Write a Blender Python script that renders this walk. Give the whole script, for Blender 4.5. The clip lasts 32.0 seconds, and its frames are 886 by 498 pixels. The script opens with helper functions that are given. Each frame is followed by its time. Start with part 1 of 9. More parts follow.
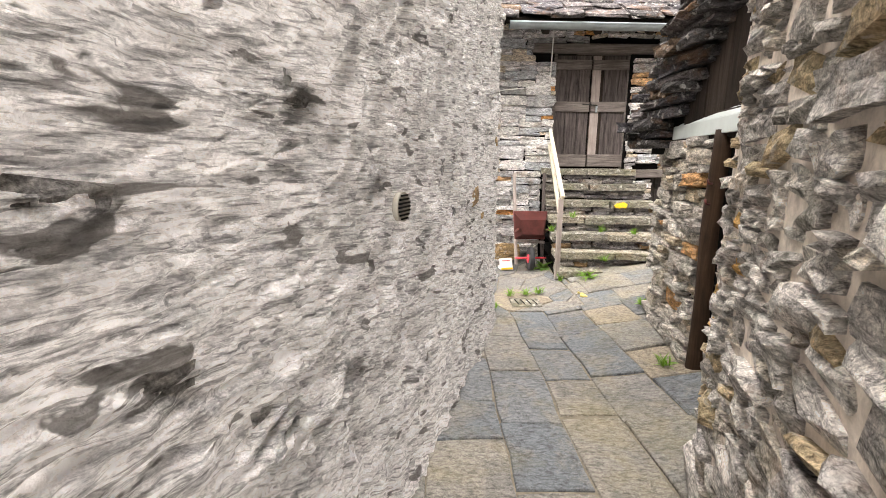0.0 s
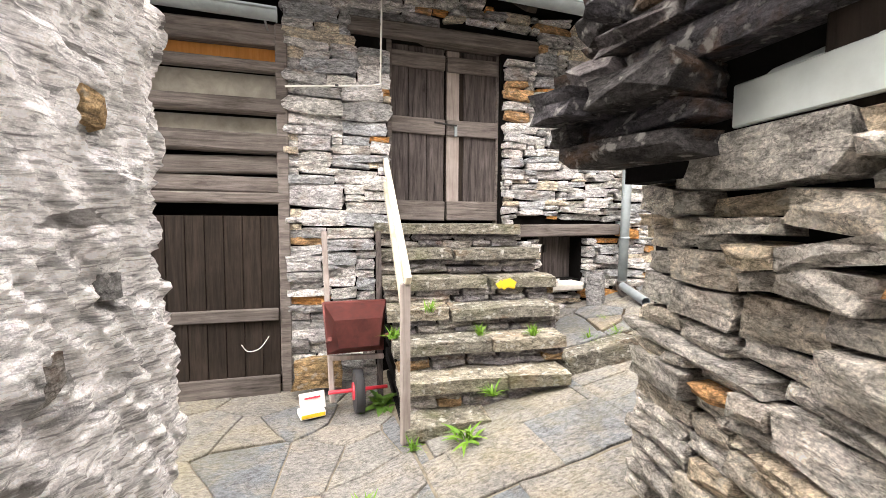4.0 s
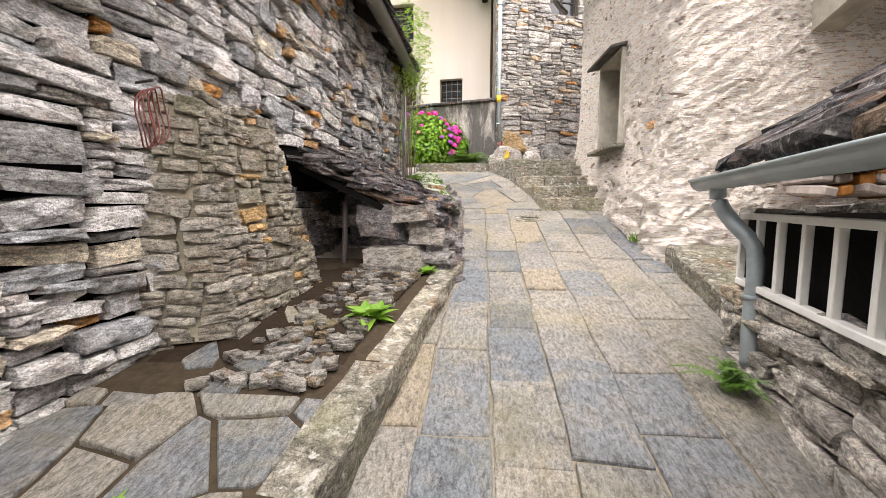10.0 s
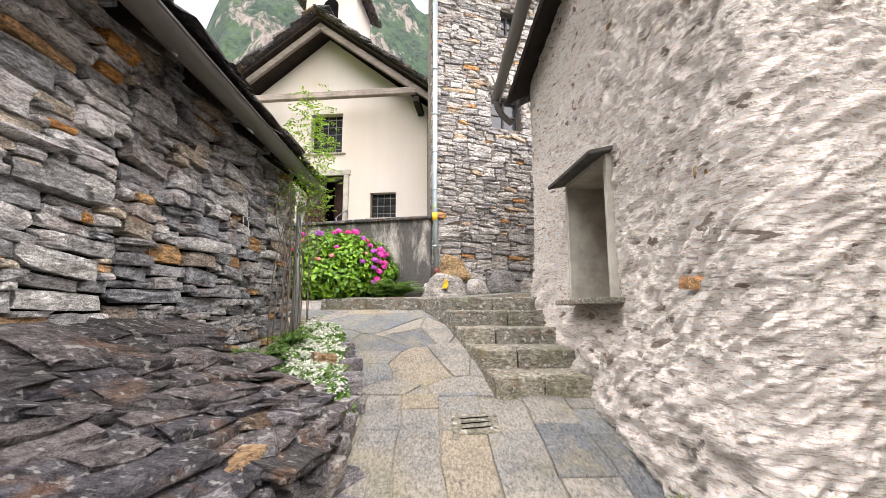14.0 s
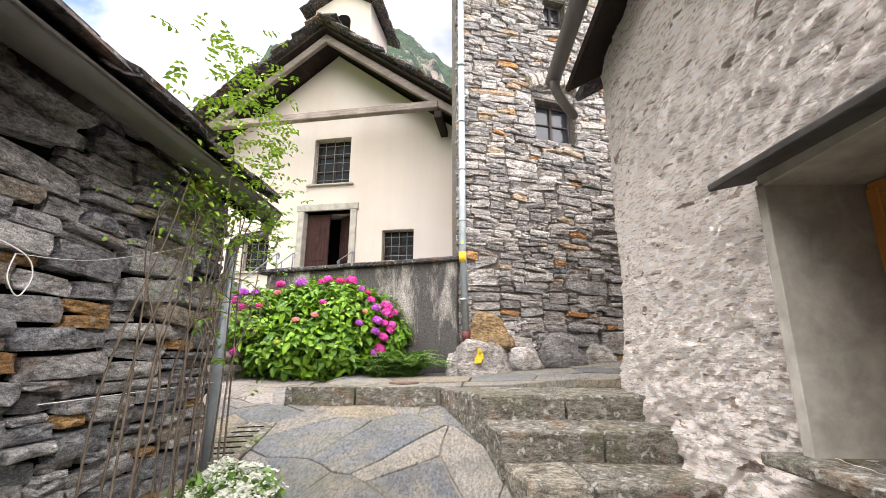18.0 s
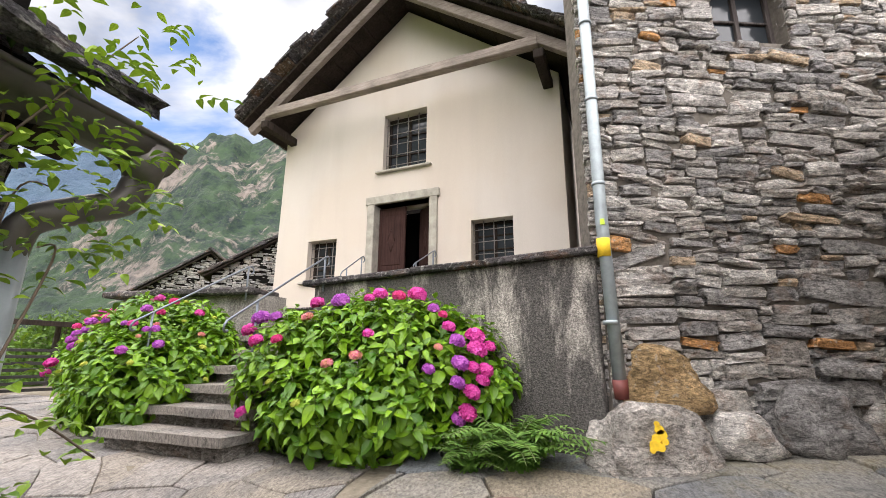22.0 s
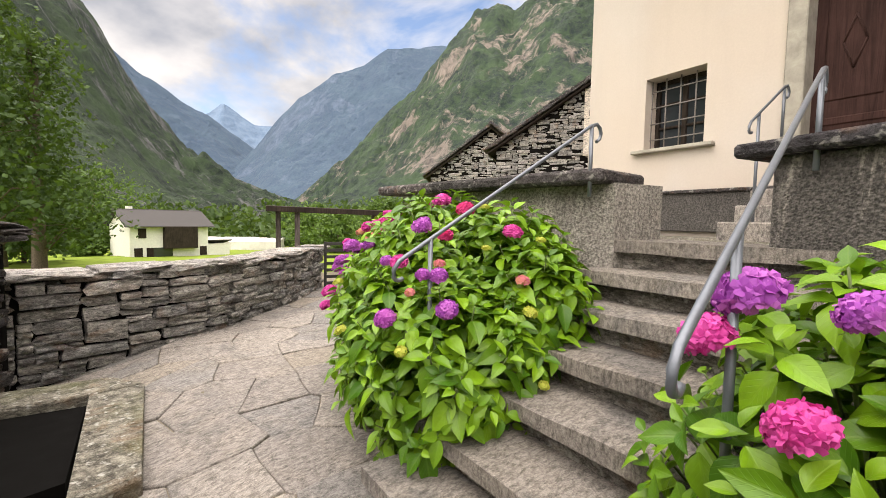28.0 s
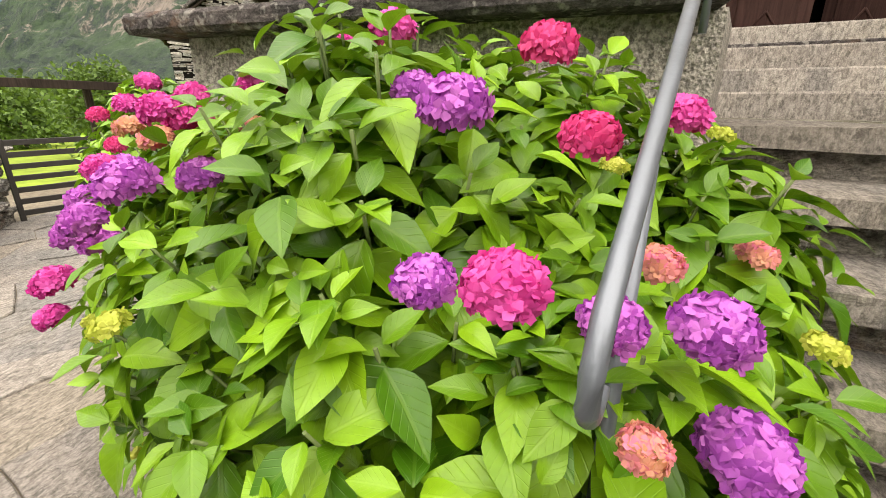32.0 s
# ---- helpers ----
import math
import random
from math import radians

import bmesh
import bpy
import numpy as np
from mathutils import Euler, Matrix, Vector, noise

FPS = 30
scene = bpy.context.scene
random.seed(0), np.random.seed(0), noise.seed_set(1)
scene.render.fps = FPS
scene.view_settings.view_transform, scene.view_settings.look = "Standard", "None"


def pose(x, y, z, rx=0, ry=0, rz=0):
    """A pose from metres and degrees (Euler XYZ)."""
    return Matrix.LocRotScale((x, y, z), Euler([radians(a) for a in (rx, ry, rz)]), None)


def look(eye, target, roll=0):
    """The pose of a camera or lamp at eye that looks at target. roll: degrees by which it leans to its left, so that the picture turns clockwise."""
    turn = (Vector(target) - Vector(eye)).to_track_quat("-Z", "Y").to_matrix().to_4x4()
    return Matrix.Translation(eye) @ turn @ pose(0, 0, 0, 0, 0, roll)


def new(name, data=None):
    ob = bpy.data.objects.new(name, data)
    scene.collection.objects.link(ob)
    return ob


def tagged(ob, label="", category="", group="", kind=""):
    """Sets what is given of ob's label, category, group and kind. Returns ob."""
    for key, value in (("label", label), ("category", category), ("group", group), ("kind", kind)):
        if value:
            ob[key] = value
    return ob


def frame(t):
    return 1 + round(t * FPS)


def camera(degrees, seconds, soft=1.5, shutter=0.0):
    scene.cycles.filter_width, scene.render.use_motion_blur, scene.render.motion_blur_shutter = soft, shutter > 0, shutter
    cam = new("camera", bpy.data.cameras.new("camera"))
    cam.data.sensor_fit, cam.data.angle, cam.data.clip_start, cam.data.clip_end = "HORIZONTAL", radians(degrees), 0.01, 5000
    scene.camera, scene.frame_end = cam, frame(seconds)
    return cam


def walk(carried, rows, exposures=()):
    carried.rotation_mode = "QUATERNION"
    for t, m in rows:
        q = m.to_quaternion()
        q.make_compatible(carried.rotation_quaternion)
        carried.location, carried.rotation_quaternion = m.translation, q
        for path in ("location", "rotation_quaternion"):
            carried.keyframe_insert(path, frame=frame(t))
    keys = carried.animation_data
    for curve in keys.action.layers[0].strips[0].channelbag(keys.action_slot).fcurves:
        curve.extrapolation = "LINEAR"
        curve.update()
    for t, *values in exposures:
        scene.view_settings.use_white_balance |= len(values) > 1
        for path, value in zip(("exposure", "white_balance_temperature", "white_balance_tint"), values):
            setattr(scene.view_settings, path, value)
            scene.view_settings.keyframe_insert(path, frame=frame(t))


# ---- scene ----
cam = camera(91.5, 32.0, soft=0.75)
METRES, EYE, TILT, LEAN, TURN = 20.0, 1.66, 0.0, 0.0, 0.0
ROWS = [
    (0.0, 0.0, 0.0, 0.0, 0.07, -11.31, -0.34),
    (0.5, 0.0073, 0.0185, -0.0007, -4.33, -10.76, -0.33),
    (1.0, 0.0128, 0.0382, -0.0001, -7.5, -10.22, -0.29),
    (1.5, 0.0215, 0.059, -0.001, -9.91, -9.8, -0.3),
    (2.0, 0.0269, 0.0792, -0.0013, -12.24, -8.85, -0.35),
    (2.5, 0.0296, 0.0975, 0.0004, -14.5, -7.06, -0.39),
    (3.0, 0.0363, 0.1153, 0.0007, -16.14, -5.3, -0.38),
    (3.5, 0.0417, 0.1336, -0.0003, -17.41, -4.22, -0.34),
    (5.5, 0.0646, 0.2047, -0.0053, -24.88, -4.36, -0.32),
    (6.0, 0.0749, 0.2215, -0.0062, -30.39, -4.48, -0.29),
    (6.5, 0.084, 0.2379, -0.0077, -37.95, -4.65, -0.23),
    (7.0, 0.0927, 0.2509, -0.0067, -46.69, -5.05, -0.14),
    (7.5, 0.1047, 0.2572, -0.0069, -55.03, -5.67, -0.07),
    (8.0, 0.1167, 0.2583, -0.0041, -62.42, -6.14, -0.05),
    (8.5, 0.1315, 0.2616, -0.002, -69.76, -6.44, -0.09),
    (9.0, 0.1451, 0.2614, 0.0008, -76.6, -6.48, -0.08),
    (9.5, 0.1608, 0.259, 0.006, -81.8, -6.39, -0.1),
    (10.0, 0.1769, 0.2631, 0.0074, -85.01, -6.07, -0.16),
    (10.5, 0.1901, 0.2647, 0.0126, -86.93, -5.19, -0.13),
    (11.0, 0.2053, 0.2618, 0.0173, -88.37, -3.44, -0.11),
    (11.5, 0.22, 0.2619, 0.0196, -89.57, -1.25, -0.04),
    (12.0, 0.2346, 0.26, 0.0242, -90.75, 1.01, -0.01),
    (12.5, 0.2497, 0.2533, 0.0292, -91.62, 2.91, 0.04),
    (13.0, 0.2658, 0.2526, 0.0299, -92.02, 4.33, 0.01),
    (13.5, 0.2809, 0.252, 0.0352, -92.05, 5.88, 0.0),
    (14.0, 0.2963, 0.2491, 0.0402, -91.94, 8.1, -0.0),
    (14.5, 0.3121, 0.2515, 0.0423, -91.74, 10.56, -0.03),
    (15.0, 0.3251, 0.2515, 0.0479, -91.57, 13.22, -0.03),
    (15.5, 0.3401, 0.2476, 0.0521, -91.45, 15.44, -0.04),
    (17.5, 0.4028, 0.2463, 0.0599, -89.42, 15.01, -0.11),
    (18.0, 0.4175, 0.2479, 0.0647, -88.32, 13.91, -0.21),
    (18.5, 0.4344, 0.245, 0.0659, -87.2, 12.97, -0.24),
    (19.0, 0.4509, 0.247, 0.0667, -86.03, 12.06, -0.29),
    (19.5, 0.4659, 0.2513, 0.0721, -84.67, 11.48, -0.33),
    (20.0, 0.4812, 0.2514, 0.074, -83.16, 11.2, -0.38),
    (20.5, 0.497, 0.2549, 0.0759, -81.66, 11.17, -0.4),
    (21.0, 0.5102, 0.2603, 0.0822, -79.97, 11.43, -0.37),
    (21.5, 0.524, 0.2597, 0.0849, -77.7, 12.27, -0.35),
    (22.0, 0.5365, 0.2618, 0.0897, -75.01, 13.93, -0.39),
    (22.5, 0.5472, 0.2693, 0.0941, -72.01, 15.8, -0.36),
    (23.0, 0.5578, 0.274, 0.0961, -68.62, 16.99, -0.45),
    (23.5, 0.5702, 0.2785, 0.1002, -65.22, 16.69, -0.54),
    (24.0, 0.5803, 0.2873, 0.1, -62.63, 14.64, -0.54),
    (24.5, 0.5884, 0.2948, 0.1016, -61.13, 11.3, -0.62),
    (25.0, 0.5994, 0.2996, 0.1024, -59.43, 7.47, -0.7),
    (25.5, 0.6068, 0.308, 0.1033, -56.21, 4.1, -0.79),
    (26.0, 0.6119, 0.3219, 0.1066, -51.6, 1.9, -0.87),
    (26.5, 0.6202, 0.335, 0.1073, -47.12, 0.42, -0.91),
    (28.5, 0.6494, 0.3959, 0.1155, -39.63, -4.75, -0.96),
    (29.0, 0.6521, 0.414, 0.1146, -39.22, -5.6, -0.96),
    (29.5, 0.6572, 0.4284, 0.1158, -39.86, -6.44, -0.89),
    (30.0, 0.6669, 0.4393, 0.1169, -42.45, -7.82, -0.74),
    (30.5, 0.6714, 0.4475, 0.1155, -48.05, -10.04, -0.53),
    (31.0, 0.6745, 0.4564, 0.1148, -56.2, -12.8, -0.25),
    (31.5, 0.6783, 0.4591, 0.1139, -64.41, -15.75, -0.17),
    (32.0, 0.6845, 0.4609, 0.1131, -70.12, -18.95, -0.26),
]
EXPOSURES = [(0.0, 2.2, 6450, 14), (3.0, 2.42, 6450, 14), (6.0, 2.28, 6400, 17), (9.0, 1.78, 6400, 16), (13.0, 1.55, 6150, 16), (18.0, 1.5, 6150, 16), (21.0, 1.28, 6150, 17), (23.0, 0.98, 6250, 14), (26.0, 0.92, 6650, 15), (29.0, 1.02, 6800, 15), (32.0, 1.12, 7000, 12)]
walk(cam, [(t, pose(0, 0, EYE, TILT, LEAN, TURN) @ pose(METRES * x, METRES * y, METRES * z, 90 + pitch, roll, yaw)) for t, x, y, z, yaw, pitch, roll in ROWS],
     exposures=EXPOSURES)

# ---- world, sun ----
SUN_EL, SUN_AZ = 66.0, 270.0   # degrees; azimuth clockwise from +y
world = bpy.data.worlds.new("sky")
scene.world = world
world.use_nodes = True
wn, wl = world.node_tree.nodes, world.node_tree.links
wn.clear()
w_out = wn.new("ShaderNodeOutputWorld")
w_bg = wn.new("ShaderNodeBackground")
w_bg.inputs["Strength"].default_value = 0.12
w_sky = wn.new("ShaderNodeTexSky")
w_sky.sky_type = "NISHITA"
w_sky.sun_disc = False
w_sky.sun_elevation = radians(SUN_EL)
w_sky.sun_rotation = radians(SUN_AZ)
w_co = wn.new("ShaderNodeTexCoord")
w_map = wn.new("ShaderNodeMapping")
w_map.inputs["Scale"].default_value = (1.0, 1.0, 1.7)
w_map.inputs["Location"].default_value = (0.35, 0.1, 0.2)
w_n1 = wn.new("ShaderNodeTexNoise")
w_n1.inputs["Scale"].default_value = 2.1
w_n1.inputs["Detail"].default_value = 9.0
w_n1.inputs["Roughness"].default_value = 0.55
w_n1.inputs["Distortion"].default_value = 0.25
w_r1 = wn.new("ShaderNodeValToRGB")
w_r1.color_ramp.elements[0].position, w_r1.color_ramp.elements[1].position = 0.33, 0.43
w_n2 = wn.new("ShaderNodeTexNoise")
w_n2.inputs["Scale"].default_value = 3.4
w_n2.inputs["Detail"].default_value = 7.0
w_r2 = wn.new("ShaderNodeValToRGB")
w_r2.color_ramp.elements[0].position, w_r2.color_ramp.elements[1].position = 0.30, 0.56
w_r2.color_ramp.elements[0].color = (1.5, 1.72, 2.1, 1)
w_r2.color_ramp.elements[1].color = (4.7, 4.65, 4.5, 1)
w_mix = wn.new("ShaderNodeMix")
w_mix.data_type = "RGBA"
wl.new(w_co.outputs["Generated"], w_map.inputs["Vector"])
wl.new(w_map.outputs["Vector"], w_n1.inputs["Vector"])
wl.new(w_map.outputs["Vector"], w_n2.inputs["Vector"])
wl.new(w_n1.outputs["Fac"], w_r1.inputs["Fac"])
wl.new(w_n2.outputs["Fac"], w_r2.inputs["Fac"])
wl.new(w_r1.outputs["Color"], w_mix.inputs["Factor"])
wl.new(w_sky.outputs["Color"], w_mix.inputs["A"])
wl.new(w_r2.outputs["Color"], w_mix.inputs["B"])
wl.new(w_mix.outputs["Result"], w_bg.inputs["Color"])
wl.new(w_bg.outputs["Background"], w_out.inputs["Surface"])

sun = new("sun", bpy.data.lights.new("sun", "SUN"))
sun.data.energy, sun.data.angle, sun.data.color = 5.2, radians(122), (1.0, 0.94, 0.86)
sun_from = Vector((math.sin(radians(SUN_AZ)) * math.cos(radians(SUN_EL)), math.cos(radians(SUN_AZ)) * math.cos(radians(SUN_EL)), math.sin(radians(SUN_EL))))
sun.matrix_world = look(sun_from * 60, (0, 0, 0))

# ---- materials ----
class Nodes:
    """A node material under construction."""
    def __init__(self, name):
        self.m = bpy.data.materials.new(name)
        self.m.use_nodes = True
        self.t = self.m.node_tree
        self.b = self.t.nodes["Principled BSDF"]

    def add(self, kind, **values):
        n = self.t.nodes.new("ShaderNode" + kind)
        for k, v in values.items():
            n.inputs[k].default_value = v
        return n

    def link(self, a, b):
        self.t.links.new(a, b)

    def coords(self, world_space=True, scale=(1, 1, 1), turn=(0, 0, 0)):
        src = self.add("NewGeometry").outputs["Position"] if world_space else self.add("TexCoord").outputs["Object"]
        mp = self.add("Mapping")
        mp.inputs["Scale"].default_value = scale
        mp.inputs["Rotation"].default_value = turn
        self.link(src, mp.inputs["Vector"])
        return mp.outputs["Vector"]

    def noise(self, vec, scale, detail=5.0, rough=0.6, warp=0.0):
        n = self.add("TexNoise", Scale=scale, Detail=detail, Roughness=rough, Distortion=warp)
        self.link(vec, n.inputs["Vector"])
        return n.outputs["Fac"]

    def ramp(self, fac, stops, hard=False):
        r = self.add("ValToRGB")
        e = r.color_ramp.elements
        if hard:
            r.color_ramp.interpolation = "CONSTANT"
        while len(e) < len(stops):
            e.new(0.5)
        for i, (p, c) in enumerate(stops):
            e[i].position = p
            e[i].color = (c, c, c, 1) if isinstance(c, (int, float)) else (*c, 1)
        self.link(fac, r.inputs["Fac"])
        return r.outputs["Color"]

    def mix(self, fac, a, b, how="MIX"):
        n = self.add("Mix")
        n.data_type, n.blend_type = "RGBA", how
        for v, s in ((fac, "Factor"), (a, "A"), (b, "B")):
            sock = [q for q in n.inputs if q.name == s and (s == "Factor" and q.type == "VALUE" or s != "Factor" and q.type == "RGBA")][0]
            if isinstance(v, (int, float)):
                sock.default_value = v
            elif isinstance(v, tuple):
                sock.default_value = (*v, 1)
            else:
                self.link(v, sock)
        return [q for q in n.outputs if q.type == "RGBA"][0]

    def math(self, op, a, b):
        n = self.add("Math")
        n.operation = op
        for v, s in ((a, n.inputs[0]), (b, n.inputs[1])):
            if isinstance(v, (int, float)):
                s.default_value = v
            else:
                self.link(v, s)
        return n.outputs[0]

    def bump(self, height, strength=0.5, distance=0.01, under=None):
        n = self.add("Bump", Strength=strength, Distance=distance)
        self.link(height, n.inputs["Height"])
        if under is not None:
            self.link(under, n.inputs["Normal"])
        return n.outputs["Normal"]

    def done(self, colour, rough=0.85, normal=None, metal=0.0):
        for v, s in ((colour, "Base Color"), (rough, "Roughness"), (normal, "Normal")):
            if v is None:
                continue
            if isinstance(v, tuple):
                self.b.inputs[s].default_value = (*v, 1)
            elif isinstance(v, (int, float)):
                self.b.inputs[s].default_value = v
            else:
                self.link(v, self.b.inputs[s])
        self.b.inputs["Metallic"].default_value = metal
        return self.m


GREYS = [(0.0, (0.34, 0.335, 0.328)), (0.12, (0.52, 0.505, 0.50)), (0.28, (0.66, 0.635, 0.615)), (0.42, (0.41, 0.42, 0.43)), (0.54, (0.74, 0.715, 0.695)), (0.70, (0.56, 0.545, 0.515)),
         (0.86, (0.60, 0.53, 0.42)), (0.94, (0.52, 0.33, 0.17)), (0.972, (0.54, 0.27, 0.09))]
DARKS = [(0.0, (0.057, 0.053, 0.052)), (0.25, (0.085, 0.077, 0.077)), (0.5, (0.068, 0.064, 0.069)), (0.75, (0.108, 0.096, 0.094)), (0.94, (0.113, 0.080, 0.055))]
WARMS = [(0.0, (0.355, 0.330, 0.292)), (0.2, (0.500, 0.462, 0.408)), (0.4, (0.415, 0.390, 0.350)), (0.58, (0.580, 0.542, 0.488)), (0.75, (0.470, 0.422, 0.350)), (0.92, (0.460, 0.385, 0.285)), (0.985, (0.500, 0.288, 0.132))]
HOUSES = [(0.0, (0.38, 0.355, 0.325)), (0.2, (0.52, 0.49, 0.45)), (0.4, (0.44, 0.415, 0.385)), (0.58, (0.60, 0.565, 0.52)), (0.75, (0.42, 0.38, 0.32)), (0.90, (0.40, 0.32, 0.20)), (0.965, (0.50, 0.31, 0.11))]
PAVES = [(0.0, (0.192, 0.186, 0.168)), (0.16, (0.218, 0.203, 0.175)), (0.30, (0.128, 0.140, 0.148)), (0.44, (0.207, 0.194, 0.168)), (0.58, (0.150, 0.158, 0.162)), (0.72, (0.190, 0.182, 0.166)), (0.86, (0.108, 0.115, 0.121)), (0.94, (0.226, 0.194, 0.145))]
COOLS = [(0.0, (0.204, 0.198, 0.190)), (0.2, (0.300, 0.288, 0.274)), (0.4, (0.240, 0.236, 0.232)), (0.6, (0.360, 0.343, 0.322)), (0.8, (0.270, 0.259, 0.240))]
TOWERS = [(0.0, (0.235, 0.226, 0.218)), (0.16, (0.385, 0.364, 0.340)), (0.34, (0.300, 0.288, 0.276)), (0.50, (0.500, 0.475, 0.440)), (0.66, (0.350, 0.324, 0.294)), (0.80, (0.425, 0.400, 0.364)), (0.94, (0.420, 0.325, 0.225)), (0.98, (0.460, 0.245, 0.100))]


def stone(name, stops, joined=False, moss=0.0, grain=1.0, lichen=0.25, rust=0.55):
    """Foliated stone; each piece takes its own shade."""
    k = Nodes(name)
    rnd = k.add("NewGeometry").outputs["Random Per Island"] if joined else k.add("ObjectInfo").outputs["Random"]
    base = k.ramp(rnd, stops, hard=True)
    co = k.coords(scale=(1, 1, 2.9), turn=(0.16, 0.13, 0))
    fine = k.noise(co, 15 * grain, 9, 0.74, 0.7)
    mid = k.noise(k.coords(scale=(1, 1, 1.6)), 5.5, 5, 0.6, 0.4)
    grit = k.noise(k.coords(), 110, 3, 0.7)
    col = k.mix(0.9, base, k.ramp(fine, [(0.37, 0.38), (0.48, 1.02), (0.60, 1.75)]), "MULTIPLY")
    col = k.mix(0.9, col, k.ramp(mid, [(0.3, 0.62), (0.52, 1.05), (0.72, 1.40)]), "MULTIPLY")
    col = k.mix(0.6, col, k.ramp(grit, [(0.40, 0.60), (0.5, 1.0), (0.60, 1.4)]), "MULTIPLY")
    stain = k.noise(k.coords(scale=(1, 1, 1.4)), 3.7, 5, 0.6, 0.6)
    col = k.mix(k.ramp(stain, [(0.55, 0.0), (0.68, rust)]), col, k.mix(0.6, col, (0.30, 0.15, 0.06)))
    seam = k.math("ABSOLUTE", k.math("SUBTRACT", k.noise(k.coords(scale=(1, 1, 2.6), turn=(0.12, 0.1, 0)), 8, 6, 0.62, 0.5), 0.5), 0.0)
    col = k.mix(0.75, col, k.ramp(seam, [(0.0, 0.22), (0.014, 0.9), (0.05, 1.06)]), "MULTIPLY")
    spots = k.noise(k.coords(), 19, 4, 0.55)
    col = k.mix(k.ramp(spots, [(0.58, 0.0), (0.66, lichen * 1.5)]), col, (0.58, 0.57, 0.52))
    if moss:
        g = k.noise(k.coords(), 2.3, 5, 0.65)
        col = k.mix(k.ramp(g, [(0.5, 0.0), (0.72, moss)]), col, (0.14, 0.15, 0.05))
    nb = k.bump(k.noise(k.coords(scale=(1, 1, 2.4)), 9, 7, 0.7, 0.8), 1.0, 0.06)
    nb = k.bump(fine, 0.9, 0.018, nb)
    nb = k.bump(grit, 0.8, 0.006, nb)
    k.b.inputs["Specular IOR Level"].default_value = 0.12
    return k.done(col, k.ramp(mid, [(0.3, 0.78), (0.7, 0.95)]), nb)


def paving(name, stops, joined=False, moss=0.55, worn=(0.255, 0.222, 0.17)):
    """Trodden schist slabs, mottled grey and tan, with mossy yellow film."""
    k = Nodes(name)
    rnd = k.add("NewGeometry").outputs["Random Per Island"] if joined else k.add("ObjectInfo").outputs["Random"]
    base = k.ramp(rnd, stops, hard=True)
    co = k.coords()
    blot = k.noise(co, 3.2, 8, 0.7, 0.6)
    fine = k.noise(k.coords(scale=(1, 2.2, 1)), 24, 9, 0.75, 0.4)
    grit = k.noise(co, 130, 3, 0.7)
    col = k.mix(k.ramp(blot, [(0.48, 0.0), (0.60, 0.40)]), base, worn)
    col = k.mix(k.ramp(k.noise(k.coords(turn=(0, 0, 0.6)), 2.1, 6, 0.65, 0.5), [(0.52, 0.0), (0.60, 0.45)]), col, (0.105, 0.105, 0.105))
    col = k.mix(0.85, col, k.ramp(fine, [(0.38, 0.45), (0.49, 1.0), (0.58, 1.42)]), "MULTIPLY")
    crack = k.math("ABSOLUTE", k.math("SUBTRACT", k.noise(k.coords(turn=(0, 0, 0.9)), 4.5, 7, 0.62, 0.9), 0.5), 0.0)
    col = k.mix(0.6, col, k.ramp(crack, [(0.0, 0.30), (0.010, 0.92), (0.04, 1.04)]), "MULTIPLY")
    col = k.mix(0.6, col, k.ramp(grit, [(0.36, 0.60), (0.5, 1.0), (0.64, 1.4)]), "MULTIPLY")
    film = k.noise(co, 1.3, 6, 0.7, 0.4)
    col = k.mix(k.ramp(film, [(0.50, 0.0), (0.68, moss)]), col, k.mix(0.45, col, (0.24, 0.20, 0.05)))
    nb = k.bump(blot, 0.8, 0.02)
    nb = k.bump(fine, 1.0, 0.012, nb)
    nb = k.bump(grit, 0.6, 0.004, nb)
    k.b.inputs["Specular IOR Level"].default_value = 0.3
    return k.done(col, k.ramp(blot, [(0.3, 0.62), (0.7, 0.92)]), nb)


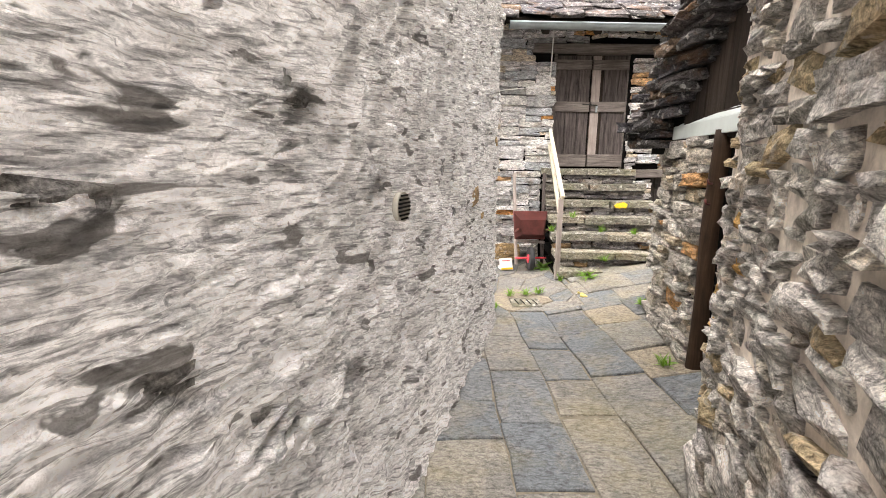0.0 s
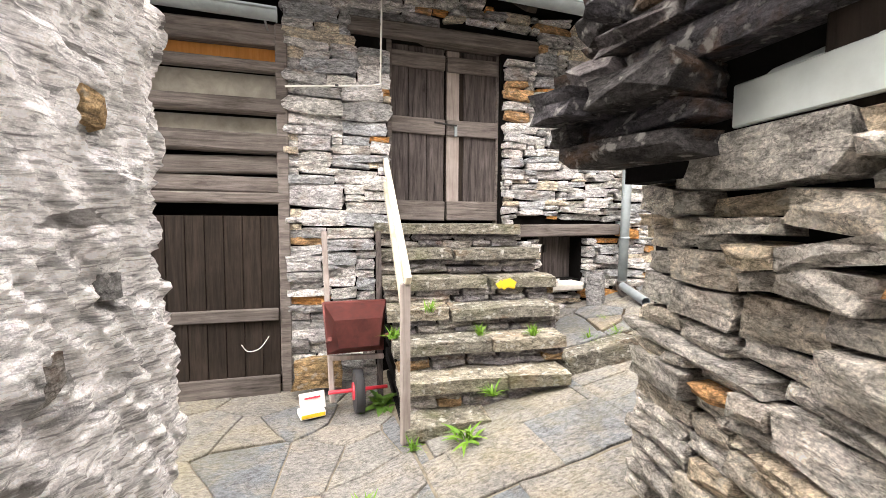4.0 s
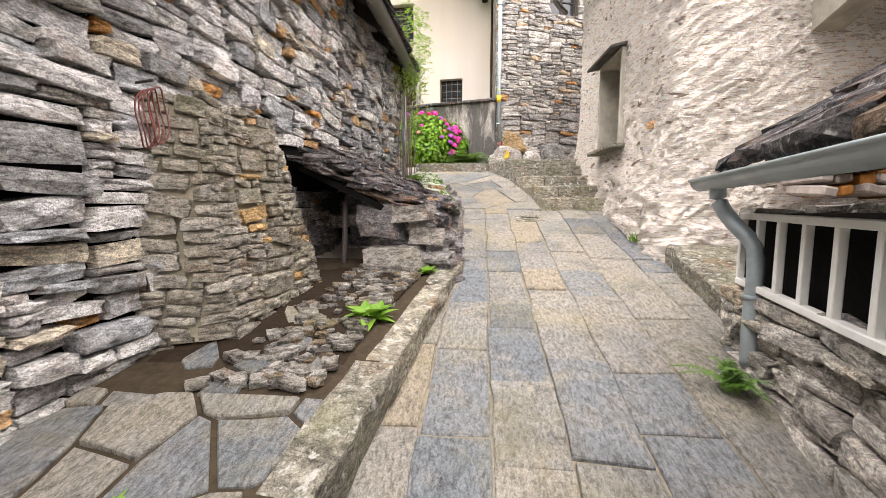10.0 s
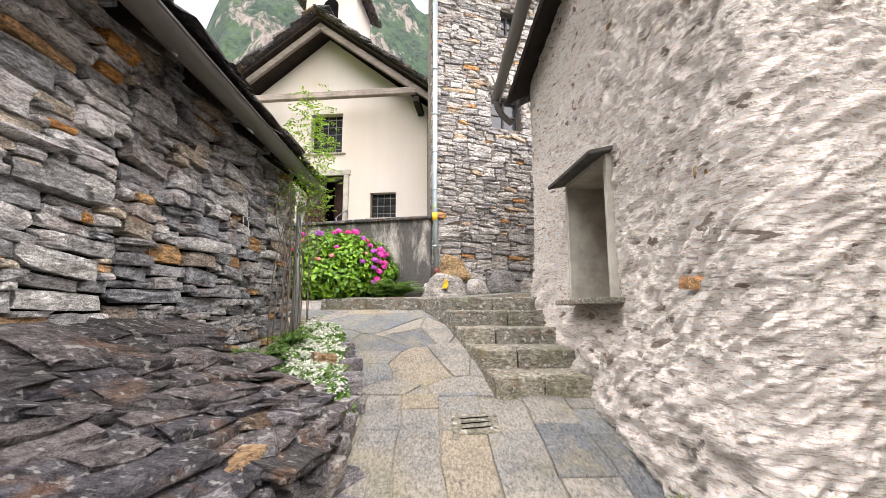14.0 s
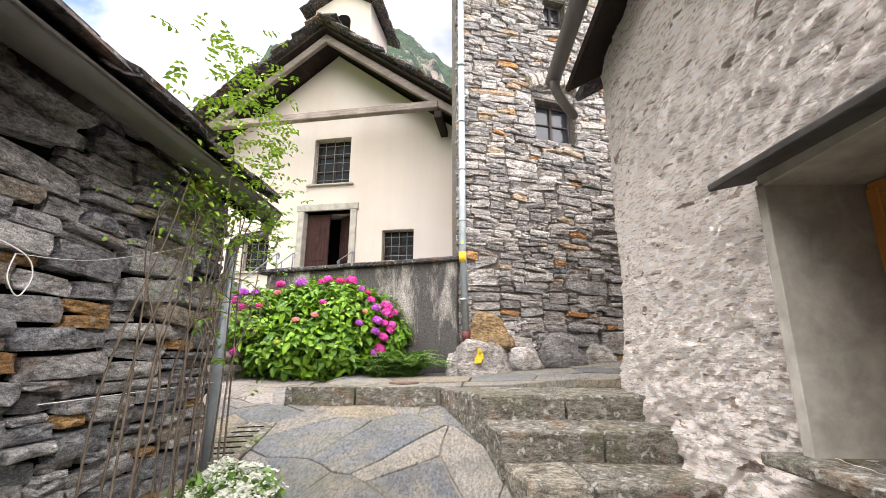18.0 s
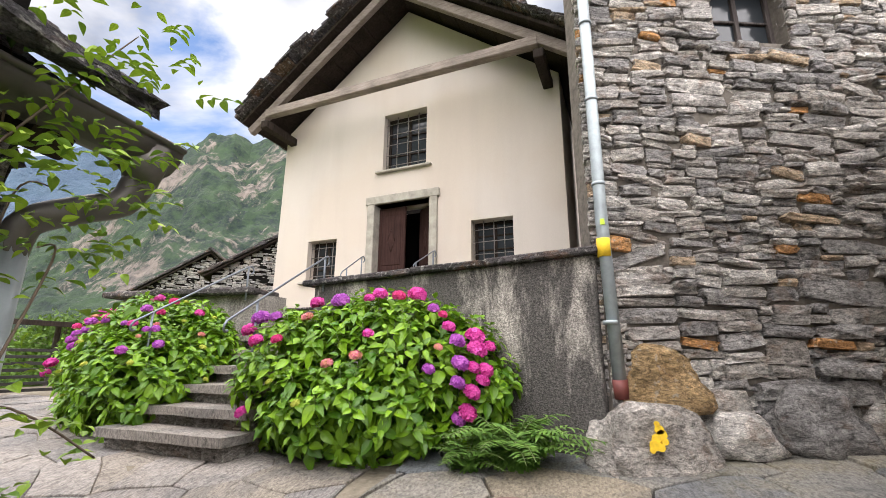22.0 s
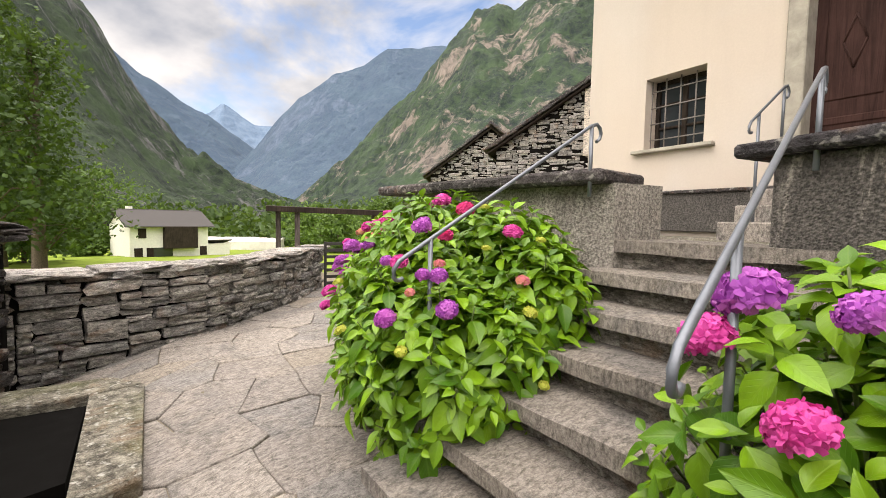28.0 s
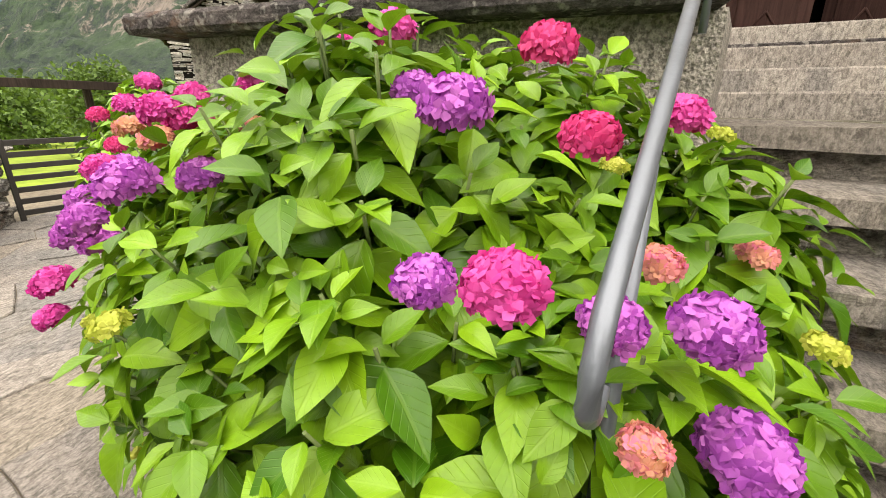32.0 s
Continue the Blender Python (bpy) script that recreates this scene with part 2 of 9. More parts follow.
def plaster(name, a, b, dark, patch=0.62, relief=0.03, rock=(0.20, 0.18, 0.16), streak=0.35, trowelled=0.75, lean=1.0, slant=0.0, pits=0.64, tone=0.7):
    """Old lime plaster, worn through to stone in patches; the shading of its trowel relief is put into the colour."""
    k = Nodes(name)
    co = k.coords()
    big = k.noise(co, 0.9, 5, 0.6, 0.3)
    mid = k.noise(k.coords(scale=(1, 1, 1.5)), 4.0, 6, 0.68, 0.5)
    fine = k.noise(co, 30, 6, 0.7)
    col = k.mix(big, a, b)
    col = k.mix(k.ramp(mid, [(0.30, streak), (0.52, 0.0)]), col, dark)
    hole = k.noise(k.coords(scale=(1, 1, 1.8)), 3.1, 3, 0.5, 0.2)
    mask = k.ramp(hole, [(patch, 0.0), (patch + 0.035, 0.85)])
    col = k.mix(mask, col, rock)
    col = k.mix(0.5, col, k.ramp(fine, [(0.3, 0.75), (0.5, 1.03), (0.68, 1.25)]), "MULTIPLY")
    trowel = k.noise(k.coords(scale=(1.0, 1.0, 3.4), turn=(0.35, 0.45, 0.3)), 5.0, 7, 0.66, 0.35)
    drag = k.noise(k.coords(scale=(0.8, 0.8, 4.2), turn=(-0.5 * lean, 0.15, 0.0)), 11.0, 8, 0.74, 0.5)
    # furrow and crevice shading multiplied into the colour
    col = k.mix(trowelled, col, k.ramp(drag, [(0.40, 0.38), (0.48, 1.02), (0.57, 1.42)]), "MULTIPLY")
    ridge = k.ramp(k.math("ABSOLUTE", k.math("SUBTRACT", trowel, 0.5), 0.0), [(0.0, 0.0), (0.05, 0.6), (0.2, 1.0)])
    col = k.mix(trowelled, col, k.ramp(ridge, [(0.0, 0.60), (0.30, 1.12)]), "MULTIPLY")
    grit = k.noise(co, 95, 3, 0.7)
    col = k.mix(min(1.0, trowelled), col, k.ramp(grit, [(0.36, 0.62), (0.5, 1.04), (0.64, 1.35)]), "MULTIPLY")
    nb = k.bump(mid, 0.9, relief)
    if slant:
        uv = k.add("UVMap").outputs["UV"]
        for turn, seed, across, depth in ((slant, 0.0, 42.0, 0.030), (slant * 1.6, 7.3, 92.0, 0.014)):
            mp = k.add("Mapping")
            mp.inputs["Location"].default_value = (seed, seed, 0)
            mp.inputs["Rotation"].default_value = (0, 0, -turn)
            mp.inputs["Scale"].default_value = (across * 0.16, across, 1)
            k.link(uv, mp.inputs["Vector"])
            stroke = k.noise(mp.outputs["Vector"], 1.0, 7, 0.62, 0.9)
            # the stroke noise of the bump also shades the colour
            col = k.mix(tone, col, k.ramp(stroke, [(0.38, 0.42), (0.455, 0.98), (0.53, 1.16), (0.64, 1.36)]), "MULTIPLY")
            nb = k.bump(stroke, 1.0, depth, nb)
        mp = k.add("Mapping")
        mp.inputs["Rotation"].default_value = (0, 0, -slant)
        mp.inputs["Scale"].default_value = (3.2, 9.0, 1)
        k.link(uv, mp.inputs["Vector"])
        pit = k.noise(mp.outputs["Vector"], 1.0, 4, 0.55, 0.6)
        # pits take 0.6 of the rock colour where the bump sinks
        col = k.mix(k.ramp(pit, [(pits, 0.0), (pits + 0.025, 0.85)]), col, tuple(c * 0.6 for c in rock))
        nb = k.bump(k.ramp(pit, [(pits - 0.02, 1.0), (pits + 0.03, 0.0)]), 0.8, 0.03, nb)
    nb = k.bump(ridge, 1.0, relief * 0.9, nb)
    nb = k.bump(drag, 1.0, relief * 0.8, nb)
    nb = k.bump(k.noise(k.coords(scale=(1, 1, 1.7), turn=(0.4, 0.3, 0.2)), 13, 5, 0.7, 1.2), 0.8, relief * 0.55, nb)
    nb = k.bump(fine, 0.6, min(0.01, relief), nb)
    k.b.inputs["Specular IOR Level"].default_value = 0.22
    return k.done(col, 0.93, nb)


def timber(name, a, b, along="z", rough=0.82, per_piece=True):
    """Weathered wood with grain along an axis."""
    k = Nodes(name)
    s = {"x": (0.9, 14, 14), "y": (14, 0.9, 14), "z": (14, 14, 0.9)}[along]
    co = k.coords(world_space=True, scale=s)
    g = k.noise(co, 2.2, 7, 0.7, 0.7)
    w = k.noise(k.coords(), 2.4, 4, 0.6)
    col = k.mix(k.ramp(g, [(0.3, 0.0), (0.7, 1.0)]), a, b)
    col = k.mix(0.7, col, k.ramp(w, [(0.3, 0.6), (0.65, 1.2)]), "MULTIPLY")
    if per_piece:
        col = k.mix(0.6, col, k.ramp(k.add("ObjectInfo").outputs["Random"], [(0.0, 0.6), (1.0, 1.3)]), "MULTIPLY")
    k.b.inputs["Specular IOR Level"].default_value = 0.12
    return k.done(col, rough, k.bump(g, 0.7, 0.006))


def plain(name, colour, rough=0.5, metal=0.0, wear=0.25, scale=7.0, bump=0.15):
    """Painted, metal or earthen surface with slight wear."""
    k = Nodes(name)
    n = k.noise(k.coords(), scale, 6, 0.65, 0.3)
    if rough > 0.88:
        k.b.inputs["Specular IOR Level"].default_value = 0.08
    col = k.mix(wear, colour, k.ramp(n, [(0.3, 0.35), (0.7, 1.5)]), "MULTIPLY")
    return k.done(col, k.ramp(n, [(0.3, max(0.05, rough - 0.12)), (0.7, min(1.0, rough + 0.12))]), k.bump(n, bump, 0.01), metal)


def floated_plaster(name, a, b):
    """Floated lime plaster with faint clouds and damp stains."""
    k = Nodes(name)
    cloud = k.noise(k.coords(), 0.55, 4, 0.5, 0.4)
    col = k.mix(k.ramp(cloud, [(0.42, 0.0), (0.60, 1.0)]), a, b)
    run = k.noise(k.coords(scale=(1, 1, 0.12)), 2.2, 5, 0.6)
    col = k.mix(0.35, col, k.ramp(run, [(0.3, 0.82), (0.55, 1.0)]), "MULTIPLY")
    fine = k.noise(k.coords(), 60, 4, 0.6)
    col = k.mix(0.25, col, k.ramp(fine, [(0.3, 0.86), (0.7, 1.1)]), "MULTIPLY")
    nb = k.bump(k.noise(k.coords(), 6, 4, 0.5), 0.25, 0.01)
    return k.done(col, 0.9, k.bump(fine, 0.2, 0.002, nb))


def roughcast(name, a, b):
    """Grey pebble-dash with dark water streaks."""
    k = Nodes(name)
    v = k.add("TexVoronoi", Scale=85.0)
    k.link(k.coords(), v.inputs["Vector"])
    run = k.noise(k.coords(scale=(1.5, 1.5, 0.34)), 1.5, 7, 0.72, 0.5)
    fine = k.noise(k.coords(), 60, 4, 0.7)
    col = k.mix(k.ramp(k.math("ADD", k.math("MULTIPLY", run, 0.65), k.math("MULTIPLY", k.noise(k.coords(), 0.8, 3, 0.5), 0.35)), [(0.38, 0.0), (0.49, 1.0)]), a, b)
    col = k.mix(0.8, col, k.ramp(fine, [(0.40, 0.40), (0.60, 1.6)]), "MULTIPLY")
    nb = k.bump(v.outputs["Distance"], 0.6, 0.012)
    return k.done(col, 0.95, k.bump(fine, 0.5, 0.01, nb))


def leafy(name, dark, light, vein, per=True, gloss=0.42):
    """Leaf with midrib and side veins from its own map; light comes through."""
    k = Nodes(name)
    uv = k.add("UVMap").outputs["UV"]
    sep = k.add("SeparateXYZ")
    k.link(uv, sep.inputs[0])
    u = k.math("ABSOLUTE", k.math("SUBTRACT", sep.outputs[0], 0.5), 0.0)
    side = k.math("FRACT", k.math("SUBTRACT", k.math("MULTIPLY", sep.outputs[1], 7.0), k.math("MULTIPLY", u, 5.0)), 0.0)
    ribs = k.ramp(side, [(0.0, 1.0), (0.09, 0.0), (0.91, 0.0), (1.0, 1.0)])
    mid = k.ramp(u, [(0.0, 1.0), (0.03, 1.0), (0.055, 0.0)])
    lines = k.mix(1.0, ribs, mid, "LIGHTEN")
    rnd = k.add("ObjectInfo").outputs["Random"] if per else k.add("NewGeometry").outputs["Random Per Island"]
    col = k.mix(rnd, dark, light)
    n = k.noise(k.coords(), 30, 4, 0.6)
    col = k.mix(0.35, col, k.ramp(n, [(0.3, 0.6), (0.7, 1.25)]), "MULTIPLY")
    col = k.mix(k.math("MULTIPLY", lines, 0.11), col, vein)
    nb = k.bump(k.mix(1.0, (1, 1, 1), lines, "SUBTRACT"), 0.28, 0.004)
    k.done(col, gloss, nb)
    k.b.inputs["Specular IOR Level"].default_value = 0.42
    tr = k.add("BsdfTranslucent")
    k.link(k.mix(0.5, col, (0.30, 0.48, 0.03)), tr.inputs["Color"])
    ms = k.add("MixShader")
    ms.inputs[0].default_value = 0.16
    k.link(k.b.outputs[0], ms.inputs[1])
    k.link(tr.outputs[0], ms.inputs[2])
    k.link(ms.outputs[0], k.t.nodes["Material Output"].inputs["Surface"])
    return k.m


def petals(name, a, b, heart):
    k = Nodes(name)
    rnd = k.add("NewGeometry").outputs["Random Per Island"]
    obr = k.add("ObjectInfo").outputs["Random"]
    col = k.mix(rnd, a, b)
    col = k.mix(k.ramp(obr, [(0.2, 0.0), (1.0, 0.35)]), col, heart)
    k.done(col, 0.6)
    tr = k.add("BsdfTranslucent")
    k.link(col, tr.inputs["Color"])
    ms = k.add("MixShader")
    ms.inputs[0].default_value = 0.3
    k.link(k.b.outputs[0], ms.inputs[1])
    k.link(tr.outputs[0], ms.inputs[2])
    k.link(ms.outputs[0], k.t.nodes["Material Output"].inputs["Surface"])
    return k.m


M_STONE, M_STONE_J = stone("barn_stone", GREYS), stone("barn_stone_joined", GREYS, True)
# cooler slaty stone, its colour also lowered to 0.6 of GREYS for shade
SLATES = [(0.0, (0.20, 0.20, 0.205)), (0.14, (0.30, 0.297, 0.30)), (0.3, (0.42, 0.41, 0.405)), (0.45, (0.25, 0.256, 0.268)), (0.6, (0.34, 0.328, 0.318)), (0.76, (0.48, 0.465, 0.45)), (0.88, (0.36, 0.31, 0.25)), (0.95, (0.44, 0.27, 0.12))]
M_SLATY, M_SLATY_J = stone("slaty_stone", SLATES, lichen=0.35), stone("slaty_stone_joined", SLATES, True, lichen=0.35)
M_WARM, M_WARM_J = stone("warm_stone", WARMS, moss=0.25, rust=0.25), stone("warm_stone_joined", WARMS, True, moss=0.25, rust=0.25)
BROWNS = [(0.0, (0.24, 0.215, 0.175)), (0.3, (0.33, 0.30, 0.25)), (0.6, (0.28, 0.255, 0.215)), (0.8, (0.40, 0.37, 0.32)), (0.95, (0.46, 0.30, 0.14))]
M_BROWN, M_BROWN_J = stone("buttress_stone", BROWNS, moss=0.4), stone("buttress_stone_joined", BROWNS, True, moss=0.4)
M_HOUSE, M_HOUSE_J = stone("house_stone", HOUSES, moss=0.25), stone("house_stone_joined", HOUSES, True, moss=0.25)
M_COOL, M_COOL_J = stone("parapet_stone", COOLS, lichen=0.3), stone("parapet_stone_joined", COOLS, True, lichen=0.3)
M_TOWER, M_TOWER_J = stone("tower_stone", TOWERS, lichen=0.35), stone("tower_stone_joined", TOWERS, True, lichen=0.35)
M_OCHRE = stone("ochre_stone", [(0.0, (0.36, 0.25, 0.13))], moss=0.3)
M_DARK, M_DARK_J = stone("slate", DARKS, lichen=0.3), stone("slate_joined", DARKS, True, lichen=0.3)
M_PAVE, M_PAVE_J = paving("paving_stone", PAVES), paving("paving_stone_joined", PAVES, True)
COURTS = [(0.0, (0.225, 0.205, 0.188)), (0.3, (0.27, 0.246, 0.223)), (0.6, (0.205, 0.194, 0.184)), (0.85, (0.245, 0.217, 0.182))]
M_COURT, M_COURT_J = paving("court_stone", COURTS, moss=0.12, worn=(0.31, 0.275, 0.24)), paving("court_stone_joined", COURTS, True, moss=0.12, worn=(0.31, 0.275, 0.24))
M_STEP = stone("step_stone", [(0.0, (0.22, 0.205, 0.165)), (0.4, (0.28, 0.255, 0.20)), (0.7, (0.20, 0.188, 0.155))], moss=0.5, lichen=0.6)
M_CSTEP = paving("church_tread", [(0.0, (0.25, 0.228, 0.205)), (0.5, (0.31, 0.285, 0.255))], moss=0.15, worn=(0.33, 0.30, 0.26))
M_CTREAD = paving("stair_tread", [(0.0, (0.19, 0.172, 0.154)), (0.5, (0.245, 0.222, 0.198))], moss=0.15, worn=(0.28, 0.25, 0.215))
M_CRISER = stone("church_riser", [(0.0, (0.20, 0.185, 0.165)), (0.5, (0.27, 0.25, 0.225))], moss=0.15, lichen=0.5)
M_PALE_MORTAR = plain("pale_mortar", (0.66, 0.59, 0.51), 0.95, wear=0.6, scale=14, bump=0.8)
# near-black colour carries the shade of joints and hollows behind the stones
M_GAP = plain("gap_shade", (0.006, 0.0055, 0.005), 0.98, wear=0.5, scale=14, bump=0.6)
M_SOIL = plain("joint_soil", (0.205, 0.180, 0.138), 0.98, wear=0.6, scale=18, bump=0.8)
M_DARK_SOIL = plain("dark_joint_soil", (0.050, 0.038, 0.025), 0.98, wear=0.6, scale=18, bump=0.8)
M_PALE_STONE = stone("white_stone", [(0.0, (0.72, 0.70, 0.66))])
M_SHED = stone("shed_stone", [(0.0, (0.16, 0.15, 0.155)), (0.25, (0.24, 0.225, 0.22)), (0.5, (0.19, 0.175, 0.18)), (0.75, (0.30, 0.275, 0.25)), (0.93, (0.30, 0.20, 0.11))], moss=0.2, lichen=0.35)
M_BUTTRESS = plain("buttress_mortar", (0.36, 0.32, 0.24), 0.95, wear=0.7, scale=9, bump=1.0)
M_EARTH = plain("dark_earth", (0.026, 0.018, 0.012), 0.95, wear=0.6, scale=16, bump=0.9)
M_PEBBLE = stone("pebble_stone", [(0.0, (0.12, 0.11, 0.10)), (0.3, (0.19, 0.175, 0.155)), (0.6, (0.16, 0.125, 0.085)), (0.8, (0.26, 0.245, 0.22))], moss=0.3)
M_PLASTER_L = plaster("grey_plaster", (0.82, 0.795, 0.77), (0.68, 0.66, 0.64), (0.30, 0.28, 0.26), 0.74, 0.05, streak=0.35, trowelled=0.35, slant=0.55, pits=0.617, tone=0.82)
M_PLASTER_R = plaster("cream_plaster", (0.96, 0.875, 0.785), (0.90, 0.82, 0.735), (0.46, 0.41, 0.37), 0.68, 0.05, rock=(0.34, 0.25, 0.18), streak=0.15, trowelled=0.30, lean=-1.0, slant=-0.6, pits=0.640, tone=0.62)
M_PATCH = plaster("patch_plaster", (0.70, 0.62, 0.54), (0.60, 0.54, 0.47), (0.40, 0.35, 0.30), 0.66, 0.03, rock=(0.34, 0.25, 0.18), streak=0.3)
M_CHURCH = floated_plaster("church_plaster", (0.545, 0.497, 0.442), (0.53, 0.467, 0.397))
M_ROUGH = roughcast("rough_cast", (0.42, 0.39, 0.345), (0.075, 0.07, 0.064))
M_ROUGH_PALE = roughcast("pale_rough_cast", (0.50, 0.47, 0.42), (0.24, 0.225, 0.20))
M_GATE = timber("gate_timber", (0.012, 0.009, 0.008), (0.032, 0.025, 0.021))
M_DARK_MORTAR = plain("dark_mortar", (0.17, 0.152, 0.13), 0.95, wear=0.6, scale=14, bump=0.8)
M_WOOD_Z = timber("door_board", (0.012, 0.010, 0.009), (0.155, 0.132, 0.124))
M_WOOD_X = timber("weathered_plank", (0.06, 0.05, 0.045), (0.25, 0.22, 0.20), "x")
M_WOOD_PALE = timber("pale_plank", (0.24, 0.20, 0.18), (0.40, 0.35, 0.32))
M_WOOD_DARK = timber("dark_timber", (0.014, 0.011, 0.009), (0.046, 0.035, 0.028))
M_BEAM = timber("roof_timber", (0.16, 0.13, 0.11), (0.30, 0.26, 0.23), "y")
M_RAILWOOD = timber("bleached_rail", (0.55, 0.48, 0.36), (0.68, 0.62, 0.50), "y")
M_DOOR = timber("church_door_wood", (0.026, 0.013, 0.011), (0.062, 0.032, 0.027))
M_ORANGE = timber("varnished_frame", (0.36, 0.15, 0.035), (0.46, 0.21, 0.06))
M_ZINC = plain("zinc", (0.33, 0.375, 0.39), 0.52, 0.45, 0.35, 9)
M_GUTTER = plain("old_gutter", (0.16, 0.15, 0.14), 0.5, 0.6, 0.4, 9)
M_STEEL = plain("painted_steel", (0.17, 0.19, 0.22), 0.42, 0.5, 0.15, 20)
M_IRON = plain("dark_iron", (0.05, 0.047, 0.045), 0.6, 0.6, 0.3, 20)
M_GRILLE = plain("grey_grille", (0.20, 0.185, 0.17), 0.55, 0.3, 0.25, 20)
M_RUST = plain("rusted_paint", (0.16, 0.045, 0.038), 0.6, 0.1, 0.6, 9)
M_RED = plain("red_paint", (0.55, 0.03, 0.05), 0.4, 0.0, 0.2)
M_RUBBER = plain("rubber", (0.025, 0.025, 0.027), 0.8, 0.0, 0.3, 30)
M_FLASH = plain("pale_flashing", (0.55, 0.60, 0.58), 0.5, 0.2, 0.2, 6)
M_WHITE = plain("white_paint", (0.75, 0.74, 0.70), 0.6, 0.0, 0.15)
M_CONCRETE = plain("concrete", (0.36, 0.34, 0.29), 0.92, 0.0, 0.45, 6, 0.4)
M_WHITE_CEMENT = plain("pale_cement", (0.52, 0.49, 0.44), 0.95, 0.0, 0.5, 9, 0.6)
M_SLAB = plain("dark_cement_slab", (0.085, 0.08, 0.075), 0.93, 0.0, 0.5, 6, 0.5)
M_YELLOW = plain("yellow_paint", (0.78, 0.52, 0.02), 0.8, 0.0, 0.3, 25)
M_FADED = plain("faded_yellow", (0.50, 0.42, 0.14), 0.9, 0.0, 0.5, 30)
M_LIME = plain("lime_sticker", (0.45, 0.62, 0.04), 0.5)
# near-black colour that stands in for the shade of unlit hollows
M_SHADE_BLACK = plain("shade_black", (0.003, 0.0028, 0.0025), 1.0, 0.0, 0.2)
M_GLASS = plain("window_glass", (0.03, 0.035, 0.04), 0.06, 0.0, 0.1, 2, 0.02)
M_BARK = plain("bark", (0.14, 0.11, 0.085), 0.95, 0.0, 0.6, 16, 0.8)
M_LEAF, M_LEAF_J = leafy("hydrangea_leaf", (0.045, 0.145, 0.004), (0.235, 0.435, 0.012), (0.30, 0.46, 0.07), True, 0.36), leafy("hydrangea_leaf_joined", (0.042, 0.130, 0.004), (0.220, 0.410, 0.012), (0.30, 0.46, 0.07), False, 0.36)
M_ROSELEAF = leafy("climber_leaf", (0.07, 0.17, 0.012), (0.32, 0.48, 0.03), (0.35, 0.48, 0.12), False, 0.5)
M_FERN = leafy("fern_leaf", (0.06, 0.14, 0.02), (0.14, 0.27, 0.04), (0.16, 0.28, 0.06), False, 0.6)
M_WEED = leafy("weed_leaf", (0.09, 0.21, 0.012), (0.18, 0.34, 0.025), (0.3, 0.5, 0.1), False, 0.6)
M_PINK = petals("magenta_petal", (0.58, 0.03, 0.30), (0.78, 0.12, 0.50), (0.66, 0.05, 0.28))
M_PURPLE = petals("purple_petal", (0.36, 0.06, 0.44), (0.60, 0.17, 0.62), (0.58, 0.10, 0.46))
M_CRIMSON = petals("crimson_petal", (0.56, 0.02, 0.14), (0.76, 0.07, 0.30), (0.68, 0.05, 0.26))
M_PALE = petals("opening_petal", (0.66, 0.34, 0.18), (0.76, 0.20, 0.36), (0.62, 0.48, 0.14))
M_BUD = petals("green_bud", (0.42, 0.48, 0.05), (0.55, 0.55, 0.10), (0.4, 0.5, 0.05))
M_ALYSSUM = petals("white_petal", (0.75, 0.76, 0.70), (0.62, 0.66, 0.52), (0.7, 0.7, 0.6))
M_MEADOW = plain("meadow_grass", (0.185, 0.255, 0.035), 0.95, 0.0, 0.7, 1.1, 0.8)

# ---- building tools ----
RNG = random.Random(7)
GROUPS = {"fern": "ferns beside the lane", "hydrangea": "hydrangeas below the church", "grass_tuft": "grass tufts in the joints", "weed": "weeds in the joints", "handrail": "steel handrails of the church steps", "barn_gutter": "gutters of the barn", "drain_grate": "stone drain slabs", "tree": "trees of the valley", "stone_house": "stone houses of the village", "window_church": "windows of the church front", "window_tower": "windows of the tower", "wire": "cords on the barn wall", "wall_stone": "stones showing in the plaster"}


def part(name, mesh, material, parent=None, label=""):
    """Links a bmesh or a mesh as one object under a thing, a part or nothing."""
    if isinstance(mesh, bmesh.types.BMesh):
        data = bpy.data.meshes.new(name)
        mesh.to_mesh(data)
        mesh.free()
    else:
        data = mesh
    if material and not data.materials:
        data.materials.append(material)
    ob = new(name, data)
    if parent is not None:
        ob.parent = parent
    if label:
        tagged(ob, label)
    return ob


def thing(name, label, category, at=(0, 0, 0), group="", kind=""):
    e = new(name)
    e.location = at
    e.empty_display_size = 0.1
    return tagged(e, label, category, group or GROUPS.get(name, ""), kind)


def block(sx, sy, sz, at=(0, 0, 0), turn=(0, 0, 0), bevel=0.006, rough=0.0, cuts=0, bm=None):
    """A bevelled box, its middle at the given place, worn if rough is given."""
    one = bmesh.new()
    bmesh.ops.create_cube(one, size=1.0, matrix=Matrix.Diagonal((sx, sy, sz, 1)))
    if cuts:
        bmesh.ops.subdivide_edges(one, edges=one.edges[:], cuts=cuts, use_grid_fill=True)
    elif bevel:
        bmesh.ops.bevel(one, geom=one.edges[:], offset=min(bevel, 0.4 * min(sx, sy, sz)), segments=1, affect="EDGES")
    if rough:
        for v in one.verts:
            v.co += noise.noise_vector(v.co * 4.3 + Vector(at) * 1.7) * rough
    bmesh.ops.transform(one, matrix=pose(*at, *turn), verts=one.verts)
    if bm is None:
        return one
    tmp = bpy.data.meshes.new("tmp")
    one.to_mesh(tmp)
    one.free()
    bm.from_mesh(tmp)
    bpy.data.meshes.remove(tmp)
    return bm


